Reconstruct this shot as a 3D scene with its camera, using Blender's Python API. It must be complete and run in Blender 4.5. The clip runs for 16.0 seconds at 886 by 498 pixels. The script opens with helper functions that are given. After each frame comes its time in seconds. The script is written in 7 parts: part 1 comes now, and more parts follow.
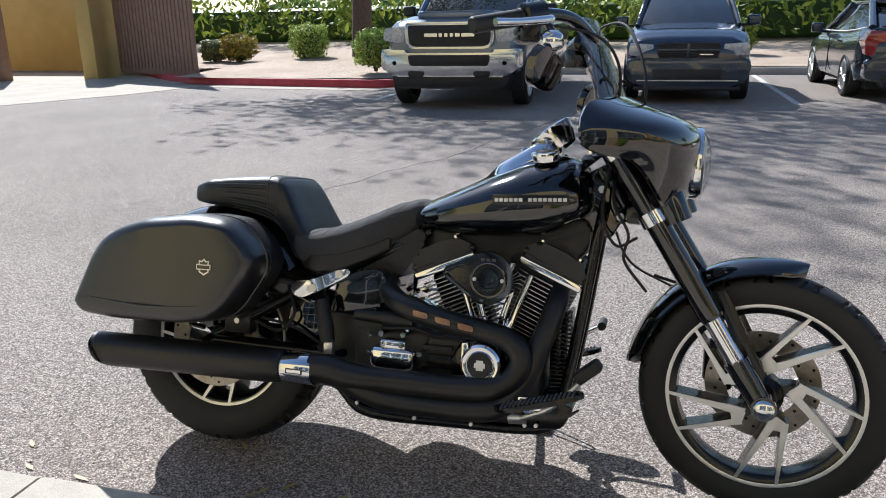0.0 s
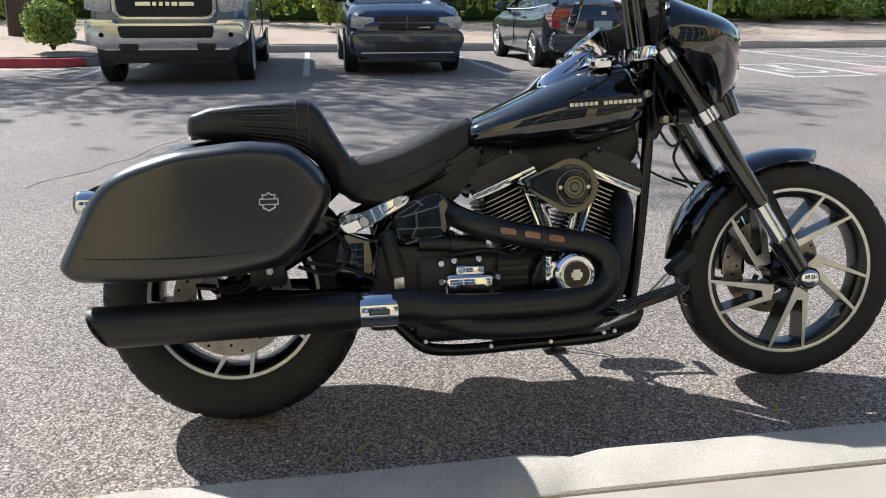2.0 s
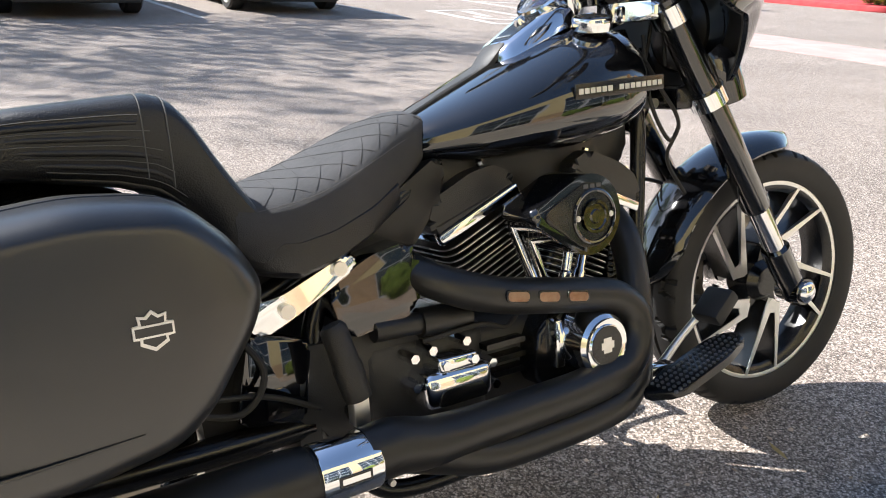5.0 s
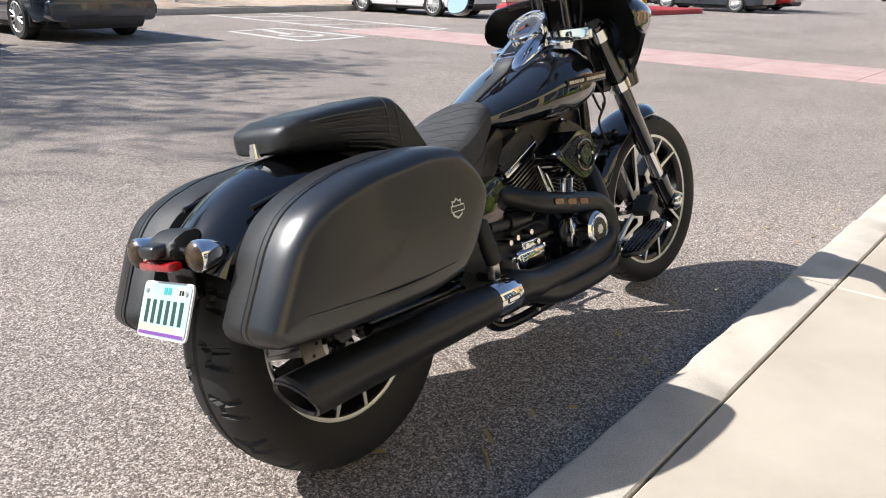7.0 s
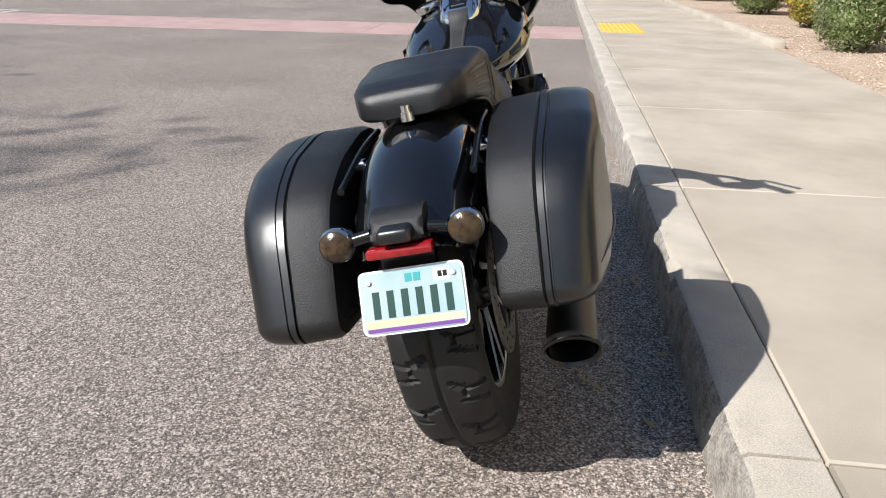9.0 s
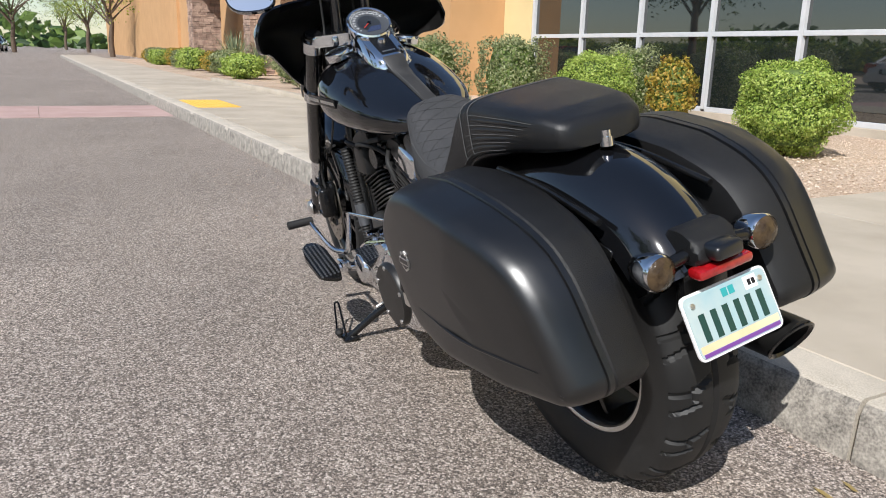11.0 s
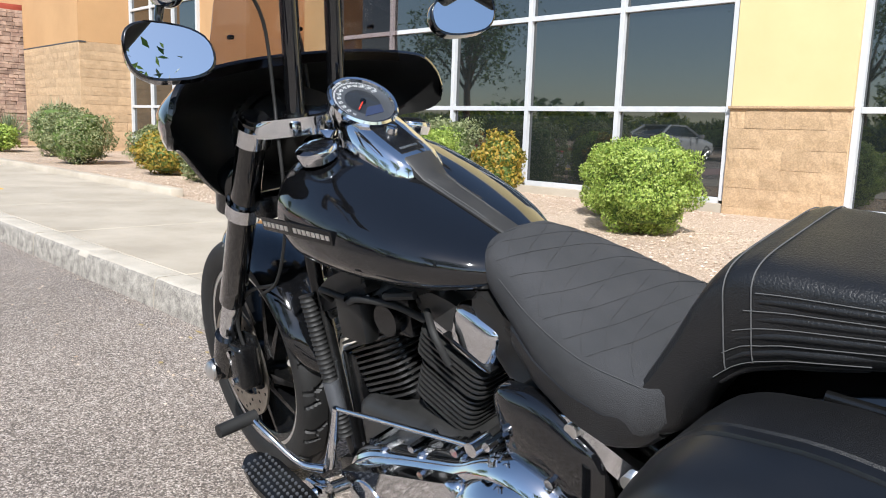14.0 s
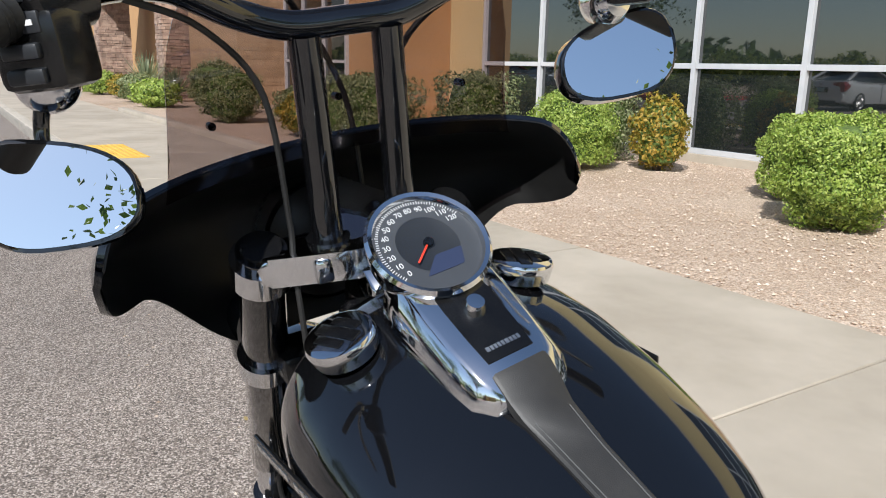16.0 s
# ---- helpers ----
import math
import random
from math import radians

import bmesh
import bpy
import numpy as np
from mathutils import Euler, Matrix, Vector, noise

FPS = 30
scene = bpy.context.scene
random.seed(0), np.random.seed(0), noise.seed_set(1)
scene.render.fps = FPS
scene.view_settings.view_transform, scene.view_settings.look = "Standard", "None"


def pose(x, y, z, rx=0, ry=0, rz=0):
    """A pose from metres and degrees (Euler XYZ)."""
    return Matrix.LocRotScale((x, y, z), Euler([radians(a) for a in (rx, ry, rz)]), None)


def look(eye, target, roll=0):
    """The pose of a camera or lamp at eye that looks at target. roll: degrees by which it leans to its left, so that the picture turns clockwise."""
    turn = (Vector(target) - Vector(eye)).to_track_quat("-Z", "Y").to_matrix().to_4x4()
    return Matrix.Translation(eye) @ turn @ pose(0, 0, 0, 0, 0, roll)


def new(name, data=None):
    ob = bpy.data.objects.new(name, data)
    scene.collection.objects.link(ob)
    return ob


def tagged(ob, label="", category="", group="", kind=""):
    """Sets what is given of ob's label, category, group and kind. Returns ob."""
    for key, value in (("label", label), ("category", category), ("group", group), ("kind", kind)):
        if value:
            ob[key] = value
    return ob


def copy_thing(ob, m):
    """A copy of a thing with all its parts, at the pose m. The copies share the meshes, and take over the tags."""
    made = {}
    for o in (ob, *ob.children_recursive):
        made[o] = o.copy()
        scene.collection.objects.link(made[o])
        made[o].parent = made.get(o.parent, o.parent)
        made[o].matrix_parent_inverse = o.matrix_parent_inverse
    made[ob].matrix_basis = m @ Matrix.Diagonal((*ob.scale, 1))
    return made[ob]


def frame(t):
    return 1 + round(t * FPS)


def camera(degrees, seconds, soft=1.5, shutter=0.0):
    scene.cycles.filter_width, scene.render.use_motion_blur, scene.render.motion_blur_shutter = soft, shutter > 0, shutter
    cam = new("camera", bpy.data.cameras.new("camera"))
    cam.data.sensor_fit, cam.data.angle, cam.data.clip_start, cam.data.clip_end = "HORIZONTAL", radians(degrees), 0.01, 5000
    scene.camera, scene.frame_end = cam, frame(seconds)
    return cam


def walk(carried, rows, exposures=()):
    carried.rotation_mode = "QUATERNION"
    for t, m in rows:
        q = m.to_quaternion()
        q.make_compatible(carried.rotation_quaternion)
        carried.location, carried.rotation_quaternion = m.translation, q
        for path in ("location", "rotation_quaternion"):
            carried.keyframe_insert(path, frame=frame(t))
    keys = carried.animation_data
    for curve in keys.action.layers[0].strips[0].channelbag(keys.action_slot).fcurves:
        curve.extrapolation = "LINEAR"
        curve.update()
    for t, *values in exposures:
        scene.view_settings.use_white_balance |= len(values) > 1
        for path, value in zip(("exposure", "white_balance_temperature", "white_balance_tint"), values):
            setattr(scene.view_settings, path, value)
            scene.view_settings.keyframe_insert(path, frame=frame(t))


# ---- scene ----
cam = camera(60.0, 16.0, soft=1.0)
PATH = [
    (0, (1.392, -1.781, 1.264), (0.88, 0.065, 0.688), -1.0),
    (0.5, (1.193, -1.887, 1.199), (0.921, 0.005, 0.61), -1.5),
    (1, (0.952, -1.864, 1.09), (0.891, 0.046, 0.501), -0.7),
    (1.5, (0.671, -1.831, 1.057), (0.796, 0.076, 0.468), -0.3),
    (2, (0.383, -1.759, 1.062), (0.695, 0.12, 0.45), 0.1),
    (2.5, (0.131, -1.61, 1.044), (0.602, 0.226, 0.403), 0.2),
    (3, (-0.126, -1.456, 1.057), (0.513, 0.298, 0.338), 1.5),
    (3.5, (-0.214, -1.317, 1.027), (0.551, 0.369, 0.27), 2.1),
    (4, (-0.069, -1.095, 0.971), (0.78, 0.542, 0.196), 2.5),
    (4.5, (0.115, -0.88, 0.964), (1.054, 0.716, 0.208), 2.7),
    (4.7, (0.154, -0.828, 0.985), (1.134, 0.749, 0.243), 2.8),
    (6.8, (-0.766, -1.078, 1.109), (0.635, 0.182, 0.439), 1.4),
    (7, (-0.903, -1.045, 1.102), (0.545, 0.156, 0.426), 1.5),
    (7.5, (-1.154, -0.877, 1.07), (0.41, 0.159, 0.376), 1.5),
    (8, (-1.308, -0.599, 1.049), (0.372, 0.223, 0.34), 1.5),
    (8.2, (-1.367, -0.489, 1.045), (0.355, 0.234, 0.33), 1.3),
    (10.3, (-1.3, 0.851, 0.933), (0.525, 0.294, 0.333), 1.1),
    (10.5, (-1.226, 0.959, 0.918), (0.572, 0.294, 0.347), 1.2),
    (11, (-1.043, 1.2, 0.877), (0.671, 0.296, 0.384), 1.6),
    (11.5, (-0.816, 1.353, 0.847), (0.812, 0.265, 0.439), 1.8),
    (12, (-0.612, 1.413, 0.797), (0.94, 0.195, 0.466), 1.7),
    (12.5, (-0.422, 1.451, 0.781), (1.064, 0.141, 0.508), 1.5),
    (13, (-0.239, 1.431, 0.756), (1.202, 0.067, 0.502), 1.5),
    (13.5, (-0.086, 1.313, 0.812), (1.328, -0.075, 0.544), 1.6),
    (14, (0.007, 1.201, 0.913), (1.417, -0.184, 0.605), 1.9),
    (14.5, (0.077, 1.134, 1.048), (1.509, -0.216, 0.694), 2.2),
    (15, (0.151, 1.029, 1.134), (1.628, -0.261, 0.738), 1.9),
    (15.5, (0.275, 0.847, 1.142), (1.818, -0.349, 0.711), 1.7),
    (16, (0.477, 0.727, 1.131), (2.104, -0.341, 0.671), 1.3),
]
walk(cam, [(t, look(eye, target, roll)) for t, eye, target, roll in PATH], exposures=[(0, 0.40, 6050, 9), (1, 0.44, 6150, 9), (2, 0.46, 6150, 9), (3.5, 0.66, 6150, 9), (4.1, 0.9, 6200, 9), (4.7, 1.2, 6550, 10), (7, 0.64, 6500, 11), (8.2, 0.4, 6500, 11), (10.5, 0.15, 6500, 10), (11.5, 0.12, 6350, 10), (12.5, 0.28, 6250, 9), (14, 0.42, 6300, 9), (14.5, 0.32, 6400, 9), (16, 0.10, 6350, 9)])

# ---- sky and sun ----
SUN = Vector((-0.478, 0.569, 0.669))
world = bpy.data.worlds.new("sky")
scene.world = world
world.use_nodes = True
sky = world.node_tree.nodes.new("ShaderNodeTexSky")
sky.sky_type, sky.sun_disc = "NISHITA", False
sky.sun_elevation, sky.sun_rotation = radians(42), math.atan2(SUN.x, SUN.y)
sky.altitude, sky.dust_density = 400, 0.6
world.node_tree.links.new(sky.outputs[0], world.node_tree.nodes["Background"].inputs[0])
world.node_tree.nodes["Background"].inputs[1].default_value = 0.115
sun = new("sun", bpy.data.lights.new("sun", "SUN"))
sun.data.energy, sun.data.angle, sun.data.color = 5.4, radians(0.53), (1.0, 0.98, 0.95)
sun.matrix_world = look(SUN * 50, (0, 0, 0))


# ---- materials ----
def nodes_of(name):
    m = bpy.data.materials.new(name)
    m.use_nodes = True
    nt = m.node_tree
    return m, nt, nt.nodes["Principled BSDF"]


def put(nt, kind, ins=None, data_type="", blend_type="", operation=""):
    n = nt.nodes.new(kind)
    if data_type:
        n.data_type = data_type
    if blend_type:
        n.blend_type = blend_type
    if operation:
        n.operation = operation
    for k, v in (ins or {}).items():
        if isinstance(v, bpy.types.NodeSocket):
            nt.links.new(v, n.inputs[k])
        else:
            n.inputs[k].default_value = v
    return n


def ramp(nt, fac, stops):
    r = nt.nodes.new("ShaderNodeValToRGB")
    nt.links.new(fac, r.inputs[0])
    els = r.color_ramp.elements
    while len(els) < len(stops):
        els.new(0.5)
    for e, (p, c) in zip(els, stops):
        e.position, e.color = p, (*c, 1)
    return r.outputs[0]


def surface(name, c1, c2=None, scale=12.0, rough=0.5, rough2=None, metal=0.0, bump=0.0, bscale=300.0, coat=0.0, grain=0.0, ior=1.5, spread=0.0):
    """Two tones mixed by a coarse noise, fine grain in the bump and in the gloss."""
    m, nt, b = nodes_of(name)
    co = put(nt, "ShaderNodeTexCoord").outputs["Object"]
    big = put(nt, "ShaderNodeTexNoise", {"Vector": co, "Scale": scale, "Detail": 6.0, "Roughness": 0.6})
    fine = put(nt, "ShaderNodeTexNoise", {"Vector": co, "Scale": bscale, "Detail": 3.0})
    col = ramp(nt, big.outputs["Fac"], [(0.35, c1), (0.65, c2 or c1)])
    if grain:
        dark, light = [v * 0.35 for v in c1], [min(1, v * 1.5) for v in (c2 or c1)]
        col = put(nt, "ShaderNodeMix", {0: grain, 6: col, 7: ramp(nt, fine.outputs["Fac"], [(0.35, dark), (0.65, light)])}, data_type="RGBA").outputs[2]
    if spread:
        rnd = put(nt, "ShaderNodeObjectInfo").outputs["Random"]
        hsv = put(nt, "ShaderNodeHueSaturation", {"Color": col, "Value": put(nt, "ShaderNodeMapRange", {"Value": rnd, "To Min": 1 - spread, "To Max": 1 + spread}).outputs[0]})
        col = hsv.outputs[0]
    nt.links.new(col, b.inputs["Base Color"])
    rr = put(nt, "ShaderNodeMapRange", {"Value": big.outputs["Fac"], "From Min": 0.3, "From Max": 0.7, "To Min": rough, "To Max": rough if rough2 is None else rough2})
    nt.links.new(rr.outputs[0], b.inputs["Roughness"])
    b.inputs["Metallic"].default_value, b.inputs["IOR"].default_value = metal, ior
    b.inputs["Coat Weight"].default_value, b.inputs["Coat Roughness"].default_value = coat, 0.03
    if bump:
        bp = put(nt, "ShaderNodeBump", {"Height": fine.outputs["Fac"], "Strength": bump, "Distance": 0.002})
        nt.links.new(bp.outputs[0], b.inputs["Normal"])
    return m


def chips(name, size, stops, bump=0.6, dist=0.004, patch=((0.85, 0.85, 0.85), (1.08, 1.06, 1.04)), rough=0.85, stains=0.0):
    """Stone chips of many tones in a binder: asphalt, gravel, decomposed granite."""
    m, nt, b = nodes_of(name)
    co = put(nt, "ShaderNodeTexCoord").outputs["Object"]
    v = put(nt, "ShaderNodeTexVoronoi", {"Vector": co, "Scale": 1.0 / size, "Randomness": 1.0})
    v2 = put(nt, "ShaderNodeTexVoronoi", {"Vector": co, "Scale": 2.7 / size})
    tone = put(nt, "ShaderNodeSeparateColor", {0: v.outputs["Color"]}).outputs[0]
    tone2 = put(nt, "ShaderNodeSeparateColor", {0: v2.outputs["Color"]}).outputs[1]
    mixed = put(nt, "ShaderNodeMix", {0: 0.42, 2: tone, 3: tone2}).outputs[0]
    col = ramp(nt, mixed, stops)
    gap = ramp(nt, v.outputs["Distance"], [(0.35, (1, 1, 1)), (0.75, (0.5, 0.5, 0.5))])
    mul = put(nt, "ShaderNodeMix", data_type="RGBA", blend_type="MULTIPLY")
    mul.inputs[0].default_value = 0.55
    nt.links.new(col, mul.inputs[6]), nt.links.new(gap, mul.inputs[7])
    big = put(nt, "ShaderNodeTexNoise", {"Vector": co, "Scale": 0.55, "Detail": 7.0, "Roughness": 0.62})
    mul2 = put(nt, "ShaderNodeMix", data_type="RGBA", blend_type="MULTIPLY")
    mul2.inputs[0].default_value = 1.0
    nt.links.new(mul.outputs[2], mul2.inputs[6]), nt.links.new(ramp(nt, big.outputs["Fac"], [(0.35, patch[0]), (0.65, patch[1])]), mul2.inputs[7])
    nt.links.new(mul2.outputs[2], b.inputs["Base Color"])
    b.inputs["Roughness"].default_value = rough
    hgt = put(nt, "ShaderNodeMath", {0: v.outputs["Distance"], 1: tone2}, operation="SUBTRACT")
    bp = put(nt, "ShaderNodeBump", {"Height": hgt.outputs[0], "Strength": bump, "Distance": dist})
    bp.invert = True
    nt.links.new(bp.outputs[0], b.inputs["Normal"])
    return m


MAT = {}
MAT["asphalt"] = chips("asphalt", 0.0052, [(0.10, (0.055, 0.046, 0.040)), (0.34, (0.170, 0.142, 0.122)), (0.52, (0.300, 0.251, 0.215)), (0.68, (0.50, 0.428, 0.374)), (0.86, (0.82, 0.75, 0.69))], 0.6, 0.0030, ((0.80, 0.78, 0.76), (1.06, 1.03, 1.00)))
MAT["gravel"] = chips("gravel", 0.012, [(0.1, (0.40, 0.295, 0.215)), (0.4, (0.58, 0.452, 0.345)), (0.65, (0.68, 0.55, 0.435)), (0.9, (0.80, 0.70, 0.595))], 0.7, 0.006, ((0.84, 0.77, 0.70), (1.06, 1.03, 1.01)))
MAT["concrete"] = surface("concrete", (0.365, 0.315, 0.248), (0.485, 0.425, 0.345), 1.7, 0.8, 0.9, bump=0.35, bscale=500, grain=0.10, spread=0.05)
MAT["kerb"] = surface("kerb_concrete", (0.38, 0.34, 0.28), (0.52, 0.465, 0.39), 5.0, 0.85, bump=0.5, bscale=260, grain=0.22)
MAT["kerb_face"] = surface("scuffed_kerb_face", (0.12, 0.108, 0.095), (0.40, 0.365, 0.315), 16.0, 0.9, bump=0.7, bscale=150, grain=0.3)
MAT["pink"] = surface("pink_concrete", (0.38, 0.25, 0.225), (0.47, 0.33, 0.30), 2.2, 0.85, bump=0.4, bscale=300, grain=0.15)
MAT["yellow_pad"] = surface("yellow_tactile", (0.68, 0.40, 0.06), (0.76, 0.48, 0.10), 8, 0.7, bump=0.3)
MAT["red_paint"] = surface("red_kerb_paint", (0.42, 0.035, 0.045), (0.55, 0.07, 0.07), 5, 0.6, bump=0.3, grain=0.1)
MAT["white_line"] = surface("worn_white_paint", (0.42, 0.40, 0.37), (0.72, 0.70, 0.66), 9, 0.8, grain=0.25, bscale=160)
MAT["stucco_yellow"] = surface("yellow_stucco", (0.62, 0.495, 0.255), (0.68, 0.55, 0.292), 0.9, 0.9, bump=0.5, bscale=420, grain=0.05)
MAT["stucco_orange"] = surface("orange_stucco", (0.45, 0.262, 0.121), (0.51, 0.30, 0.142), 0.9, 0.9, bump=0.5, bscale=420, grain=0.05)
MAT["block"] = surface("split_face_block", (0.41, 0.278, 0.158), (0.51, 0.35, 0.21), 7, 0.92, bump=1.0, bscale=60, grain=0.2, spread=0.08)
MAT["stone"] = surface("stacked_stone", (0.22, 0.14, 0.11), (0.42, 0.30, 0.23), 5, 0.9, bump=0.8, bscale=70, grain=0.2, spread=0.3)
MAT["mullion"] = surface("white_aluminium", (0.52, 0.53, 0.54), (0.58, 0.58, 0.59), 6, 0.4, bump=0.05)
MAT["window_glass"] = surface("tinted_window_glass", (0.012, 0.015, 0.015), None, 1, 0.02, ior=2.3)
MAT["awning"] = surface("red_painted_steel", (0.28, 0.05, 0.03), (0.34, 0.07, 0.045), 5, 0.5)
MAT["tan_wall"] = surface("mustard_block_wall", (0.46, 0.32, 0.11), (0.54, 0.38, 0.15), 1.2, 0.9, bump=0.5, bscale=200, grain=0.06)
MAT["gate"] = surface("brown_steel_gate", (0.20, 0.12, 0.085), (0.25, 0.15, 0.11), 6, 0.6)
MAT["bark"] = surface("bark", (0.07, 0.045, 0.03), (0.14, 0.10, 0.07), 18, 0.95, bump=1.0, bscale=70, grain=0.3)


def leaf_mat(name, c1, c2, c3):
    m, nt, b = nodes_of(name)
    r = put(nt, "ShaderNodeNewGeometry").outputs["Random Per Island"]
    nt.links.new(ramp(nt, r, [(0.05, c1), (0.5, c2), (0.95, c3)]), b.inputs["Base Color"])
    b.inputs["Roughness"].default_value = 0.5
    b.inputs["Subsurface Weight"].default_value = 0.0
    tr = put(nt, "ShaderNodeBsdfTranslucent")
    nt.links.new(ramp(nt, r, [(0.05, c1), (0.5, c2), (0.95, c3)]), tr.inputs[0])
    mx = put(nt, "ShaderNodeMixShader")
    mx.inputs[0].default_value = 0.3
    out = nt.nodes["Material Output"]
    nt.links.new(b.outputs[0], mx.inputs[1]), nt.links.new(tr.outputs[0], mx.inputs[2]), nt.links.new(mx.outputs[0], out.inputs[0])
    return m


MAT["leaf_bright"] = leaf_mat("bright_leaves", (0.15, 0.24, 0.035), (0.33, 0.44, 0.075), (0.48, 0.56, 0.15))
MAT["leaf_grey"] = leaf_mat("grey_green_leaves", (0.10, 0.13, 0.05), (0.22, 0.25, 0.11), (0.36, 0.38, 0.19))
MAT["leaf_gold"] = leaf_mat("golden_leaves", (0.12, 0.15, 0.02), (0.36, 0.28, 0.04), (0.50, 0.32, 0.06))
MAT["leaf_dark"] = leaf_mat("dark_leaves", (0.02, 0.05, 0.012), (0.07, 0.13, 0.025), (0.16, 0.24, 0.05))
MAT["leaf_hedge"] = leaf_mat("hedge_leaves", (0.06, 0.11, 0.01), (0.22, 0.30, 0.03), (0.42, 0.46, 0.07))
MAT["leaf_yucca"] = leaf_mat("yucca_blades", (0.14, 0.19, 0.10), (0.27, 0.32, 0.19), (0.42, 0.46, 0.28))
MAT["dry_leaf"] = leaf_mat("dry_leaves", (0.25, 0.13, 0.05), (0.42, 0.30, 0.12), (0.50, 0.42, 0.14))

# motorcycle
MAT["gloss_black"] = surface("gloss_black_paint", (0.004, 0.0042, 0.005), None, 8, 0.06, coat=1.0)
MAT["satin_black"] = surface("satin_black_plastic", (0.0035, 0.0037, 0.0042), (0.005, 0.005, 0.0056), 9, 0.30, 0.36, bump=0.07, bscale=900, ior=1.72)
MAT["pebble_black"] = surface("grained_black_plastic", (0.005, 0.005, 0.0055), (0.008, 0.008, 0.0085), 20, 0.46, bump=0.5, bscale=700)
MAT["matt_black"] = surface("matt_black_coating", (0.006, 0.006, 0.006), (0.011, 0.0105, 0.010), 14, 0.36, 0.46, bump=0.08, bscale=600)
MAT["black_metal"] = surface("black_powder_coat", (0.004, 0.004, 0.0045), (0.008, 0.008, 0.008), 14, 0.16, 0.28, bump=0.05, bscale=500)
MAT["wrinkle_black"] = surface("wrinkle_black_finish", (0.018, 0.0178, 0.0175), (0.026, 0.0255, 0.025), 30, 0.34, 0.44, bump=0.35, bscale=500)
MAT["chrome"] = surface("chrome", (0.78, 0.79, 0.81), (0.74, 0.75, 0.77), 5, 0.05, 0.09, metal=1.0)
MAT["steel"] = surface("machined_steel", (0.70, 0.69, 0.67), (0.80, 0.79, 0.77), 30, 0.30, 0.40, metal=1.0, bump=0.06, bscale=800)
MAT["disc"] = surface("brake_disc_steel", (0.30, 0.27, 0.23), (0.42, 0.38, 0.33), 40, 0.38, metal=1.0, bump=0.1, bscale=700)
MAT["rubber"] = surface("tyre_rubber", (0.007, 0.007, 0.007), (0.014, 0.0135, 0.013), 9, 0.55, 0.72, bump=0.12, bscale=500)
MAT["vinyl"] = surface("black_vinyl", (0.008, 0.0084, 0.0092), (0.012, 0.012, 0.013), 8, 0.30, 0.42, bump=0.45, bscale=420)
MAT["fabric"] = surface("grey_black_seat_fabric", (0.032, 0.033, 0.0355), (0.044, 0.044, 0.047), 10, 0.8, bump=0.8, bscale=900)
MAT["thread"] = surface("grey_thread", (0.09, 0.09, 0.09), None, 8, 0.8)
MAT["copper"] = surface("heat_tinted_pipe", (0.20, 0.095, 0.055), (0.32, 0.21, 0.14), 40, 0.4, metal=0.7)
MAT["red_lens"] = surface("red_lens", (0.24, 0.004, 0.006), (0.36, 0.008, 0.012), 90, 0.12, coat=1.0)
MAT["smoke_lens"] = surface("smoked_amber_lens", (0.030, 0.018, 0.009), (0.075, 0.048, 0.024), 60, 0.22, bump=0.5, bscale=160)
MAT["plate"] = surface("pale_plate", (0.28, 0.44, 0.48), (0.42, 0.49, 0.48), 9, 0.35)
MAT["plate_purple"] = surface("purple_band", (0.16, 0.05, 0.26), None, 7, 0.4)
MAT["plate_orange"] = surface("orange_band", (0.78, 0.52, 0.30), (0.80, 0.62, 0.42), 7, 0.4)
MAT["plate_ink"] = surface("dark_green_ink", (0.012, 0.05, 0.04), None, 7, 0.4)
MAT["teal_ink"] = surface("teal_ink", (0.03, 0.32, 0.33), None, 7, 0.4)
MAT["white"] = surface("white_print", (0.75, 0.75, 0.75), None, 7, 0.5)
MAT["dial"] = surface("dark_grey_dial", (0.018, 0.02, 0.024), (0.026, 0.028, 0.032), 12, 0.4)
MAT["dial_mid"] = surface("slate_dial", (0.05, 0.053, 0.060), (0.065, 0.068, 0.075), 12, 0.45)
MAT["lcd"] = surface("blue_grey_display", (0.035, 0.045, 0.09), None, 12, 0.2)
MAT["red_needle"] = surface("red_needle", (0.75, 0.05, 0.02), None, 12, 0.5)
MAT["leather"] = surface("grey_black_leather_strap", (0.022, 0.0215, 0.0215), (0.032, 0.031, 0.030), 20, 0.5, bump=0.12, bscale=900)
MAT["hole"] = surface("dark_recess", (0.004, 0.004, 0.004), None, 5, 0.8)
MAT["mirror"] = surface("mirror", (0.88, 0.89, 0.9), None, 5, 0.0, metal=1.0)


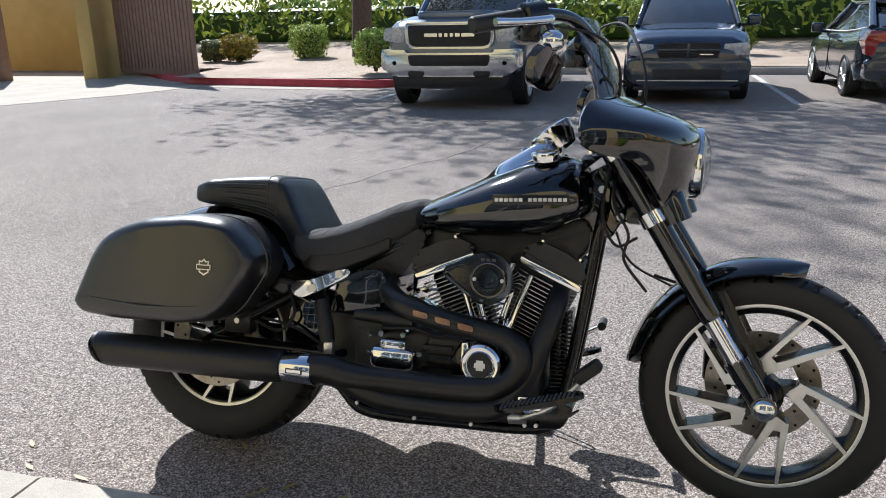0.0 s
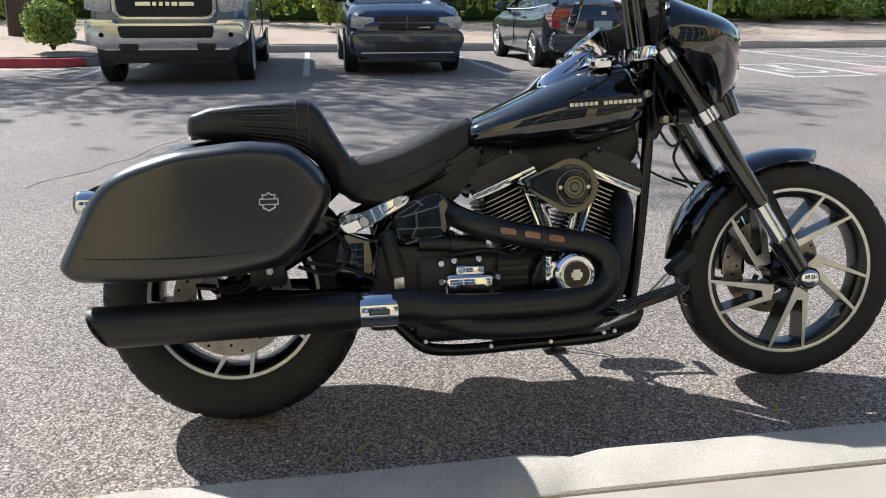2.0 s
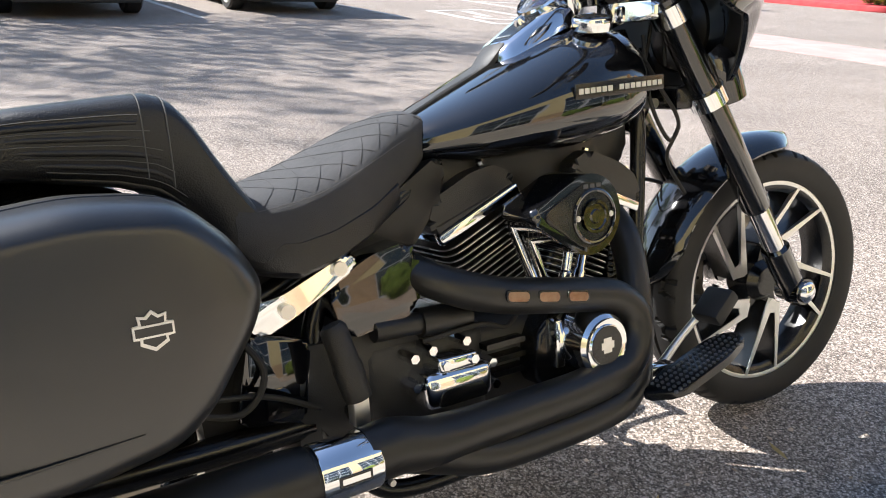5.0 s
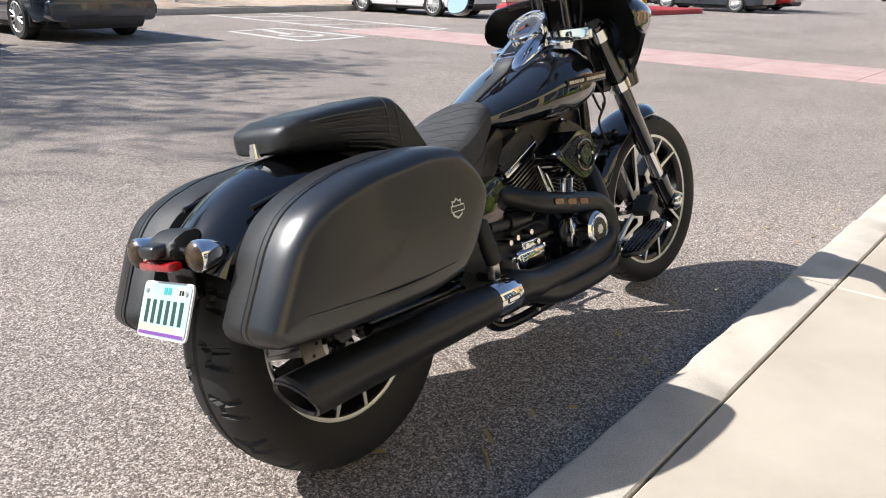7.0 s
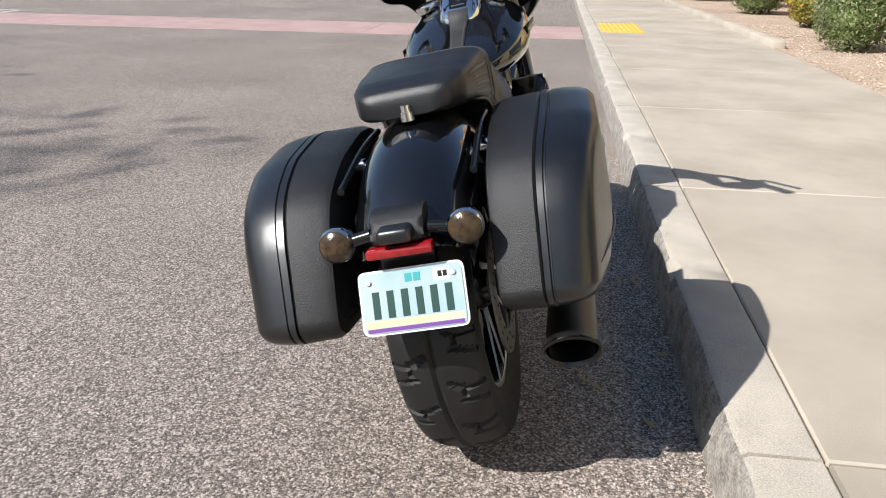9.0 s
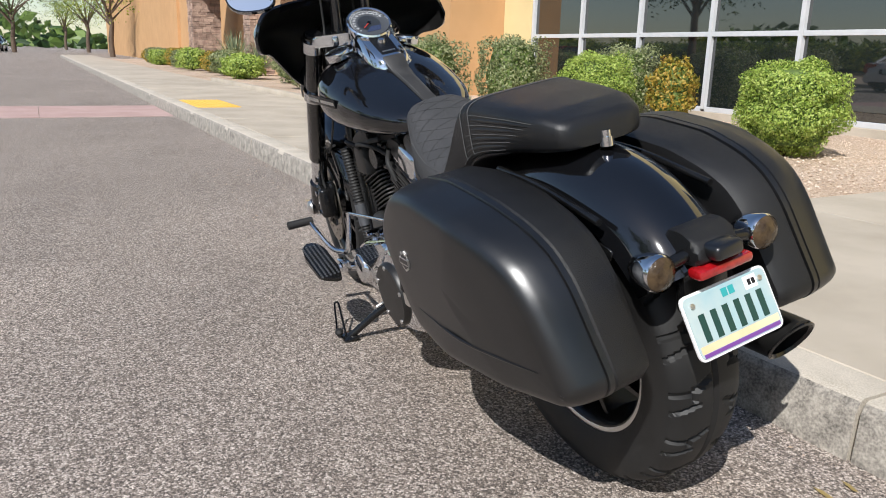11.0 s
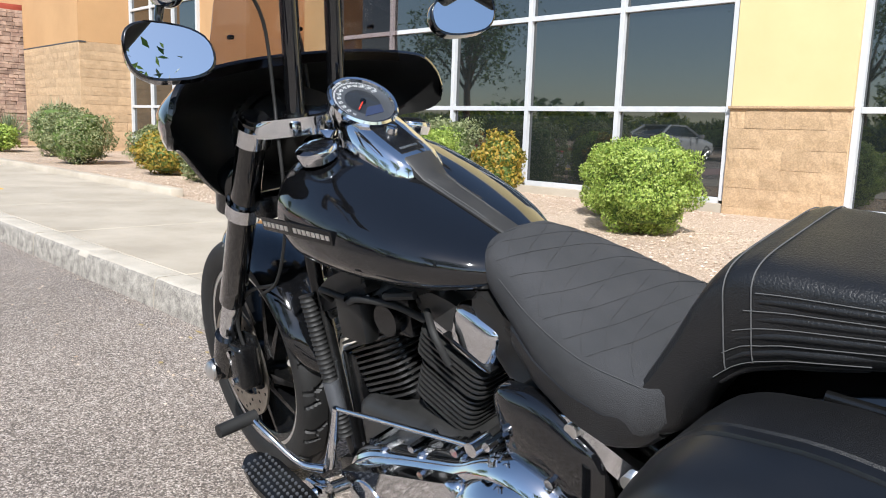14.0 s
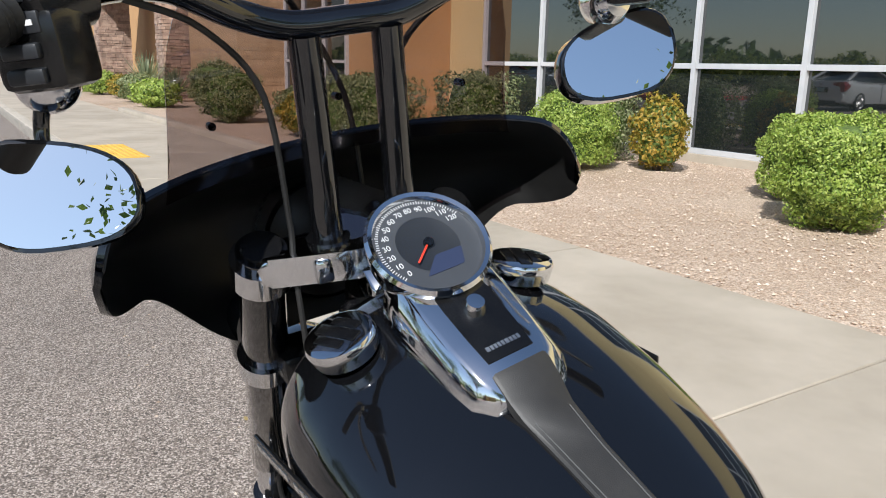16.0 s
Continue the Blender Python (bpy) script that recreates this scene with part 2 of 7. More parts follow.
def clear(name, tint, ior=1.45, rough=0.0):
    m, nt, b = nodes_of(name)
    tr, gl, mx = put(nt, "ShaderNodeBsdfTransparent"), put(nt, "ShaderNodeBsdfGlossy"), put(nt, "ShaderNodeMixShader")
    tr.inputs[0].default_value = (*tint, 1)
    gl.inputs["Roughness"].default_value = rough
    lw = put(nt, "ShaderNodeLayerWeight", {"Blend": 0.5}).outputs["Facing"]
    fr = put(nt, "ShaderNodeMath", {0: put(nt, "ShaderNodeMath", {0: lw, 1: 4.5}, operation="POWER").outputs[0], 1: 0.75, 2: 0.04 * (ior / 1.45)}, operation="MULTIPLY_ADD")
    nt.links.new(fr.outputs[0], mx.inputs[0]), nt.links.new(tr.outputs[0], mx.inputs[1]), nt.links.new(gl.outputs[0], mx.inputs[2])
    nt.links.new(mx.outputs[0], nt.nodes["Material Output"].inputs[0])
    return m


MAT["smoke_shield"] = clear("smoked_acrylic", (0.63, 0.575, 0.57))
MAT["clear_lens"] = clear("clear_lens", (0.9, 0.92, 0.93), 1.5)


# ---- mesh tools ----
def part(name, bm, material, parent=None, label="", xf=None, flat=False, cast=True):
    """Links a bmesh, or (verts, faces), as one mesh object under a thing or a part."""
    me = bpy.data.meshes.new(name)
    if isinstance(bm, tuple):
        me.from_pydata([tuple(v) for v in bm[0]], [], [tuple(f) for f in bm[1]])
        bm2 = bmesh.new()
        bm2.from_mesh(me)
        bm = bm2
    bmesh.ops.remove_doubles(bm, verts=bm.verts, dist=1e-5)
    bmesh.ops.recalc_face_normals(bm, faces=bm.faces)
    if xf is not None:
        bm.transform(xf)
    bm.to_mesh(me)
    bm.free()
    if not flat:
        me.polygons.foreach_set("use_smooth", [True] * len(me.polygons))
        me.set_sharp_from_angle(angle=radians(38))
    me.materials.append(MAT[material] if isinstance(material, str) else material)
    ob = new(name, me)
    if parent is not None:
        ob.parent = parent
    if label:
        ob["label"] = label
    return ob


def merge(*bms):
    out = bmesh.new()
    for b in bms:
        if isinstance(b, tuple):
            me = bpy.data.meshes.new("tmp")
            me.from_pydata([tuple(v) for v in b[0]], [], [tuple(f) for f in b[1]])
        else:
            me = bpy.data.meshes.new("tmp")
            b.to_mesh(me)
            b.free()
        out.from_mesh(me)
        bpy.data.meshes.remove(me)
    return out


def bbox(x0, x1, y0, y1, z0, z1, bevel=0.0, seg=2):
    bm = bmesh.new()
    bmesh.ops.create_cube(bm, size=1)
    for v in bm.verts:
        v.co = Vector(((x0 + x1) / 2 + v.co.x * (x1 - x0), (y0 + y1) / 2 + v.co.y * (y1 - y0), (z0 + z1) / 2 + v.co.z * (z1 - z0)))
    if bevel:
        bmesh.ops.bevel(bm, geom=list(bm.edges), offset=bevel, segments=seg, affect="EDGES", profile=0.5)
    return bm


def rings(rows, close=True, cap=True):
    """A skin over rings of equal counts."""
    n = len(rows[0])
    verts = [tuple(p) for r in rows for p in r]
    faces = []
    for i in range(len(rows) - 1):
        for j in range(n if close else n - 1):
            k = (j + 1) % n
            faces.append((i * n + j, i * n + k, (i + 1) * n + k, (i + 1) * n + j))
    if cap and close:
        faces.append(tuple(range(n - 1, -1, -1)))
        faces.append(tuple((len(rows) - 1) * n + j for j in range(n)))
    return verts, faces


def smooth_path(pts, step=6):
    """Catmull-Rom through the points."""
    p = [Vector(q) for q in pts]
    p = [p[0] * 2 - p[1]] + p + [p[-1] * 2 - p[-2]]
    out = []
    for i in range(1, len(p) - 2):
        a, b, c, d = p[i - 1 : i + 3]
        for k in range(step):
            t = k / step
            out.append(0.5 * (2 * b + (c - a) * t + (2 * a - 5 * b + 4 * c - d) * t * t + (3 * b - a - 3 * c + d) * t**3))
    return out + [p[-2]]


def tube(pts, r, seg=14, step=6, smooth=True, cap=True):
    """A round tube along points; r is one radius or one per given point."""
    path = smooth_path(pts, step) if smooth and len(pts) > 2 else [Vector(q) for q in pts]
    rr = np.interp(np.linspace(0, 1, len(path)), np.linspace(0, 1, len(r)), r) if isinstance(r, (list, tuple)) else [r] * len(path)
    rows, up = [], None
    for i, q in enumerate(path):
        d = (path[min(i + 1, len(path) - 1)] - path[max(i - 1, 0)]).normalized()
        if up is None:
            up = d.orthogonal().normalized()
        up = (up - d * up.dot(d)).normalized()
        side = d.cross(up)
        rows.append([q + float(rr[i]) * (math.cos(a) * up + math.sin(a) * side) for a in np.linspace(0, 2 * math.pi, seg, endpoint=False)])
    return rings(rows, cap=cap)


def cyl(p0, p1, r0, r1=None, seg=20):
    return tube([p0, p1], [r0, r0 if r1 is None else r1], seg, smooth=False)


def lathe(profile, seg=48, origin=(0, 0, 0), axis="y", arc=(0, 2 * math.pi), bend=None):
    """Turns (radius, along) rows about an axis."""
    full = abs(arc[1] - arc[0] - 2 * math.pi) < 1e-6
    rows = []
    for a in np.linspace(arc[0], arc[1], seg, endpoint=not full):
        c, s = math.cos(a), math.sin(a)
        if axis == "y":
            rows.append([(origin[0] + r * c, origin[1] + h, origin[2] + r * s) for r, h in profile])
        elif axis == "x":
            rows.append([(origin[0] + h, origin[1] + r * c, origin[2] + r * s) for r, h in profile])
        else:
            rows.append([(origin[0] + r * c, origin[1] + r * s, origin[2] + h) for r, h in profile])
    n = len(profile)
    verts = [p for r in rows for p in r]
    faces = []
    for i in range(len(rows) if full else len(rows) - 1):
        k = (i + 1) % len(rows)
        faces += [(i * n + j, i * n + j + 1, k * n + j + 1, k * n + j) for j in range(n - 1)]
    return verts, faces


def aim(p0, direction):
    """A pose at p0 whose z looks along a direction."""
    return Matrix.Translation(p0) @ Vector(direction).to_track_quat("Z", "Y").to_matrix().to_4x4()


def slab(outline, y0, y1, bevel=0.0, axis="y", seg=2):
    """An outline of (a, b) pairs pushed through a thickness, its rims bevelled."""
    bm = bmesh.new()
    def at(a, b, h):
        return (a, h, b) if axis == "y" else ((h, a, b) if axis == "x" else (a, b, h))
    lo = [bm.verts.new(at(a, b, y0)) for a, b in outline]
    hi = [bm.verts.new(at(a, b, y1)) for a, b in outline]
    f0, f1 = bm.faces.new(lo), bm.faces.new(hi[::-1])
    for i in range(len(lo)):
        j = (i + 1) % len(lo)
        bm.faces.new((lo[i], hi[i], hi[j], lo[j]))
    if bevel:
        bmesh.ops.bevel(bm, geom=list(set(f0.edges) | set(f1.edges)), offset=bevel, segments=seg, affect="EDGES", profile=0.5)
    return bm


def rounded(pts, r, n=4):
    """A closed outline with its corners rounded."""
    out = []
    for i, p in enumerate(pts):
        p, a, b = Vector(p), Vector(pts[i - 1]), Vector(pts[(i + 1) % len(pts)])
        rr = min(r, (a - p).length * 0.45, (b - p).length * 0.45)
        s, e = p + (a - p).normalized() * rr, p + (b - p).normalized() * rr
        for k in range(n + 1):
            t = k / n
            out.append(tuple((1 - t) ** 2 * s + 2 * t * (1 - t) * p + t * t * e))
    return out


def bars(lengths, height, gap, at, thick=0.0006):
    """Plain flat bars in a row, for writing that is not lettered. Lies in x (along) and y, faces z."""
    bms, x = [], 0.0
    for w in lengths:
        bms.append(bbox(x, x + w, -height / 2, height / 2, 0, thick))
        x += w + gap
    bm = merge(*bms)
    bm.transform(at @ Matrix.Translation((-(x - gap) / 2, 0, 0)))
    return bm


def words(text, size, at, material, parent, name="lettering", depth=0.0004, align="CENTER"):
    cu = bpy.data.curves.new(name, "FONT")
    cu.body, cu.size, cu.extrude, cu.align_x, cu.align_y = text, size, depth, align, "CENTER"
    tmp = new(name, cu)
    me = bpy.data.meshes.new_from_object(tmp.evaluated_get(bpy.context.evaluated_depsgraph_get()))
    bpy.data.objects.remove(tmp)
    bm = bmesh.new()
    bm.from_mesh(me)
    return part(name, bm, material, parent, xf=at, flat=True)


# ---- ground, road and pavement ----
tagged(part("ground", ([(-900, -900, 0), (900, -900, 0), (900, 900, 0), (-900, 900, 0)], [(0, 1, 2, 3)]), "asphalt", flat=True), "weathered grey-brown asphalt with pale stone chips", "ground", kind="structure")
KY, KW, KZ, STEP = -0.378, 0.155, 0.15, 1.85
kerb = tagged(new("kerb"), "pale concrete kerb with a scuffed dark face", "kerb", kind="structure")


def kerb_mesh(length):
    rows = []
    for x in np.linspace(0, length, 26):
        w = 0.004 * math.sin(x * 9.1) + 0.003 * math.sin(x * 23.7)
        c = 0.0
        if 0.90 < x < 0.99:
            c = 0.012
        rows.append([(x, KY - KW, 0.0), (x, KY - KW, KZ - 0.004), (x, KY - KW + 0.005, KZ), (x, KY - 0.020 - c, KZ + 0.3 * w - c * 0.3), (x, KY - 0.007 + w * 0.5 - c, KZ - 0.007 - c), (x, KY + 0.004 + w * 0.4, KZ - 0.030), (x, KY + 0.012 + w * 0.4, 0.0)])
    return rows


for i in range(-10, 30):
    x0 = -0.08 + i * STEP
    rws = [[(x + x0 + (0.005 if j == 0 else (-0.005 if j == 25 else 0)), y, z) for x, y, z in r] for j, r in enumerate(kerb_mesh(STEP))]
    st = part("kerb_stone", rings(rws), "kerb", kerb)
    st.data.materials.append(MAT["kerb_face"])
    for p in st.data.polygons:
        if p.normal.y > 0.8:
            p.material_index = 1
pave = tagged(new("pavement"), "pale tan concrete pavement slabs with tooled joints", "pavement", kind="structure")
for i in range(-10, 30):
    x0 = -0.08 + i * STEP
    part("slab", bbox(x0 + 0.004, x0 + STEP - 0.004, -2.29, KY - KW - 0.006, 0.0, KZ - 0.002, 0.005, 1), "concrete", pave)
for i in range(-6, 1):
    for j in range(3):
        x0 = -0.08 + i * STEP
        part("slab", bbox(x0 + 0.004, x0 + STEP - 0.004, -2.297 - 1.40 * (j + 1) + 0.004, -2.297 - 1.40 * j, 0.0, KZ - 0.002, 0.005, 1), "concrete", pave)
bandx = (9.45, 11.35)
band = tagged(new("crosswalk_band"), "dusty pink concrete band across the road", "road band", kind="structure")
for j in range(7):
    part("slab", bbox(bandx[0], bandx[1], KY + 0.02 + j * 1.55 + 0.004, KY + 0.02 + (j + 1) * 1.55 - 0.004, -0.02, 0.006, 0.002, 1), "pink", band)
pad = tagged(part("tactile_pad", bbox(8.90, 10.30, -1.10, -0.56, KZ - 0.01, KZ + 0.006, 0.002, 1), "yellow_pad"), "yellow tactile paving pad with raised domes", "tactile pad", kind="structure")
part("domes", merge(*[cyl((8.95 + 0.065 * i, -1.06 + 0.065 * j, KZ + 0.005), (8.95 + 0.065 * i, -1.06 + 0.065 * j, KZ + 0.011), 0.014, 0.010, 6) for i in range(21) for j in range(8)]), "yellow_pad", pad)["kind"] = "stuff"

# gravel beds
rng = np.random.default_rng(4)


def bed(name, x0, x1, y0, y1, z0, z1, nx, ny, label):
    vs, fs = [], []
    for j in range(ny + 1):
        for i in range(nx + 1):
            x, y = x0 + (x1 - x0) * i / nx, y0 + (y1 - y0) * j / ny
            z = z0 + (z1 - z0) * j / ny + 0.018 * noise.noise(Vector((x * 0.9, y * 0.9, 3.1)))
            vs.append((x, y, z))
    for j in range(ny):
        for i in range(nx):
            a = j * (nx + 1) + i
            fs.append((a, a + 1, a + nx + 2, a + nx + 1))
    return tagged(part(name, (vs, fs), "gravel"), label, "gravel", kind="structure")


bed("gravel_bed", 1.775, 45.0, -6.6, -2.294, 0.150, 0.135, 120, 14, "pinkish tan decomposed granite bed")
bed("gravel_bank", -3.4, 60.0, 16.45, 40.0, 0.16, 0.95, 90, 30, "pinkish tan gravel bank behind the far kerb")
bed("gravel_bank", -8.5, -3.4, 12.75, 40.0, 0.16, 1.05, 20, 40, "pinkish tan gravel bank behind the red kerb")
bed("gravel_bank", -11.3, -8.5, 15.2, 40.0, 0.20, 1.05, 12, 40, "pinkish tan gravel bank behind the red kerb")
bed("gravel_bank", -40.0, -11.3, 17.7, 40.0, 0.22, 1.05, 40, 40, "pinkish tan gravel bank behind the enclosure")


def pebbles(n, x0, x1, y0, y1, z, smin, smax):
    base = np.array([(1, 0, 0), (-1, 0, 0), (0, 1, 0), (0, -1, 0), (0, 0, 1), (0, 0, -1)], float)
    fc = np.array([(0, 2, 4), (2, 1, 4), (1, 3, 4), (3, 0, 4), (2, 0, 5), (1, 2, 5), (3, 1, 5), (0, 3, 5)])
    p = np.column_stack([rng.uniform(x0, x1, n), rng.uniform(y0, y1, n), np.full(n, z)])
    s = rng.uniform(smin, smax, (n, 1, 1)) * rng.uniform(0.6, 1.3, (n, 1, 3)) * np.array([1, 1, 0.6])
    a = rng.uniform(0, 6.28, n)
    v = base[None] * s * rng.uniform(0.75, 1.2, (n, 6, 1))
    c, q = np.cos(a)[:, None], np.sin(a)[:, None]
    v = np.stack([v[..., 0] * c - v[..., 1] * q, v[..., 0] * q + v[..., 1] * c, v[..., 2]], -1) + p[:, None]
    return v.reshape(-1, 3), (fc[None] + 6 * np.arange(n)[:, None, None]).reshape(-1, 3)


def quick(name, vf, material, parent=None):
    me = bpy.data.meshes.new(name)
    me.from_pydata(vf[0].tolist(), [], vf[1].tolist())
    me.materials.append(MAT[material])
    ob = new(name, me)
    if parent is not None:
        ob.parent = parent
    return ob


m, nt, b = nodes_of("loose_stone")
nt.links.new(ramp(nt, put(nt, "ShaderNodeNewGeometry").outputs["Random Per Island"], [(0.1, (0.38, 0.28, 0.20)), (0.5, (0.56, 0.435, 0.33)), (0.8, (0.66, 0.53, 0.42)), (0.98, (0.78, 0.67, 0.56))]), b.inputs["Base Color"])
b.inputs["Roughness"].default_value = 0.9
MAT["pebble"] = m
tagged(quick("loose_gravel", pebbles(16000, 1.80, 11.0, -6.45, -2.32, 0.146, 0.004, 0.013), "pebble"), "loose tan gravel stones on the bed", "gravel", kind="stuff")
tagged(quick("scattered_grit", pebbles(260, -3.0, 5.0, KY + 0.02, 0.25, 0.002, 0.003, 0.008), "pebble"), "scattered grit along the kerb", "grit", kind="stuff")


# ---- far kerbs, apron, lines ----
def long_kerb(name, pts, mat, label, h=0.15, w=0.16):
    rows = []
    for i, p in enumerate(pts):
        a, c = Vector(pts[max(i - 1, 0)]), Vector(pts[min(i + 1, len(pts) - 1)])
        d = (c - a).normalized()
        n = Vector((-d.y, d.x))
        q = Vector(p)
        rows.append([(*(q + n * o), z) for o, z in ((0, 0), (0.008, h - 0.02), (0.025, h), (w, h), (w, 0))])
    return tagged(part(name, rings(rows), mat), label, "kerb", kind="structure")


long_kerb("far_kerb", [(60, 16.3), (19, 16.25), (9, 16.2), (0.5, 16.1), (-2.6, 16.0), (-3.15, 15.4), (-3.3, 13.2), (-3.45, 12.6)][::-1], "kerb", "grey concrete kerb along the parking bays")
long_kerb("red_kerb", [(-11.6, 15.9), (-9.6, 14.0), (-8.2, 13.0), (-7.2, 12.75), (-5.8, 12.55), (-3.9, 12.3), (-3.45, 12.55)], "red_paint", "red painted kerb")
tagged(part("concrete_apron", slab([(-30, 6.4), (-9.2, 8.3), (-8.1, 10.6), (-7.6, 12.7), (-8.4, 13.1), (-11.6, 15.9), (-30, 17.5)], -0.02, 0.006, axis="z"), "concrete", flat=True), "pale concrete apron before the enclosure", "apron", kind="structure")
tagged(part("gutter", slab([(-7.6, 12.3), (-5.8, 12.0), (-3.6, 11.8), (-3.4, 12.5), (-5.8, 12.5), (-7.4, 12.8)], -0.02, 0.005, axis="z"), "concrete", flat=True), "pale concrete gutter under the red kerb", "gutter", kind="structure")


def paint(pts, w, label="worn white parking line"):
    a, c = Vector(pts[0]), Vector(pts[1])
    d = (c - a).normalized()
    n = Vector((-d.y, d.x)) * w / 2
    tagged(part("parking_line", slab([tuple(a - n), tuple(c - n), tuple(c + n), tuple(a + n)], -0.01, 0.004, axis="z"), "white_line", flat=True), label, "road marking", group="parking lines", kind="structure")


for x in (-3.05, 0.28, 3.35, 6.55):
    paint([(x, 10.2), (x, 16.0)], 0.10)
for a, c in (((7.55, 9.0), (7.72, 11.3)), ((7.72, 11.3), (9.05, 11.5)), ((9.05, 11.5), (9.0, 9.15)), ((9.0, 9.15), (7.55, 9.0)), ((10.1, 9.5), (10.4, 16.0)), ((12.0, 9.7), (12.3, 16.0)), ((10.1, 9.5), (12.0, 9.7))):
    paint([a, c], 0.10)
for k in range(4):
    paint([(10.2, 10.6 + k * 1.5), (12.1, 9.9 + k * 1.5)], 0.10)
sy = tagged(part("wheelchair_symbol", merge(lathe([(0.30, 0.0), (0.30, 0.004), (0.40, 0.004), (0.40, 0.0)], 24, (8.3, 10.0, 0), "z", (2.4, 6.4)), slab([(8.2, 10.2), (8.32, 10.2), (8.45, 10.95), (8.33, 10.95)], 0, 0.004, axis="z"), lathe([(0.0, 0.004), (0.12, 0.004), (0.12, 0)], 16, (8.45, 11.1, 0), "z")), "white_line", flat=True), "worn white wheelchair symbol on the asphalt", "road marking", kind="structure")
crack = [(-1.35, 3.05), (-1.03, 3.72), (-0.72, 4.62), (-0.48, 5.2), (-0.12, 6.88), (0.06, 7.56), (0.3, 9.2)]
tagged(part("asphalt_crack", tube([(x + 0.05 * math.sin(k * 3.1 + t * 19) * t * (1 - t) * 4, y, -0.001) for k, ((x0, y0), (x1, y1)) in enumerate(zip(crack, crack[1:])) for t in (0.0, 0.25, 0.5, 0.75) for x, y in ((x0 + (x1 - x0) * t, y0 + (y1 - y0) * t),)], 0.0035, 6, 3), "hole"), "thin dark crack in the asphalt", "crack", kind="structure")

# ---- the building ----
BY = -6.52
bld = tagged(new("building"), "single-storey yellow and orange stucco commercial building with tinted windows", "building", kind="structure")


def wall(x0, x1, y0, y1, z0, z1, mat, label=""):
    return part("wall", bbox(x0, x1, y0, y1, z0, z1, 0.006, 1), mat, bld, label)


def glazing(x0, n, pitch, zs, y, label):
    w = tagged(new("window"), label, "window", kind="structure")
    x1 = x0 + n * pitch
    for i in range(n + 1):
        x = x0 + i * pitch
        part("mullion", bbox(x - 0.03, x + 0.03, y - 0.05, y + 0.045, zs[0], zs[-1], 0.003, 1), "mullion", w)
    for z in zs:
        for i in range(n):
            part("transom", bbox(x0 + i * pitch + 0.0305, x0 + (i + 1) * pitch - 0.0305, y - 0.05, y + 0.038, z - 0.03, z + 0.03, 0.003, 1), "mullion", w)
    for i in range(n):
        for a, c in zip(zs, zs[1:]):
            t = rng.uniform(-0.0012, 0.0012, 2)
            xa, xb, za, zb = x0 + i * pitch + 0.028, x0 + (i + 1) * pitch - 0.028, a + 0.028, c - 0.028
            part("pane", ([(xa, y - 0.01 - t[0], za), (xb, y - 0.01 + t[0], za), (xb, y - 0.01 + t[0] + t[1], zb), (xa, y - 0.01 - t[0] + t[1], zb), (xa, y - 0.02, za), (xb, y - 0.02, za), (xb, y - 0.02, zb), (xa, y - 0.02, zb)], [(0, 1, 2, 3), (7, 6, 5, 4), (0, 4, 5, 1), (1, 5, 6, 2), (2, 6, 7, 3), (3, 7, 4, 0)]), "window_glass", w, "", flat=True)


ZS = [0.27, 1.21, 2.31, 3.41, 4.5]
glazing(3.71, 5, 1.345, ZS, BY, "white-framed dark tinted storefront window")
glazing(-2.9, 4, 1.345, ZS, BY, "white-framed dark tinted storefront window")
wall(3.68, 10.47, BY - 0.25, BY + 0.05, 0.0, 0.24, "concrete")
wall(-2.93, 2.51, BY - 0.25, BY + 0.05, 0.0, 0.24, "concrete")
wall(-12, 40, BY - 0.25, BY + 0.06, 4.53, 6.4, "stucco_yellow")
wall(2.51, 3.68, BY - 0.25, BY + 0.06, 1.24, 4.53, "stucco_yellow")
wall(-12, -2.93, BY - 0.25, BY + 0.06, 0, 4.53, "stucco_yellow")
wall(10.47, 11.35, BY - 0.25, BY + 0.06, 0, 4.53, "stucco_yellow")
part("wall_backing", bbox(-12, 40, BY - 9, BY - 8.8, 0, 6.4), "stucco_yellow", bld)
part("roof", bbox(-12, 40, BY - 9, BY + 0.06, 6.4, 6.6), "concrete", bld)
part("floor_inside", bbox(-12, 40, BY - 8.8, BY - 0.25, 0.0, 0.2), "dial_mid", bld)


def blocks(x0, x1, y, z0, z1, axis="x", bw=0.40, bh=0.20, at=0.0):
    """Split-face blocks in running bond on a wall face."""
    for r in range(int(round((z1 - z0) / bh))):
        x = x0 - (bw / 2 if r % 2 else 0)
        while x < x1 - 0.01:
            a, c = max(x, x0) + 0.004, min(x + bw, x1) - 0.004
            if c - a > 0.03:
                j = rng.uniform(0, 0.008)
                zz = z0 + r * bh
                bm = bmesh.new()
                n = 5
                g = [[None] * (n + 1) for _ in range(3)]
                for q in range(3):
                    for p in range(n + 1):
                        e = 0.0 if q in (0, 2) or p in (0, n) else 0.006
                        u, v = a + (c - a) * p / n, zz + 0.004 + (bh - 0.008) * q / 2
                        d = y + 0.012 + j + e * rng.uniform(0.3, 1.4)
                        g[q][p] = bm.verts.new((u, d, v) if axis == "x" else (at - (d - y) , u, v))
                for q in range(2):
                    for p in range(n):
                        bm.faces.new((g[q][p], g[q][p + 1], g[q + 1][p + 1], g[q + 1][p]))
                part("block", bm, "block", bld, flat=True)
            x += bw
    if axis == "x":
        wall(x0, x1, y - 0.24, y + 0.014, z0, z1, "block")
    else:
        part("wall", bbox(at - 0.010, at + 0.2, x0, x1, z0, z1), "block", bld)


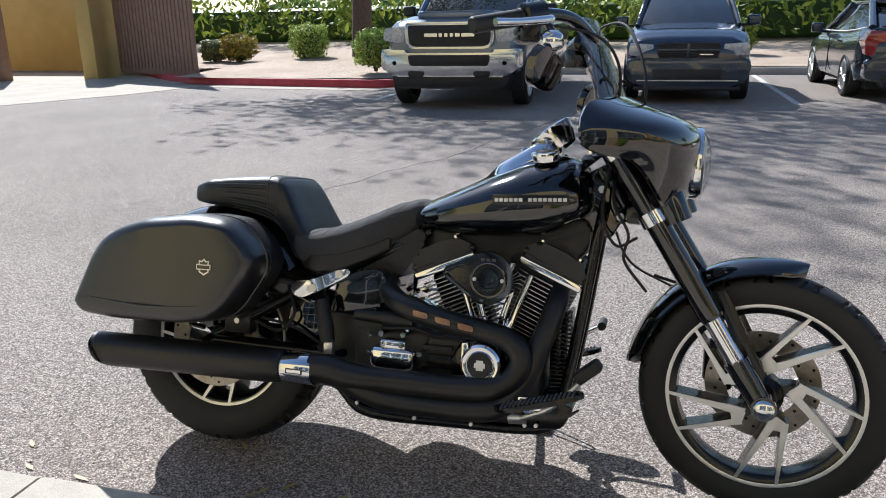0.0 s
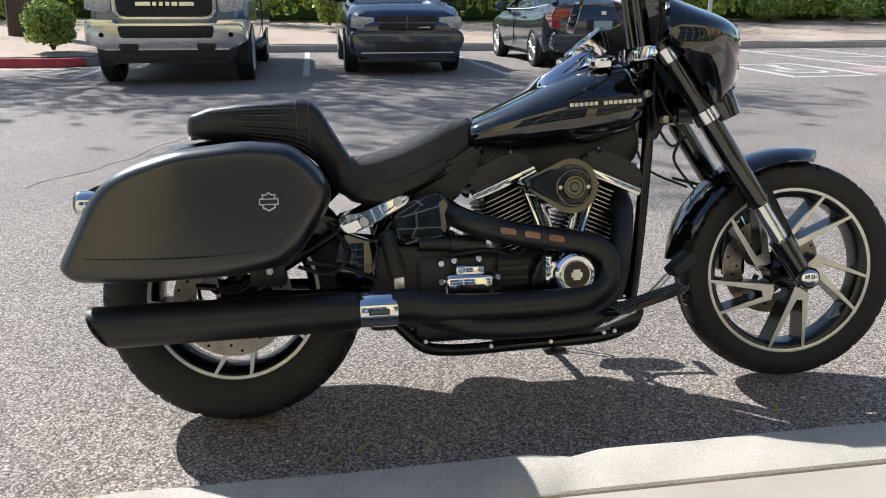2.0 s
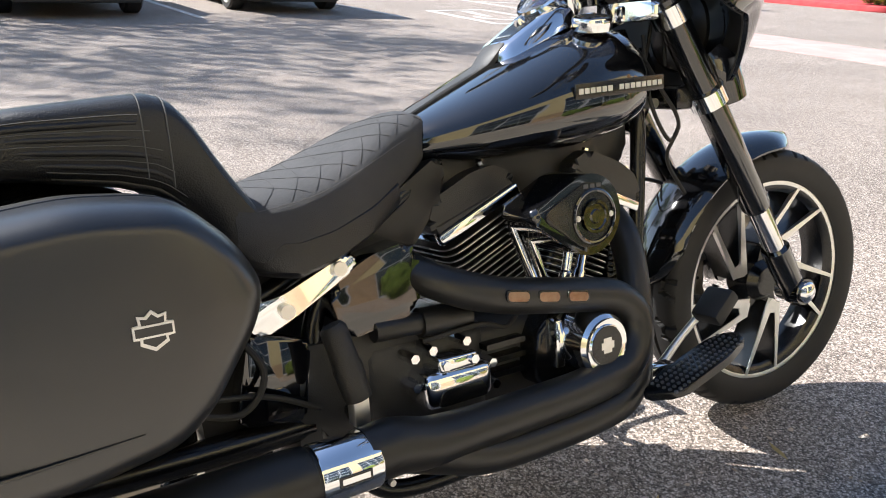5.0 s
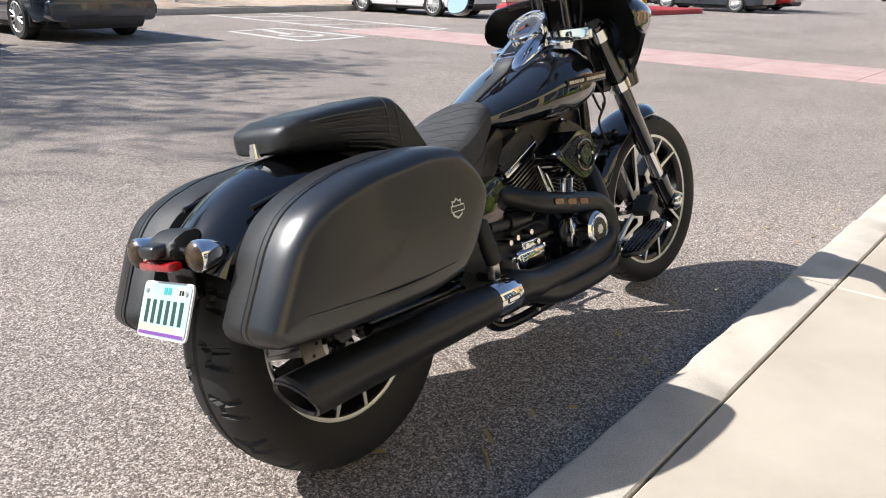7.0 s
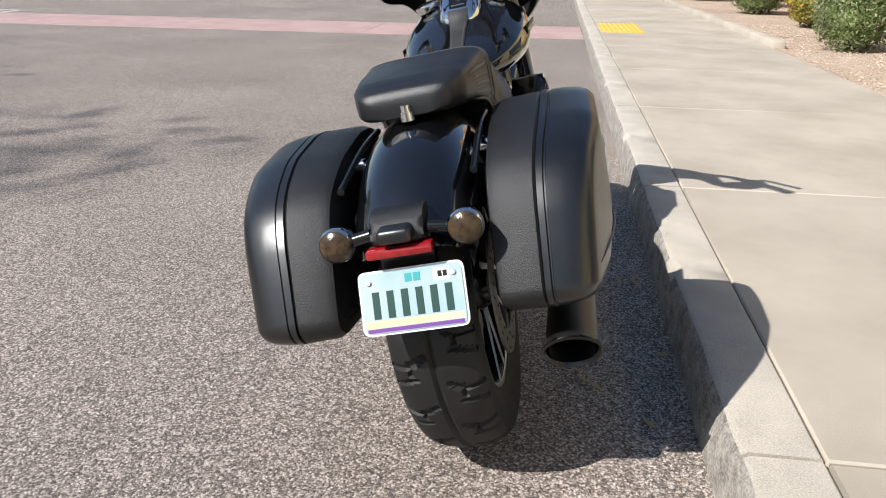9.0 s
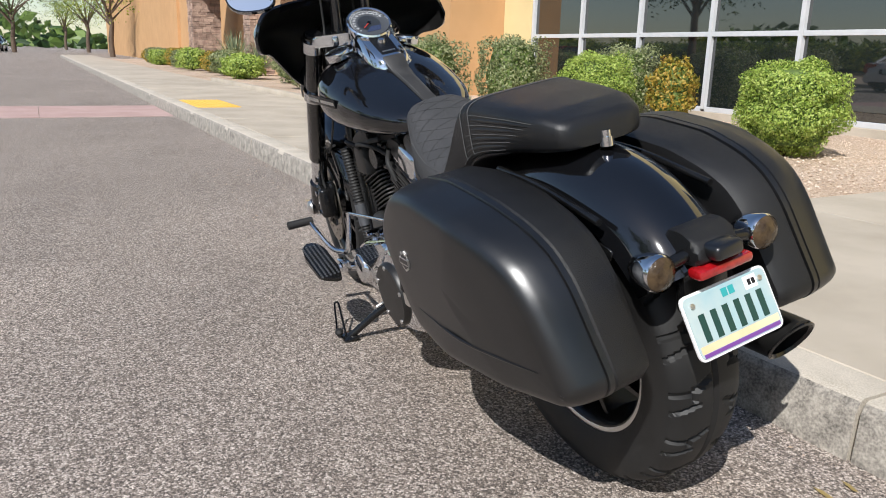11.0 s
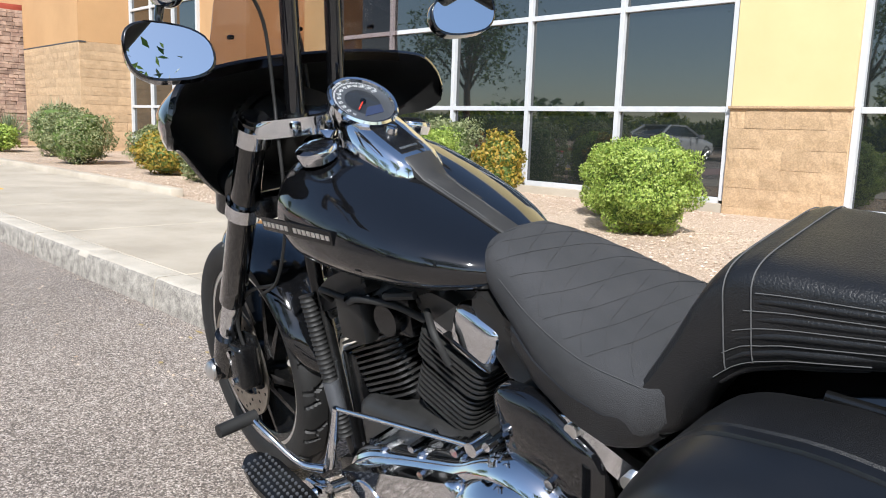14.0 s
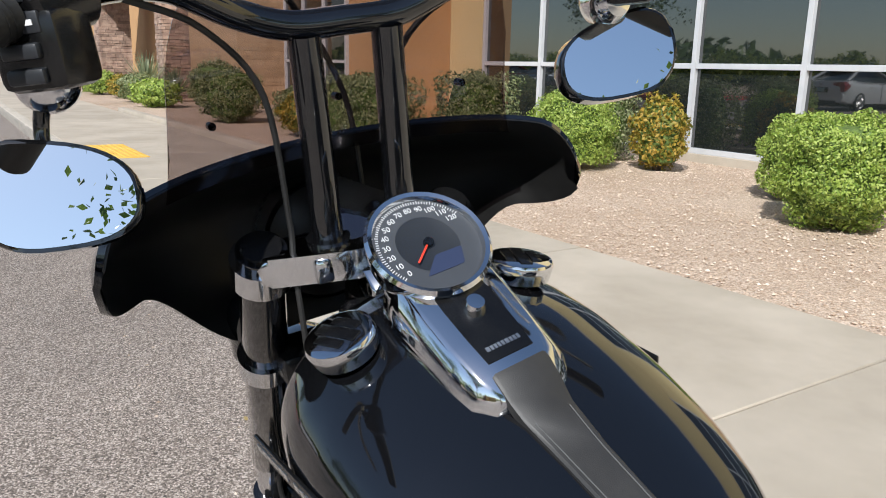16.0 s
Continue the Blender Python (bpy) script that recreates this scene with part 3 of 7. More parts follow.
blocks(2.51, 3.68, BY + 0.06, 0.02, 1.22)
part("sill_course", bbox(2.50, 3.69, BY - 0.1, BY + 0.105, 1.215, 1.245, 0.006, 1), "block", bld)
# projecting orange volume, second window, pier with block base, stone piers and red canopy
wall(11.35, 12.65, BY - 0.25, -5.35, 0, 6.3, "stucco_orange", "orange stucco volume")
wall(12.65, 15.2, BY - 0.25, BY + 0.02, 0, 6.3, "stucco_orange")
glazing(15.2, 3, 1.1, [0.27, 1.21, 2.31, 3.41, 4.5], BY + 0.05, "white-framed dark window between the orange piers")
wall(18.55, 22.5, BY - 0.25, -5.28, 2.62, 6.3, "stucco_orange", "orange stucco pier")
part("wall", bbox(18.55, 22.5, BY - 0.25, -5.29, 0, 2.6), "block", bld, "block base of the pier")
blocks(18.55, 22.5, -5.295, 0.02, 2.62, bw=0.4, bh=0.2)
blocks(BY, -5.29, 0, 0.02, 2.62, axis="y", at=18.55, bw=0.4)
part("groove", bbox(18.52, 22.5, -5.43, -5.275, 2.60, 2.63), "dial_mid", bld)
glazing(24.4, 3, 1.0, [0.27, 1.5, 2.6, 3.7], -5.6, "white-framed dark window under the canopy")
wall(22.5, 42.0, BY - 0.25, -5.75, 0, 5.6, "stucco_orange")
wall(42.0, 85.0, BY - 0.25, -5.6, 0, 5.0, "stucco_orange")
can = tagged(new("canopy"), "red steel canopy on stone piers", "canopy", kind="structure")
part("canopy_roof", bbox(22.6, 30.0, -5.7, -3.6, 3.55, 3.75, 0.01), "awning", can)
for k in range(9):
    part("canopy_slat", bbox(22.8 + k * 0.75, 22.9 + k * 0.75, -5.7, -3.65, 3.40, 3.55), "awning", can)


def stone_pier(x, y, w, h):
    p = tagged(new("stone_pier"), "stacked brown stone pier", "pier", kind="structure")
    part("core", bbox(x - w / 2 + 0.04, x + w / 2 - 0.04, y - w / 2 + 0.04, y + w / 2 - 0.04, 0, h), "stone", p)
    z = 0.0
    while z < h:
        hh = float(rng.uniform(0.06, 0.13))
        u = -w / 2
        while u < w / 2 - 0.02:
            l = float(rng.uniform(0.16, 0.4))
            e = min(u + l, w / 2)
            o = float(rng.uniform(0, 0.03))
            part("stone", bbox(x + u + 0.004, x + e - 0.004, y + w / 2 - 0.10, y + w / 2 + o, z + 0.004, z + hh - 0.004), "stone", p, flat=True)
            part("stone", bbox(x - w / 2 - o, x - w / 2 + 0.10, y + u + 0.004, y + e - 0.004, z + 0.004, z + hh - 0.004), "stone", p, flat=True)
            u = e
        z += hh


stone_pier(22.98, -5.0, 0.8, 3.55)
stone_pier(29.5, -4.6, 1.0, 3.55)
tagged(part("bed_edging", bbox(7.6, 17.0, -2.45, -2.30, 0.0, 0.22, 0.02), "concrete"), "raised concrete edging of the gravel bed", "edging", kind="structure")


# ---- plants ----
# The shade deep in a shrub is put into this darker green.
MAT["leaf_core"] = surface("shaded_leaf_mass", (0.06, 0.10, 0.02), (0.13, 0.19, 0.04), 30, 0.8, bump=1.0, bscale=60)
def leaf_cloud(pts, nrm, size, aspect=0.55):
    """Small bent leaves, two triangles each, at points with rough outward directions."""
    n = len(pts)
    t = rng.normal(size=(n, 3))
    nn = nrm + rng.normal(scale=0.75, size=(n, 3))
    nn /= np.linalg.norm(nn, axis=1, keepdims=True) + 1e-9
    u = np.cross(nn, t)
    u /= np.linalg.norm(u, axis=1, keepdims=True) + 1e-9
    v = np.cross(nn, u)
    s = size * rng.uniform(0.6, 1.35, (n, 1))
    quad = np.stack([pts - u * s, pts + v * s * aspect, pts + u * s + nn * s * 0.25, pts - v * s * aspect], 1)
    return quad.reshape(-1, 3), np.arange(4 * n).reshape(n, 4)


def shrub(x, y, z, rx, ry, h, n, leaf, material, label, box=3.0, cat="shrub"):
    s = tagged(new("shrub"), label, cat)
    s.location = (x, y, z)
    n = int(n * 2.2)
    d = rng.normal(size=(n, 3))
    d /= np.linalg.norm(d, axis=1, keepdims=True)
    k = (np.abs(d) ** box).sum(1) ** (-1.0 / box)
    lump = 1 + 0.13 * np.sin(d[:, 0] * 5 + x) * np.sin(d[:, 1] * 6 + y) + 0.08 * np.sin(d[:, 2] * 9 + x * 3) + 0.05 * np.sin(d[:, 0] * 14 + y) * np.sin(d[:, 2] * 13 + x)
    rad = (k * lump * rng.uniform(0.62, 1.0, n) ** 0.5)[:, None] * 0.93
    p = d * rad * np.array([rx, ry, h / 2]) + np.array([0, 0, h / 2])
    p = p[p[:, 2] > 0.015 * h]
    nr = (p - np.array([0, 0, h / 2])) / np.array([rx, ry, h / 2])
    quick("foliage", leaf_cloud(p, nr, leaf), material, s)["kind"] = "stuff"
    stems = []
    for i in range(7):
        a = i * 0.9 + x
        stems.append(tube([(0.02 * math.cos(a), 0.02 * math.sin(a), -0.05), (0.3 * rx * math.cos(a), 0.3 * ry * math.sin(a), h * 0.4), (0.6 * rx * math.cos(a), 0.6 * ry * math.sin(a), h * 0.75)], [0.014, 0.010, 0.004], 6, 3))
    part("woody_base", merge(*stems), "bark", s)
    # solid filler behind the leaves, its inner shade painted in
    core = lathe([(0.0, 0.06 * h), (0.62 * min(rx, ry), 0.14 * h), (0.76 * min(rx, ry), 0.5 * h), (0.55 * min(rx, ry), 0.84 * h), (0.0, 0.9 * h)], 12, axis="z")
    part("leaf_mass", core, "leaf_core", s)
    return s


BR, GR, GO = "rounded bright green clipped shrub on the gravel", "rounded grey-green clipped shrub on the gravel", "loose golden green shrub on the gravel"
shrub(3.26, -4.22, 0.14, 0.43, 0.42, 0.80, 11000, 0.0125, "leaf_bright", BR, 2.6)
shrub(4.05, -5.05, 0.14, 0.36, 0.36, 0.70, 5000, 0.014, "leaf_bright", BR)
shrub(6.45, -4.75, 0.14, 0.46, 0.44, 0.80, 7000, 0.0145, "leaf_bright", BR)
shrub(6.95, -5.65, 0.14, 0.50, 0.40, 0.95, 3200, 0.018, "leaf_grey", GR)
shrub(5.90, -5.45, 0.14, 0.33, 0.30, 0.78, 1500, 0.024, "leaf_gold", GO, 2.2)
shrub(7.05, -3.95, 0.14, 0.42, 0.42, 1.00, 3400, 0.018, "leaf_grey", GR, 3.6)
shrub(7.55, -3.10, 0.14, 0.42, 0.42, 0.98, 3400, 0.018, "leaf_grey", GR, 3.6)
shrub(9.10, -3.55, 0.14, 0.48, 0.45, 0.95, 2600, 0.020, "leaf_grey", GR)
shrub(10.6, -3.65, 0.14, 0.55, 0.45, 0.62, 1800, 0.024, "leaf_gold", GO, 2.2)
shrub(11.9, -4.1, 0.14, 0.5, 0.45, 0.70, 1800, 0.024, "leaf_grey", GR)
shrub(13.6, -3.5, 0.14, 0.65, 0.55, 0.95, 2600, 0.024, "leaf_grey", GR, 2.2)
shrub(16.0, -4.0, 0.14, 0.75, 0.6, 1.05, 2600, 0.026, "leaf_grey", GR, 2.2)
for i in range(9):
    shrub(18.3 + i * 2.3, -3.35 - 0.15 * (i % 3), 0.14, 0.62, 0.5, 0.62 + 0.08 * (i % 2), 1200, 0.034, ("leaf_bright", "leaf_grey", "leaf_gold")[i % 3], "low rounded shrub along the building", 3.0)


def yucca(x, y, z, r, n):
    s = tagged(new("yucca"), "spiky pale green yucca on the gravel", "yucca")
    s.location = (x, y, z)
    vs, fs = [], []
    for i in range(n):
        a, e = rng.uniform(0, 6.28), rng.uniform(0.05, 1.45)
        d = Vector((math.cos(a) * math.cos(e), math.sin(a) * math.cos(e), math.sin(e)))
        side = Vector((-math.sin(a), math.cos(a), 0)) * 0.016
        b0 = Vector((0, 0, 0.25 * r))
        k = len(vs)
        tip = b0 + d * r * rng.uniform(0.8, 1.1)
        mid = b0 + d * r * 0.5
        vs += [b0 - side * 0.5, mid - side, tip, mid + side, b0 + side * 0.5]
        fs += [(k, k + 1, k + 2, k + 3, k + 4)]
    part("blade_rosette", (vs, fs), "leaf_yucca", s, flat=True)["kind"] = "stuff"
    part("stump", cyl((0, 0, -0.05), (0, 0, 0.25 * r), 0.06), "bark", s)


yucca(18.2, -4.6, 0.14, 0.95, 260)
yucca(22.5, -4.1, 0.14, 1.0, 260)
yucca(20.6, -4.35, 0.14, 0.7, 200)


def tree(x, y, z, h, r, n, trunk, material="leaf_dark", seed=1, weep=0.0):
    q = np.random.default_rng(seed)
    t = tagged(new("tree"), "desert tree with a dark trunk and airy green crown", "tree")
    t.location = (x, y, z)
    part("trunk", tube([(0, 0, -0.2), (0.06, 0.03, h * 0.18), (0.02, -0.10, h * 0.36), (0.15, 0.05, h * 0.5)], [trunk * 1.15, trunk, trunk * 0.85, trunk * 0.6], 14, 5), "bark", t)
    cl = []
    for i in range(12):
        a = i * 2.4 + seed
        el = q.uniform(0.25, 1.2)
        rr = r * q.uniform(0.55, 0.95)
        e = Vector((rr * math.cos(a) * math.cos(el), rr * math.sin(a) * math.cos(el), h * 0.52 + (h * 0.45) * math.sin(el)))
        st = Vector((0.1, 0, h * q.uniform(0.34, 0.5)))
        part("limb", tube([st, st.lerp(e, 0.5) + Vector((0, 0, 0.25)), e], [trunk * 0.42, trunk * 0.24, 0.02], 8, 4), "bark", t)
        for k in range(7):
            cl.append(e + Vector(q.normal(size=3)) * r * 0.20 + Vector((0, 0, -weep * q.uniform(0, 1))))
            cl.append(st.lerp(e, 0.7) + Vector(q.normal(size=3)) * r * 0.2)
    c = np.array([tuple(v) for v in cl])
    pick = q.integers(0, len(c), n)
    off = q.normal(size=(n, 3)) * np.array([0.085, 0.085, 0.07 + 0.06 * weep]) * r
    p = c[pick] + off
    quick("crown", leaf_cloud(p, off / r * 4, 0.085), material, t)["kind"] = "stuff"


tree(-6.2, 17.9, 0.3, 13.2, 5.2, 15000, 0.24, seed=3)
tree(3.6, 28.2, 0.5, 10.0, 5.4, 9000, 0.22, seed=7)
tree(13.5, 28.5, 0.5, 9.0, 4.8, 7000, 0.20, seed=11)
tree(28.0, 14.6, 0.2, 7.5, 3.2, 6000, 0.20, seed=13, weep=1.0)
for i, (x, y) in enumerate(((75, 2.5), (88, -4), (100, 9), (118, -3), (130, 12), (60, -3.9))):
    tree(x, y, 0, 6.5, 4.2, 2600, 0.18, "leaf_hedge" if i % 2 else "leaf_dark", 20 + i)
# oleander hedge behind the bank, far woods beyond
n = 26000
px = rng.uniform(-26, 60, n)
top = (3.6 + 0.7 * np.sin(px * 0.9) + 0.5 * np.sin(px * 2.3 + 1)) * np.where(px > 12, 0.36, 1.0)
pz = 0.7 + top * rng.uniform(0, 1, n) ** 0.8
py = 24.5 + 0.8 * np.sin(px * 1.7) + rng.normal(0, 0.55, n) + 0.25 * (pz - 2.0) ** 2 * 0.3
hedge = tagged(new("hedge"), "tall yellow-green oleander hedge behind the gravel bank", "hedge")
quick("foliage", leaf_cloud(np.column_stack([px, py, pz]), np.column_stack([0 * px, -np.ones(n), 0.4 * np.ones(n)]), 0.15, 0.4), "leaf_hedge", hedge)["kind"] = "stuff"
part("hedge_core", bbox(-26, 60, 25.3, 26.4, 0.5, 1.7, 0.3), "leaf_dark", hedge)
n = 9000
a = rng.uniform(-0.6, 3.9, n)
rr = rng.uniform(150, 210, n)
quick("far_woods", leaf_cloud(np.column_stack([rr * np.cos(a), rr * np.sin(a), rng.uniform(0, 1, n) * (5 + 3 * np.sin(a * 17))]), np.column_stack([-np.cos(a), -np.sin(a), 0.3 + 0 * a]), 1.3, 0.6), "leaf_dark")
tagged(bpy.data.objects["far_woods"], "distant band of dark trees", "woods", kind="stuff")
for x, y, r, h, mt in ((-7.55, 17.6, 0.50, 0.95, "leaf_bright"), (-4.25, 13.6, 0.42, 0.80, "leaf_bright"), (-10.0, 16.9, 0.36, 0.55, "leaf_grey"), (-9.2, 16.8, 0.46, 0.70, "leaf_gold"), (3.4, 19.5, 0.35, 0.9, "leaf_hedge"), (16.2, 24.0, 0.8, 1.0, "leaf_bright"), (18.8, 23.2, 0.7, 0.9, "leaf_bright"), (0.9, 20.5, 0.4, 1.2, "leaf_hedge")):
    shrub(x, y, 0.28 if y < 20 else 0.5, r, r, h, 1500, 0.036, mt, "small rounded shrub on the gravel bank")

# ---- enclosure at the lot's end ----
enc = tagged(new("trash_enclosure"), "mustard block enclosure wall with a brown steel gate", "enclosure", kind="structure")
enc.location = (1.0, 0, 0)
part("wall", bbox(-19.5, -12.6, 17.2, 17.5, 0, 2.6, 0.01), "tan_wall", enc)
part("wall", bbox(-12.9, -12.6, 14.6, 17.2, 0, 2.6, 0.01), "tan_wall", enc)
part("wall", bbox(-24.0, -14.8, 13.3, 13.6, 0, 2.6, 0.01), "tan_wall", enc)
part("pillar", bbox(-14.8, -14.5, 13.25, 13.65, 0, 2.7, 0.01), "gate", enc)
part("pillar", bbox(-12.95, -12.55, 14.2, 14.6, 0, 2.7, 0.01), "tan_wall", enc)
gate = tagged(new("gate"), "brown ribbed steel gate standing open", "gate")
gate.matrix_world = pose(-11.4, 14.9, 0.0, 0, 0, -24)
part("gate_frame", bbox(0, 3.3, -0.02, 0.02, 0.12, 0.24), "gate", gate)
part("gate_frame", bbox(0, 3.3, -0.02, 0.02, 2.3, 2.4), "gate", gate)
for k in range(22):
    part("slat", bbox(0.15 * k, 0.15 * k + 0.105, -0.03, 0.035, 0.18, 2.4, 0.006, 1), "gate", gate)
sign = tagged(part("sign_post", bbox(10.75, 10.85, 18.0, 18.06, 0.1, 3.2, 0.01), "mullion"), "pale steel sign post on the gravel bank", "sign post")


# ---- the motorcycle, built upright with its rear contact at the origin, x forward, y to its left ----
bike = tagged(new("motorcycle"), "gloss black cruiser motorcycle with hard saddlebags leaning on its kickstand", "motorcycle")
bike.matrix_world = pose(0.105, 0.113, 0, -13.0, 0, -0.6)
AX_R, AX_F = Vector((0.055, 0, 0.342)), Vector((1.598, 0, 0.332))
HEAD, RAKE = Vector((1.18, 0, 0.86)), Vector((0.535, 0, -0.845))
STEER = Matrix.Translation(HEAD) @ Matrix.Rotation(radians(6.5), 4, RAKE) @ Matrix.Translation(-HEAD)


def tyre(c, r, half, rim, repeats, seg):
    """A tyre with its tread grooves cut into the rubber."""
    prof = []
    n = 40
    for k in range(n + 1):
        u = -1 + 2 * k / n
        a = abs(u)
        if a < 0.72:
            rad = r - (r - rim) * 0.27 * (a / 0.72) ** 2.3
            y = half * 0.93 * math.sin(a / 0.72 * 1.30) / math.sin(1.30)
        else:
            t = (a - 0.72) / 0.28
            rad = r - (r - rim) * (0.27 + 0.73 * t)
            y = half * (0.93 + 0.07 * math.sin(t * 2.6) - 0.20 * t * t)
        prof.append((rad, math.copysign(y, u), a))
    rows = []
    for i in range(seg):
        ang = 2 * math.pi * i / seg
        row = []
        for rad, y, a in prof:
            side = 1 if y >= 0 else -1
            ph = (repeats * ang / (2 * math.pi) + (0.5 if side > 0 else 0.0)) % 1.0
            cut = 0.0
            if 0.10 < a < 0.70:
                line = (0.25 + 0.55 * a + 0.10 * math.sin(6 * a)) % 1.0
                d = min(abs(ph - line), 1 - abs(ph - line))
                if d < 0.055:
                    cut = 1.0
                line2 = (0.70 + 0.30 * a) % 1.0
                d2 = min(abs(ph - line2), 1 - abs(ph - line2))
                if d2 < 0.040 and 0.20 < a < 0.66:
                    cut = 1.0
                if abs(a - 0.30) < 0.03 and 0.42 < ph < 0.70:
                    cut = 1.0
            wob = 0.035 * math.sin(2 * math.pi * repeats * ang / (2 * math.pi))
            if abs(y / half - wob) < 0.035:
                cut = 0.8
            rr = rad - 0.008 * cut
            row.append((c.x + rr * math.cos(ang), c.y + y, c.z + rr * math.sin(ang)))
        rows.append(row)
    m = len(prof)
    verts = [p for q in rows for p in q]
    faces = []
    for i in range(seg):
        k = (i + 1) % seg
        faces += [(i * m + j, i * m + j + 1, k * m + j + 1, k * m + j) for j in range(m - 1)]
    return verts, faces


def spoke_set(c, rim, half, n, turn, face, back, slim=1.0):
    """Swept arms; each is a broad root plate that opens into two tapering legs."""
    out = []
    for i in range(n):
        a = 2 * math.pi * i / n + turn
        def at(r, g):
            return Vector((r * rim * math.cos(a + radians(g)), r * rim * math.sin(a + radians(g))))
        legs = ((at(0.40, 26), at(1.0, 0), 0.0100), (at(0.30, 16), at(1.0, -25), 0.0135))
        for root, tip, broad in legs:
            d = (tip - root).normalized()
            nn = Vector((-d.y, d.x))
            rows = []
            for t in np.linspace(-0.05, 1, 7):
                p = root.lerp(tip, t)
                w = (0.0050 + (broad - 0.0050) * (1 - max(0, t)) ** 1.3) * slim
                y0, y1 = -half * (face + 0.20 * t), -half * back
                rows.append([(c.x + q.x, c.y + y, c.z + q.y) for q, y in ((p - nn * w, y1), (p - nn * w * 0.88, y0), (p + nn * w * 0.88, y0), (p + nn * w, y1))])
            out.append(rings(rows))
        plate = [at(0.27, 24), at(0.40, 31), at(0.47, 22), at(0.40, 8), at(0.30, 4)]
        out.append(slab([(c.x + q.x, c.z + q.y) for q in plate], c.y - half * (face + 0.015), c.y - half * back))
    return out


def hub_arms(c, rim, half, n, turn):
    out = []
    for i in range(n):
        a = 2 * math.pi * i / n + turn
        p0, p1 = Vector((0.02 * math.cos(a + 0.9), 0.02 * math.sin(a + 0.9))), Vector((0.34 * rim * math.cos(a + 0.33), 0.34 * rim * math.sin(a + 0.33)))
        d = (p1 - p0).normalized()
        nn = Vector((-d.y, d.x)) * 0.017
        out.append(rings([[(c.x + q.x, c.y + y * half, c.z + q.y) for q, y in ((p - nn, 0.5), (p - nn * 0.8, -0.49), (p + nn * 0.8, -0.49), (p + nn, 0.5))] for p in (p0, p1)]))
    return out


def wheel(name, c, r, half, rim, n, turn, xf, label):
    w = part(name, tyre(c, r, half, rim, 18, 540), "rubber", bike, label, xf)
    barrel = [(rim + 0.004, -half * 0.72), (rim - 0.012, -half * 0.70), (rim - 0.026, -half * 0.5), (rim - 0.03, 0), (rim - 0.026, half * 0.5), (rim - 0.012, half * 0.70), (rim + 0.004, half * 0.72)]
    part("rim", lathe(barrel, 72, c), "black_metal", w, "gloss black cast rim", xf)
    for s in (-1, 1):
        part("rim_lip", lathe([(rim + 0.005, s * half * 0.715), (rim + 0.004, s * half * 0.745), (rim - 0.006, s * half * 0.745), (rim - 0.009, s * half * 0.72)], 72, c), "steel", w, "machined bare metal rim edge", xf)
    part("hub", lathe([(0.0, -half * 0.8), (0.034, -half * 0.8), (0.05, -half * 0.5), (0.045, 0), (0.05, half * 0.5), (0.034, half * 0.8), (0, half * 0.8)], 32, c), "black_metal", w, "", xf)
    for sp in hub_arms(c, rim, half, n, turn):
        part("hub_arm", sp, "black_metal", w, "", xf, flat=True)
    for sp in spoke_set(c, rim - 0.008, half, n, turn, 0.50, -0.45):
        part("spoke", sp, "black_metal", w, "", xf, flat=True)
    for sp in spoke_set(c, rim - 0.006, half, n, turn, 0.535, 0.51, 0.93):
        part("spoke_face", sp, "steel", w, "machined bare metal spoke face", xf, flat=True)
    return w


wheel("rear_wheel", AX_R, 0.329, 0.090, 0.214, 5, radians(-10), None, "wide black rear tyre on a cast wheel")
fw = wheel("front_wheel", AX_F, 0.312, 0.061, 0.238, 5, radians(-6), STEER, "black front tyre on a cast wheel with machined spokes")


def brake_disc(c, y, r, xf):
    d = part("brake_disc", lathe([(r * 0.62, y - 0.0025), (r, y - 0.0025), (r, y + 0.0025), (r * 0.62, y + 0.0025), (r * 0.62, y - 0.0025)], 64, c), "disc", bike, "drilled steel brake disc", xf)
    for i in range(30):
        a, q = 2 * math.pi * i / 30, r * (0.72 + 0.10 * (i % 3))
        p = Vector((c.x + q * math.cos(a), c.y + y, c.z + q * math.sin(a)))
        part("drill_hole", cyl(p + Vector((0, -0.0032, 0)), p + Vector((0, 0.0032, 0)), 0.0042, seg=10), "hole", d, "", xf)
    for a in np.linspace(0, 2 * math.pi, 5, endpoint=False):
        part("carrier_arm", cyl((c.x + 0.05 * math.cos(a), c.y + y, c.z + 0.05 * math.sin(a)), (c.x + r * 0.66 * math.cos(a + 0.25), c.y + y, c.z + r * 0.66 * math.sin(a + 0.25)), 0.008, seg=8), "black_metal", d, "", xf)


brake_disc(AX_F, 0.072, 0.145, STEER)
brake_disc(AX_R, -0.098, 0.145, None)


# fenders
def fender(name, c, rad, half, a0, a1, depth, xf, taper=0.0, label=""):
    rows = []
    for t in np.linspace(0, 1, 34):
        a = a0 + (a1 - a0) * t
        end = min(1.0, min(t, 1 - t) * 6) ** 0.6 if taper else 1.0
        w = half * (1 - taper * (1 - end))
        out, inn = [], []
        for k in np.linspace(-1, 1, 17):
            ang = k * 1.28
            y = w * math.sin(ang) / math.sin(1.28)
            h = depth * (math.cos(ang) - math.cos(1.28)) / (1 - math.cos(1.28))
            out.append((c.x + (rad + h) * math.cos(a), y, c.z + (rad + h) * math.sin(a)))
            inn.append((c.x + (rad + h - 0.005) * math.cos(a), y * 0.97, c.z + (rad + h - 0.005) * math.sin(a)))
        rows.append(out + inn[::-1])
    return part(name, rings(rows), "gloss_black", bike, label, xf)


fender("rear_fender", Vector((0.045, 0, 0.34)), 0.328, 0.110, radians(42), radians(145), 0.075, None, 0.0, "gloss black painted rear fender")
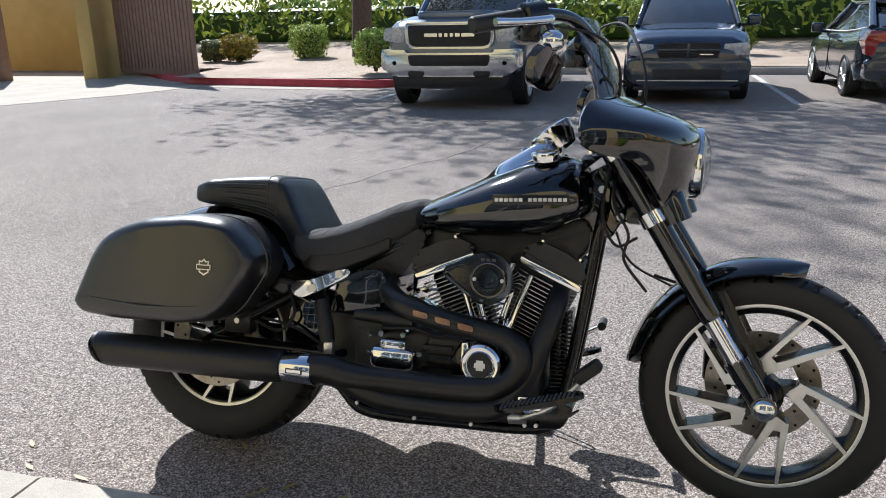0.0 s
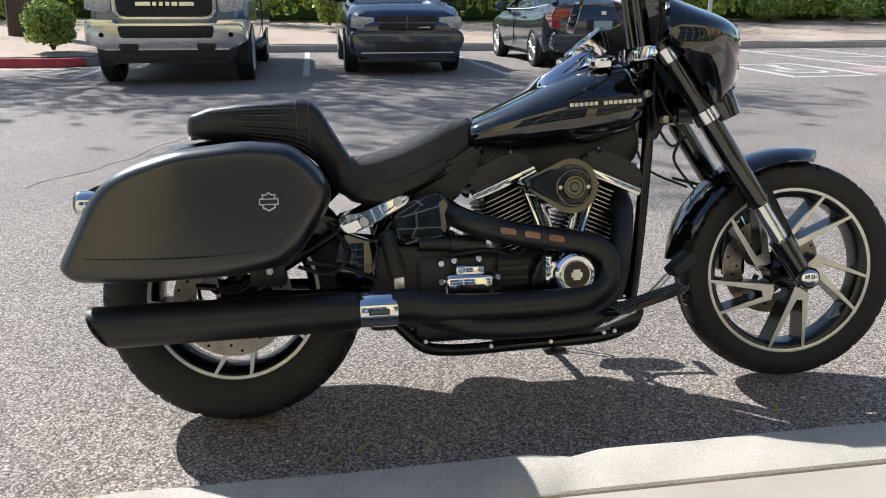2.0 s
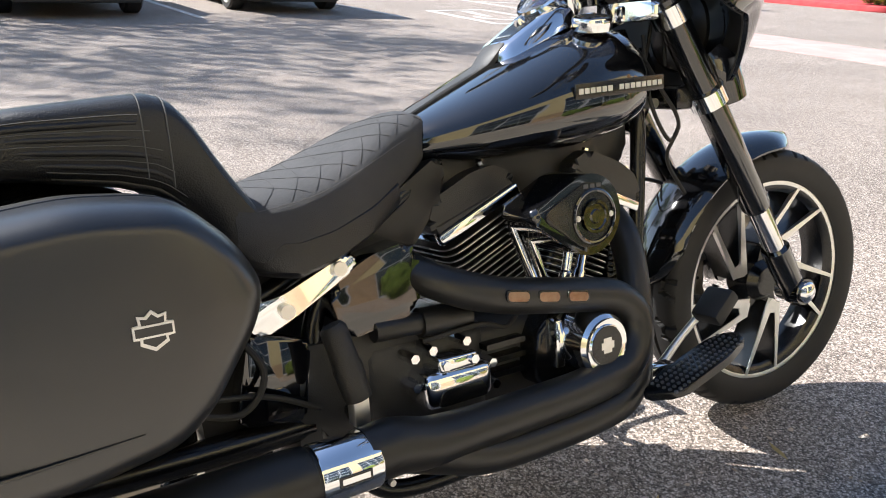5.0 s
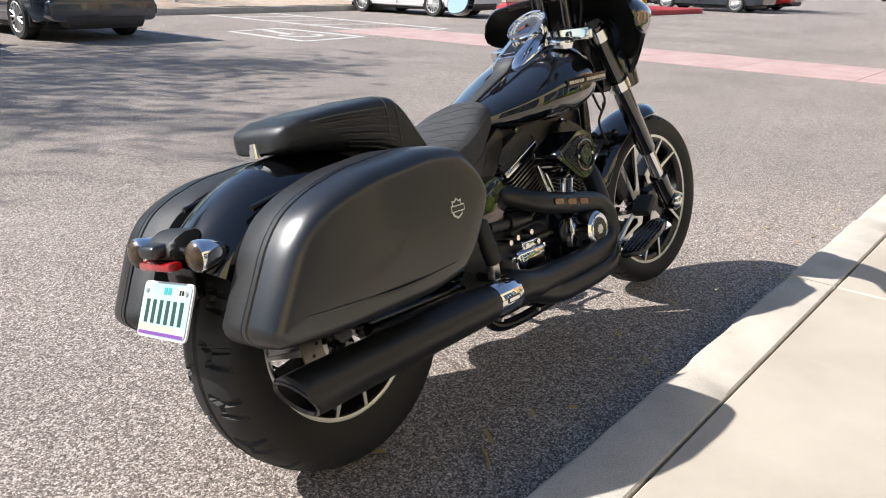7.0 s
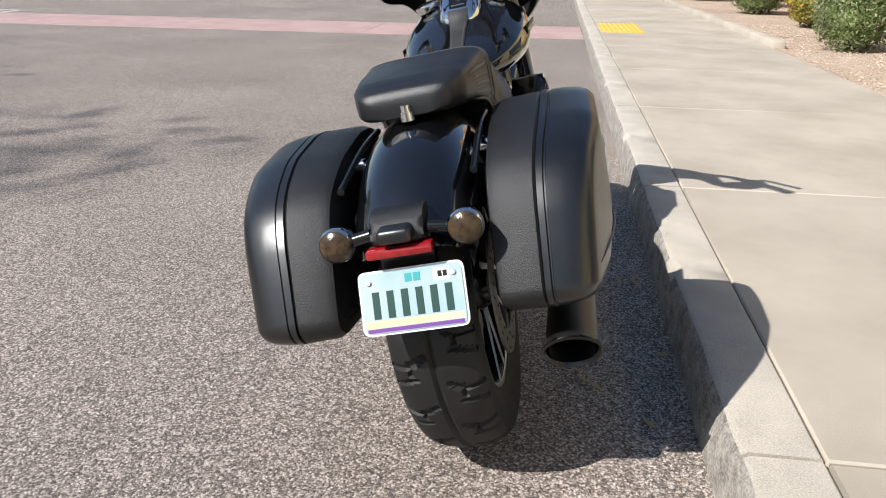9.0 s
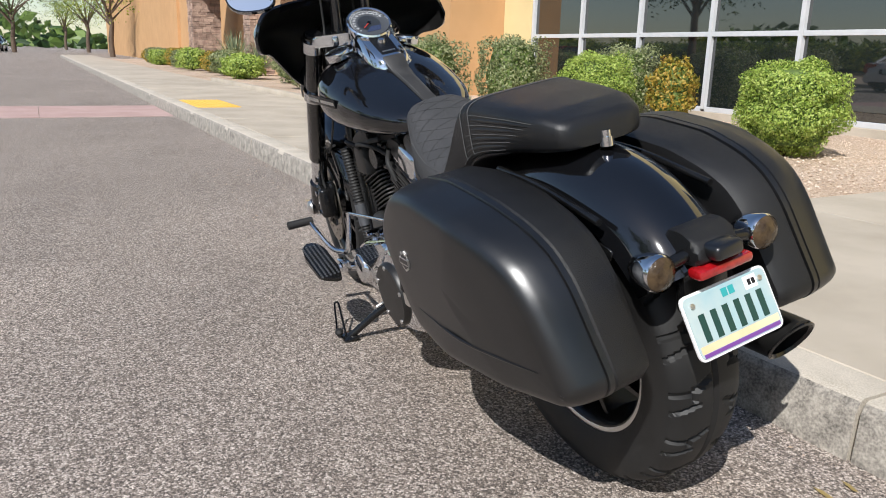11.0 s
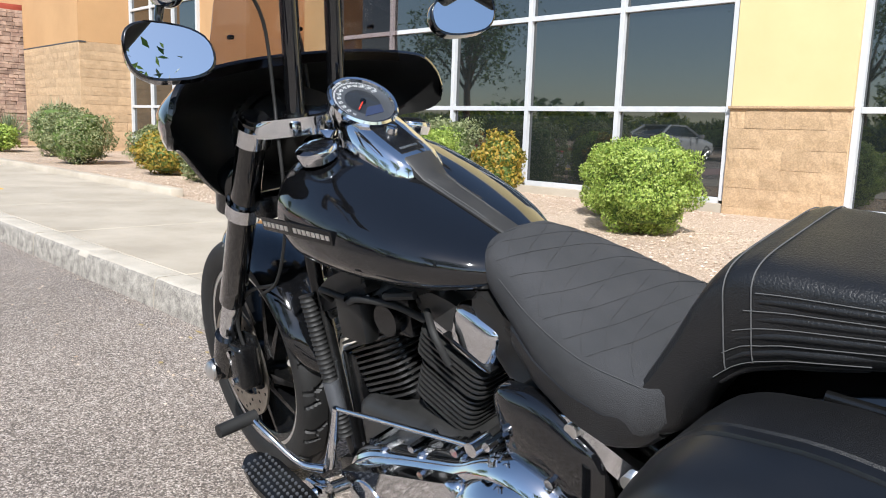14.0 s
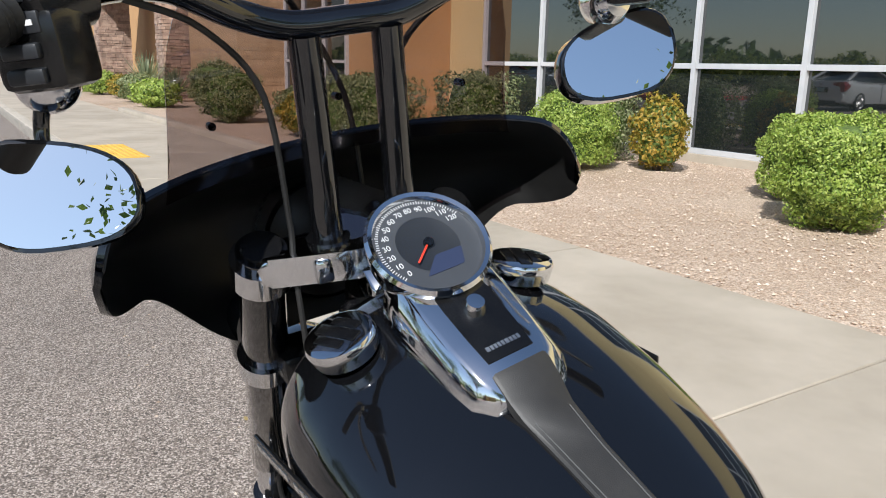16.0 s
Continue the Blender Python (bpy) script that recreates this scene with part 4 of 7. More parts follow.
fender("front_fender", AX_F, 0.318, 0.078, radians(76), radians(173), 0.034, STEER, 0.80, "gloss black painted front fender")


# saddlebags
BAG = rounded([(-0.300, 0.452), (-0.264, 0.416), (-0.14, 0.411), (0.09, 0.418), (0.192, 0.436), (0.236, 0.470), (0.298, 0.562), (0.309, 0.606), (0.284, 0.657), (0.224, 0.713), (0.12, 0.723), (-0.033, 0.706), (-0.125, 0.678), (-0.182, 0.648), (-0.222, 0.602)], 0.030, 3)


def bag_depth(x, y):
    """The bag grows narrower towards its tail."""
    t = max(0.0, (-0.02 - x) / 0.28)
    return 0.15 + (y - 0.15) * (1 - 0.22 * t**1.12)


def bag_ring(s, y, grow, shrink=1.0):
    n = len(BAG)
    out = []
    for i in range(n):
        a, p, c = Vector(BAG[i - 1]), Vector(BAG[i]), Vector(BAG[(i + 1) % n])
        e = (c - a).normalized()
        q = p + Vector((-e.y, e.x)) * grow
        q = Vector((0.03, 0.565)) + (q - Vector((0.03, 0.565))) * shrink
        low = min(1.0, max(0.0, (0.56 - q.y) / 0.12)) * min(1.0, max(0.3, (q.x + 0.32) / 0.35))
        out.append((q.x, s * bag_depth(q.x, y), q.y - (0.036 * low if s > 0 else 0.0)))
    return out


def saddlebag(s):
    b = part("saddlebag", rings([bag_ring(s, y, g) for y, g in ((0.140, 0.030), (0.146, 0.010), (0.165, 0.002), (0.238, 0.0), (0.243, 0.004))], cap=True), "pebble_black", bike, "satin black hard saddlebag")
    part("lid", rings([bag_ring(s, y, g) for y, g in ((0.243, 0.006), (0.2455, -0.001), (0.258, -0.001), (0.260, 0.003), (0.263, 0.003), (0.265, 0.0), (0.290, 0.0015), (0.318, 0.0055), (0.336, 0.0125), (0.3445, 0.0200), (0.3490, 0.0275), (0.3505, 0.034))] + [bag_ring(s, y, 0.034, k) for y, k in ((0.3515, 0.85), (0.353, 0.6), (0.354, 0.3), (0.354, 0.05))], cap=True), "satin_black", b, "satin black plastic lid")
    bz = 0.585 if s < 0 else 0.573
    sh = [(-0.018, -0.006), (-0.018, 0.006), (-0.012, 0.007), (-0.013, 0.015), (-0.006, 0.0135), (0, 0.019), (0.006, 0.0135), (0.013, 0.015), (0.012, 0.007), (0.018, 0.006), (0.018, -0.006), (0.012, -0.007), (0.0125, -0.012), (0, -0.019), (-0.0125, -0.012), (-0.012, -0.007)]
    inn = [(x * 0.80, z * 0.80) for x, z in sh]
    up = [(0.172 + x * 1.15, z * 1.15 + bz) for x, z in sh]
    part("badge", slab(up, s * 0.3515, s * 0.3555), "steel", b, "silver shield badge outline")
    part("badge_face", slab([(0.172 + x * 1.15, z * 1.15 + bz) for x, z in inn], s * 0.3515, s * 0.3560), "satin_black", b, "")
    part("badge_bar", slab([(0.172 + x * 1.15, z * 1.15 + bz) for x, z in ((-0.018, -0.006), (0.018, -0.006), (0.018, 0.006), (-0.018, 0.006))], s * 0.3515, s * 0.3570), "steel", b, "")
    part("badge_bar_face", slab([(0.172 + x * 1.15, z * 1.15 + bz) for x, z in ((-0.016, -0.004), (0.016, -0.004), (0.016, 0.004), (-0.016, 0.004))], s * 0.3515, s * 0.3575), "satin_black", b, "")
    part("crease", tube([(x, s * (bag_depth(x, 0.3522)), z) for x, z in ((-0.225, 0.474), (-0.12, 0.470), (0.0, 0.468), (0.15, 0.477))], [0.0006, 0.0030, 0.0030, 0.0006], 8), "satin_black", b, "")
    part("mount", cyl((0.02, s * 0.10, 0.66), (0.02, s * 0.16, 0.66), 0.014), "chrome", b, "chrome mounting stud")
    part("latch_rail", tube([(-0.16, s * 0.125, 0.655), (0.02, s * 0.122, 0.69), (0.16, s * 0.12, 0.70)], 0.007), "black_metal", b, "")


saddlebag(-1)
saddlebag(1)

# exhaust
PIPE_Y = -0.245
muf = [(0.365, PIPE_Y, 0.318), (0.30, PIPE_Y, 0.317), (-0.16, PIPE_Y, 0.312), (-0.245, PIPE_Y, 0.311)]
ex = tube(muf, [0.040, 0.047, 0.049, 0.048], 28, 5)
bm = merge(ex)
bmesh.ops.bisect_plane(bm, geom=list(bm.verts) + list(bm.edges) + list(bm.faces), plane_co=(-0.222, PIPE_Y, 0.311), plane_no=(-0.86, 0.0, -0.5), clear_outer=True)
muffler = part("muffler", bm, "matt_black", bike, "matt black slash-cut muffler")
bm = merge(tube([(-0.10, PIPE_Y, 0.312), (-0.30, PIPE_Y, 0.311)], 0.041, 28, smooth=False, cap=False))
bmesh.ops.bisect_plane(bm, geom=list(bm.verts) + list(bm.edges) + list(bm.faces), plane_co=(-0.2215, PIPE_Y, 0.311), plane_no=(-0.86, 0.0, -0.5), clear_outer=True)
part("bore", bm, "hole", muffler)
bm = merge(lathe([(0.049, 0), (0.0495, 0.004), (0.045, 0.006), (0.040, 0.0)], 40, axis="z"))
bm.transform(Matrix.Translation((-0.2215, PIPE_Y, 0.311)) @ Vector((-0.86, 0, -0.5)).to_track_quat("Z", "Y").to_matrix().to_4x4() @ Matrix.Diagonal((1.16, 1.0, 1, 1)))
part("tip_ring", bm, "black_metal", muffler)
clampm = part("muffler_clamp", lathe([(0.0415, 0.362), (0.0425, 0.364), (0.0425, 0.448), (0.0415, 0.45)], 36, (0, PIPE_Y, 0.319), "x"), "chrome", bike, "chrome muffler clamp band")
part("clamp_emblem", slab([(0.382, 0.311), (0.430, 0.311), (0.430, 0.325), (0.382, 0.325)], PIPE_Y - 0.044, PIPE_Y - 0.040), "black_metal", clampm)
part("clamp_emblem_face", slab([(0.386, 0.314), (0.426, 0.314), (0.426, 0.322), (0.386, 0.322)], PIPE_Y - 0.0447, PIPE_Y - 0.040), "chrome", clampm)
pipe_a = part("exhaust_pipe", tube([(0.44, PIPE_Y, 0.322), (0.485, PIPE_Y, 0.324), (0.545, PIPE_Y, 0.312), (0.63, -0.242, 0.309), (0.75, -0.240, 0.309), (0.86, -0.236, 0.311), (0.945, -0.228, 0.322), (0.988, -0.218, 0.355), (0.996, -0.210, 0.402), (0.960, -0.204, 0.440), (0.900, -0.201, 0.456), (0.854, -0.200, 0.464), (0.793, -0.200, 0.475), (0.732, -0.200, 0.487), (0.668, -0.185, 0.505), (0.615, -0.14, 0.530), (0.60, -0.09, 0.548)], [0.041, 0.041, 0.038, 0.034, 0.033, 0.033, 0.033, 0.033, 0.032, 0.031, 0.030, 0.030, 0.030, 0.030, 0.030, 0.029, 0.028], 22, 6), "matt_black", bike, "matt black exhaust pipe with heat shield")
for x, z in ((0.732, 0.490), (0.793, 0.478), (0.854, 0.467)):
    for name, w, h, y, mat, lab in (("slot_rim", 0.0235, 0.0105, -0.2304, "black_metal", ""), ("shield_slot", 0.0205, 0.0078, -0.2310, "copper", "heat-tinted slot in the shield")):
        o = rounded([(x + du, z + dv - du * 0.18) for du, dv in ((-w, h), (w, h), (w, -h), (-w, -h))], h, 5)
        part(name, slab(o, y, -0.19, 0.0006), mat, pipe_a, lab)
part("exhaust_pipe", tube([(0.50, PIPE_Y + 0.010, 0.310), (0.57, -0.240, 0.285), (0.64, -0.240, 0.262), (0.74, -0.240, 0.256), (0.88, -0.236, 0.258), (0.955, -0.228, 0.275), (1.006, -0.205, 0.335), (1.040, -0.172, 0.43), (1.066, -0.125, 0.52), (1.075, -0.07, 0.57)], [0.033, 0.032, 0.031, 0.031, 0.031, 0.031, 0.030, 0.029, 0.029, 0.028], 22, 6), "matt_black", bike, "matt black front exhaust pipe")

# frame
def rail(name, pts, r, mat="black_metal", label="", xf=None, parent=None):
    return part(name, tube(pts, r, 14, 6), mat, parent or bike, label, xf)


for s in (-1, 1):
    rail("frame_downtube", [(1.175, s * 0.045, 0.80), (1.160, s * 0.075, 0.70), (1.118, s * 0.092, 0.40), (1.085, s * 0.10, 0.24), (1.03, s * 0.11, 0.192), (0.80, s * 0.12, 0.184), (0.57, s * 0.12, 0.182), (0.49, s * 0.115, 0.225), (0.43, s * 0.11, 0.32), (0.44, s * 0.10, 0.48), (0.52, s * 0.08, 0.60)], 0.0155, label="gloss black frame tube")
    rail("frame_backbone", [(0.30, s * 0.085, 0.50), (0.48, s * 0.09, 0.585), (0.62, s * 0.08, 0.655), (0.70, s * 0.06, 0.70)], 0.017)
    part("seat_bracket", slab(rounded([(0.318, 0.520), (0.345, 0.490), (0.39, 0.508), (0.495, 0.563), (0.502, 0.581), (0.482, 0.588), (0.38, 0.545), (0.330, 0.540)], 0.014), s * 0.135, s * 0.150, 0.004), "chrome", bike, "chrome seat rail bracket")
    for bx, bz in ((0.385, 0.523), (0.470, 0.570)):
        part("bolt", cyl((bx, s * 0.145, bz), (bx, s * 0.159, bz), 0.011, seg=12), "steel", bike)
    part("swingarm", merge(tube([(0.46, s * 0.10, 0.33), (0.28, s * 0.115, 0.335), (0.055, s * 0.12, 0.342)], 0.022, 12), tube([(0.055, s * 0.115, 0.349), (0.20, s * 0.11, 0.43), (0.36, s * 0.10, 0.53)], 0.016, 12)), "black_metal", bike, "black tubular swingarm")
    part("axle_nut", cyl((0.055, s * 0.115, 0.342), (0.055, s * 0.150, 0.342), 0.018, 0.016, 6), "chrome", bike)
    part("fender_strut", slab(rounded([(-0.17, 0.60), (-0.16, 0.575), (0.30, 0.49), (0.33, 0.53), (0.0, 0.63)], 0.02), s * 0.098, s * 0.112, 0.004), "black_metal", bike, "black fender support")
# side covers and battery box
part("oil_tank", slab(rounded([(0.47, 0.458), (0.60, 0.480), (0.606, 0.572), (0.585, 0.592), (0.52, 0.580), (0.45, 0.540)], 0.02), -0.150, 0.150, 0.014, seg=4), "gloss_black", bike, "gloss black side cover")
part("seat_pan", slab(rounded([(0.36, 0.53), (0.62, 0.56), (0.70, 0.66), (0.69, 0.715), (0.60, 0.66), (0.44, 0.59)], 0.02), -0.095, 0.095, 0.01), "matt_black", bike)
part("battery_box", bbox(0.39, 0.62, -0.125, 0.125, 0.24, 0.46, 0.015), "wrinkle_black", bike)
for s in (-1, 1):
    py = -0.192 if s < 0 else 0.248
    pg = part("passenger_peg", tube([(0.434, py - s * 0.004, 0.500), (0.436, py - s * 0.003, 0.494), (0.449, py, 0.440), (0.450, py, 0.436), (0.461, py + s * 0.003, 0.388)], [0.015, 0.020, 0.0205, 0.0225, 0.0205], 20, smooth=False), "pebble_black", bike, "folded black rubber passenger peg")
    part("peg_clevis", bbox(0.450, 0.476, py - 0.010, py + 0.016, 0.345, 0.388, 0.004), "steel", pg)
    part("peg_arm", tube([(0.463, py, 0.352), (0.470, py - s * 0.03, 0.345), (0.480, s * 0.12, 0.345)], 0.012, 10), "black_metal", pg)
part("hose", tube([(0.30, -0.12, 0.52), (0.34, -0.16, 0.45), (0.30, -0.17, 0.40), (0.22, -0.16, 0.42)], 0.005, 8), "rubber", bike)
part("belt_guard", slab(rounded([(0.10, 0.40), (0.42, 0.42), (0.45, 0.47), (0.30, 0.49), (0.12, 0.46)], 0.02), 0.10, 0.125, 0.004), "black_metal", bike)
part("drive_belt", lathe([(0.118, 0.118), (0.124, 0.118), (0.124, 0.142), (0.118, 0.142)], 40, (0.055, 0, 0.342)), "rubber", bike)
part("shock_panel", slab(rounded([(0.30, 0.37), (0.40, 0.35), (0.42, 0.47), (0.33, 0.50)], 0.015), -0.14, -0.10, 0.006), "gloss_black", bike)
part("rear_caliper", bbox(0.10, 0.19, -0.135, -0.085, 0.37, 0.45, 0.012), "wrinkle_black", bike, "black rear brake caliper")
part("caliper_bolt", cyl((0.15, -0.135, 0.41), (0.15, -0.145, 0.41), 0.009, seg=6), "steel", bike)

# engine
CR = Vector((0.90, 0, 0.275))
part("crankcase", merge(bbox(0.70, 1.04, -0.125, 0.12, 0.185, 0.43, 0.03, 3), bbox(0.50, 0.74, -0.13, 0.11, 0.20, 0.44, 0.03, 3)), "wrinkle_black", bike, "black engine and gearbox case")
for s, tag in ((1, "front"), (-1, "rear")):
    d = Vector((math.sin(radians(23.5)) * s, 0, math.cos(radians(23.5))))
    base = aim(CR, d) @ pose(0, 0, 0, 0, 0, -90 * s)
    cylr = tagged(part("cylinder", bbox(-0.058, 0.058, -0.060, 0.060, 0.14, 0.36, 0.02, 3), "black_metal", bike, "black finned cylinder", base))
    for k in range(15):
        h = 0.168 + k * 0.0118
        w = 0.073 + (0.008 if k > 9 else 0) - (0.010 if k < 2 else 0)
        part("fin", slab(rounded([(-w, -w - 0.016), (w, -w - 0.016), (w, w + 0.016), (-w, w + 0.016)], 0.03, 4), h, h + 0.0045, axis="z"), "wrinkle_black", cylr, "", base, flat=True)
        part("fin_edge", slab(rounded([(-w - 0.0008, -w - 0.0168), (w + 0.0008, -w - 0.0168), (w + 0.0008, -0.01), (-w - 0.0008, -0.01)], 0.03, 4), h + 0.0014, h + 0.0031, axis="z"), "steel", cylr, "machined fin edge", base, flat=True)
    rock = part("rocker_box", bbox(-0.082, 0.082, -0.090, 0.090, 0.352, 0.372, 0.004), "chrome", bike, "chrome lower rocker box", base)
    part("rocker_cover", slab(rounded([(-0.092, 0.372), (0.096, 0.372), (0.094, 0.392), (0.066, 0.420), (0.02, 0.430), (-0.062, 0.428), (-0.090, 0.398)], 0.012), -0.096, 0.092, 0.014, seg=3), "wrinkle_black", rock, "black rocker cover", base)
    for yy in (-0.093, 0.093):
        for xx in (-0.055, 0.055):
            part("bolt", cyl((xx, yy * 0.82, 0.424), (xx, yy * 0.82, 0.432), 0.007, seg=6), "chrome", rock, "", base)
    part("rocker_trim", bbox(-0.088, 0.090, -0.105, -0.088, 0.352, 0.371, 0.003), "chrome", rock, "chrome trim", base)
    if s < 0:
        part("rocker_cap", bbox(-0.094, 0.010, 0.020, 0.104, 0.352, 0.446, 0.020, 4), "chrome", rock, "chrome rocker end cap", base)
        part("cap_seam", bbox(-0.096, 0.012, 0.018, 0.106, 0.372, 0.376), "black_metal", rock, "", base)
    for k, yy in ((0, -0.105), (1, -0.112)):
        p0 = Vector((0.90 + s * (0.012 + 0.022 * k), yy - 0.012, 0.425))
        p1 = Vector((0.90 + s * (0.062 + 0.036 * k), yy - 0.004, 0.602))
        part("pushrod_tube", tube([p0, p0.lerp(p1, 0.3), p0.lerp(p1, 0.32), p1], [0.0125, 0.0125, 0.0095, 0.0095], 14, 3, smooth=False), "chrome", bike, "chrome pushrod tube")
part("backbone_cover", slab(rounded([(0.62, 0.62), (0.80, 0.60), (1.02, 0.60), (1.14, 0.66), (1.14, 0.76), (0.90, 0.72), (0.66, 0.72)], 0.03), -0.062, 0.062, 0.012), "matt_black", bike, "matt black wiring and frame spine under the tank")
# air cleaner: rounded teardrop
AIR = [(0.900 + 0.068 * math.cos(a), 0.595 + 0.068 * math.sin(a)) for a in np.linspace(radians(-121), radians(113), 26)] + [(0.797 + 0.016 * math.cos(a), 0.604 + 0.016 * math.sin(a)) for a in np.linspace(radians(113), radians(239), 8)]
air = part("air_cleaner", slab(AIR, -0.215, -0.12, 0.016, seg=4), "gloss_black", bike, "black teardrop air cleaner cover")
part("air_cleaner_face", slab([(0.893 + (x - 0.893) * 0.80, 0.596 + (z - 0.596) * 0.80) for x, z in AIR], -0.2185, -0.20, 0.0025), "black_metal", air)
part("air_cleaner_rim", lathe([(0.046, -0.216), (0.047, -0.221), (0.044, -0.2225), (0.041, -0.2215), (0.040, -0.2175)], 44, (0.905, 0, 0.592)), "gloss_black", air)
part("air_cleaner_hub", lathe([(0.0, -0.2245), (0.010, -0.2245), (0.0125, -0.222), (0.021, -0.222), (0.023, -0.2245), (0.028, -0.2245), (0.030, -0.218)], 36, (0.905, 0, 0.592)), "gloss_black", air)
for dx, dz in ((-0.036, 0.0), (0.036, 0.0)):
    part("screw", cyl((0.905 + dx, -0.218, 0.592 + dz), (0.905 + dx, -0.2215, 0.592 + dz), 0.005, seg=10), "steel", air)
part("air_cleaner_bars", bars((0.010, 0.010, 0.010), 0.007, 0.004, aim((0.903, -0.2186, 0.643), (0, -1, 0))), "dial_mid", air)
# cam cover and points cover
part("cam_cover", slab(rounded([(0.80, 0.30), (0.96, 0.29), (0.985, 0.36), (0.95, 0.43), (0.86, 0.44), (0.81, 0.40)], 0.04), -0.170, -0.11, 0.012, seg=3), "black_metal", bike, "black cam cover")
pc = part("points_cover", lathe([(0.0, -0.244), (0.034, -0.244), (0.036, -0.241), (0.040, -0.241), (0.046, -0.243), (0.052, -0.236), (0.054, -0.160)], 44, (0.899, 0, 0.376)), "chrome", bike, "chrome round points cover")
part("points_face", lathe([(0.0, -0.2455), (0.033, -0.2455), (0.034, -0.243)], 36, (0.899, 0, 0.376)), "black_metal", pc)
part("points_emblem", merge(slab([(0.885, 0.370), (0.913, 0.370), (0.913, 0.382), (0.885, 0.382)], -0.2465, -0.244), slab([(0.890, 0.363), (0.908, 0.363), (0.908, 0.389), (0.890, 0.389)], -0.2462, -0.244)), "steel", pc)
part("lifter_block", bbox(0.835, 0.855, -0.19, -0.13, 0.335, 0.42, 0.006), "chrome", bike, "chrome lifter block")
# gearbox side
tb = part("gearbox_cover", bbox(0.578, 0.705, -0.190, -0.11, 0.325, 0.386, 0.016, 3), "chrome", bike, "chrome gearbox end cover")
part("gearbox_cover_top", bbox(0.606, 0.680, -0.184, -0.12, 0.378, 0.406, 0.007, 3), "chrome", tb)
part("gearbox_cover_panel", slab(rounded([(0.596, 0.332), (0.69, 0.332), (0.68, 0.358), (0.606, 0.358)], 0.008), -0.192, -0.18, 0.001), "black_metal", tb)
for bx, bz in ((0.618, 0.394), (0.670, 0.394), (0.572, 0.365), (0.716, 0.372), (0.605, 0.418), (0.668, 0.420), (0.572, 0.412), (0.72, 0.335)):
    part("bolt", cyl((bx, -0.125, bz), (bx, -0.1895 if abs(bz - 0.394) < 0.01 else -0.172, bz), 0.0095, 0.008, 6), "chrome", bike)
part("starter", merge(cyl((0.52, -0.14, 0.462), (0.60, -0.14, 0.458), 0.018), cyl((0.60, -0.14, 0.458), (0.69, -0.14, 0.455), 0.024)), "matt_black", bike)
part("regulator", bbox(1.055, 1.085, -0.085, 0.085, 0.28, 0.50, 0.006), "black_metal", bike)
cool = part("oil_cooler", bbox(1.088, 1.100, -0.085, 0.085, 0.29, 0.50, 0.003), "black_metal", bike, "black finned oil cooler")
for k in range(19):
    part("cooler_fin", bbox(1.060, 1.108, -0.098, -0.080, 0.295 + k * 0.011, 0.298 + k * 0.011), "black_metal", cool, "", flat=True)
for bx, bz in ((1.005, 0.205), (0.86, 0.190), (0.70, 0.188), (0.530, 0.210), (1.035, 0.208)):
    part("bolt", cyl((bx, -0.132, bz), (bx, -0.142, bz), 0.0055, seg=8), "steel", bike)
part("front_motor_mount", slab(rounded([(1.00, 0.19), (1.10, 0.20), (1.13, 0.26), (1.06, 0.29), (0.99, 0.25)], 0.015), -0.125, 0.125, 0.006), "black_metal", bike)
# primary cover on the left side
PRIM = rounded([(1.003, 0.300), (0.985, 0.362), (0.93, 0.388), (0.828, 0.415), (0.70, 0.452), (0.635, 0.487), (0.575, 0.503), (0.50, 0.482), (0.453, 0.42), (0.450, 0.34), (0.478, 0.268), (0.54, 0.225), (0.62, 0.206), (0.80, 0.212), (0.94, 0.222), (0.99, 0.252)], 0.05, 4)


def inset_ring(outline, grow, shrink, y, centre):
    out, n = [], len(outline)
    for i in range(n):
        a, p, c = Vector(outline[i - 1]), Vector(outline[i]), Vector(outline[(i + 1) % n])
        e = (c - a).normalized()
        q = p + Vector((e.y, -e.x)) * grow
        q = Vector(centre) + (q - Vector(centre)) * shrink
        out.append((q.x, y, q.y))
    return out


turn_in = 1 if sum(a[0] * b[1] - b[0] * a[1] for a, b in zip(PRIM, PRIM[1:] + PRIM[:1])) < 0 else -1
prim = part("primary_cover", rings([inset_ring(PRIM, turn_in * g, k, y, (0.72, 0.335)) for y, g, k in ((0.10, 0.004, 1), (0.150, 0.0, 1), (0.168, 0.002, 1), (0.184, 0.008, 1), (0.196, 0.018, 1), (0.204, 0.030, 1), (0.208, 0.030, 0.86), (0.213, 0.030, 0.6), (0.215, 0.030, 0.3), (0.2155, 0.030, 0.05))]), "chrome", bike, "polished chrome primary cover")
part("primary_bulge", lathe([(0.136, 0.150), (0.132, 0.185), (0.124, 0.208), (0.112, 0.227), (0.098, 0.240), (0.086, 0.246), (0.0, 0.247)], 64, (0.572, 0, 0.345)), "chrome", prim)
part("primary_band", slab(rounded([(0.64, 0.318), (0.84, 0.350), (0.95, 0.338), (0.965, 0.352), (0.84, 0.396), (0.70, 0.436), (0.64, 0.455)], 0.03), 0.19, 0.226, 0.016, seg=5), "chrome", prim)
derby = part("derby_cover", lathe([(0.086, 0.244), (0.085, 0.256), (0.080, 0.2615), (0.0, 0.263)], 52, (0.577, 0, 0.338)), "matt_black", prim, "matt black round derby cover")
for a in np.linspace(0.3, 0.3 + 2 * math.pi, 5, endpoint=False):
    part("screw", cyl((0.577 + 0.075 * math.cos(a), 0.260, 0.338 + 0.075 * math.sin(a)), (0.577 + 0.075 * math.cos(a), 0.2645, 0.338 + 0.075 * math.sin(a)), 0.006, seg=10), "steel", derby)
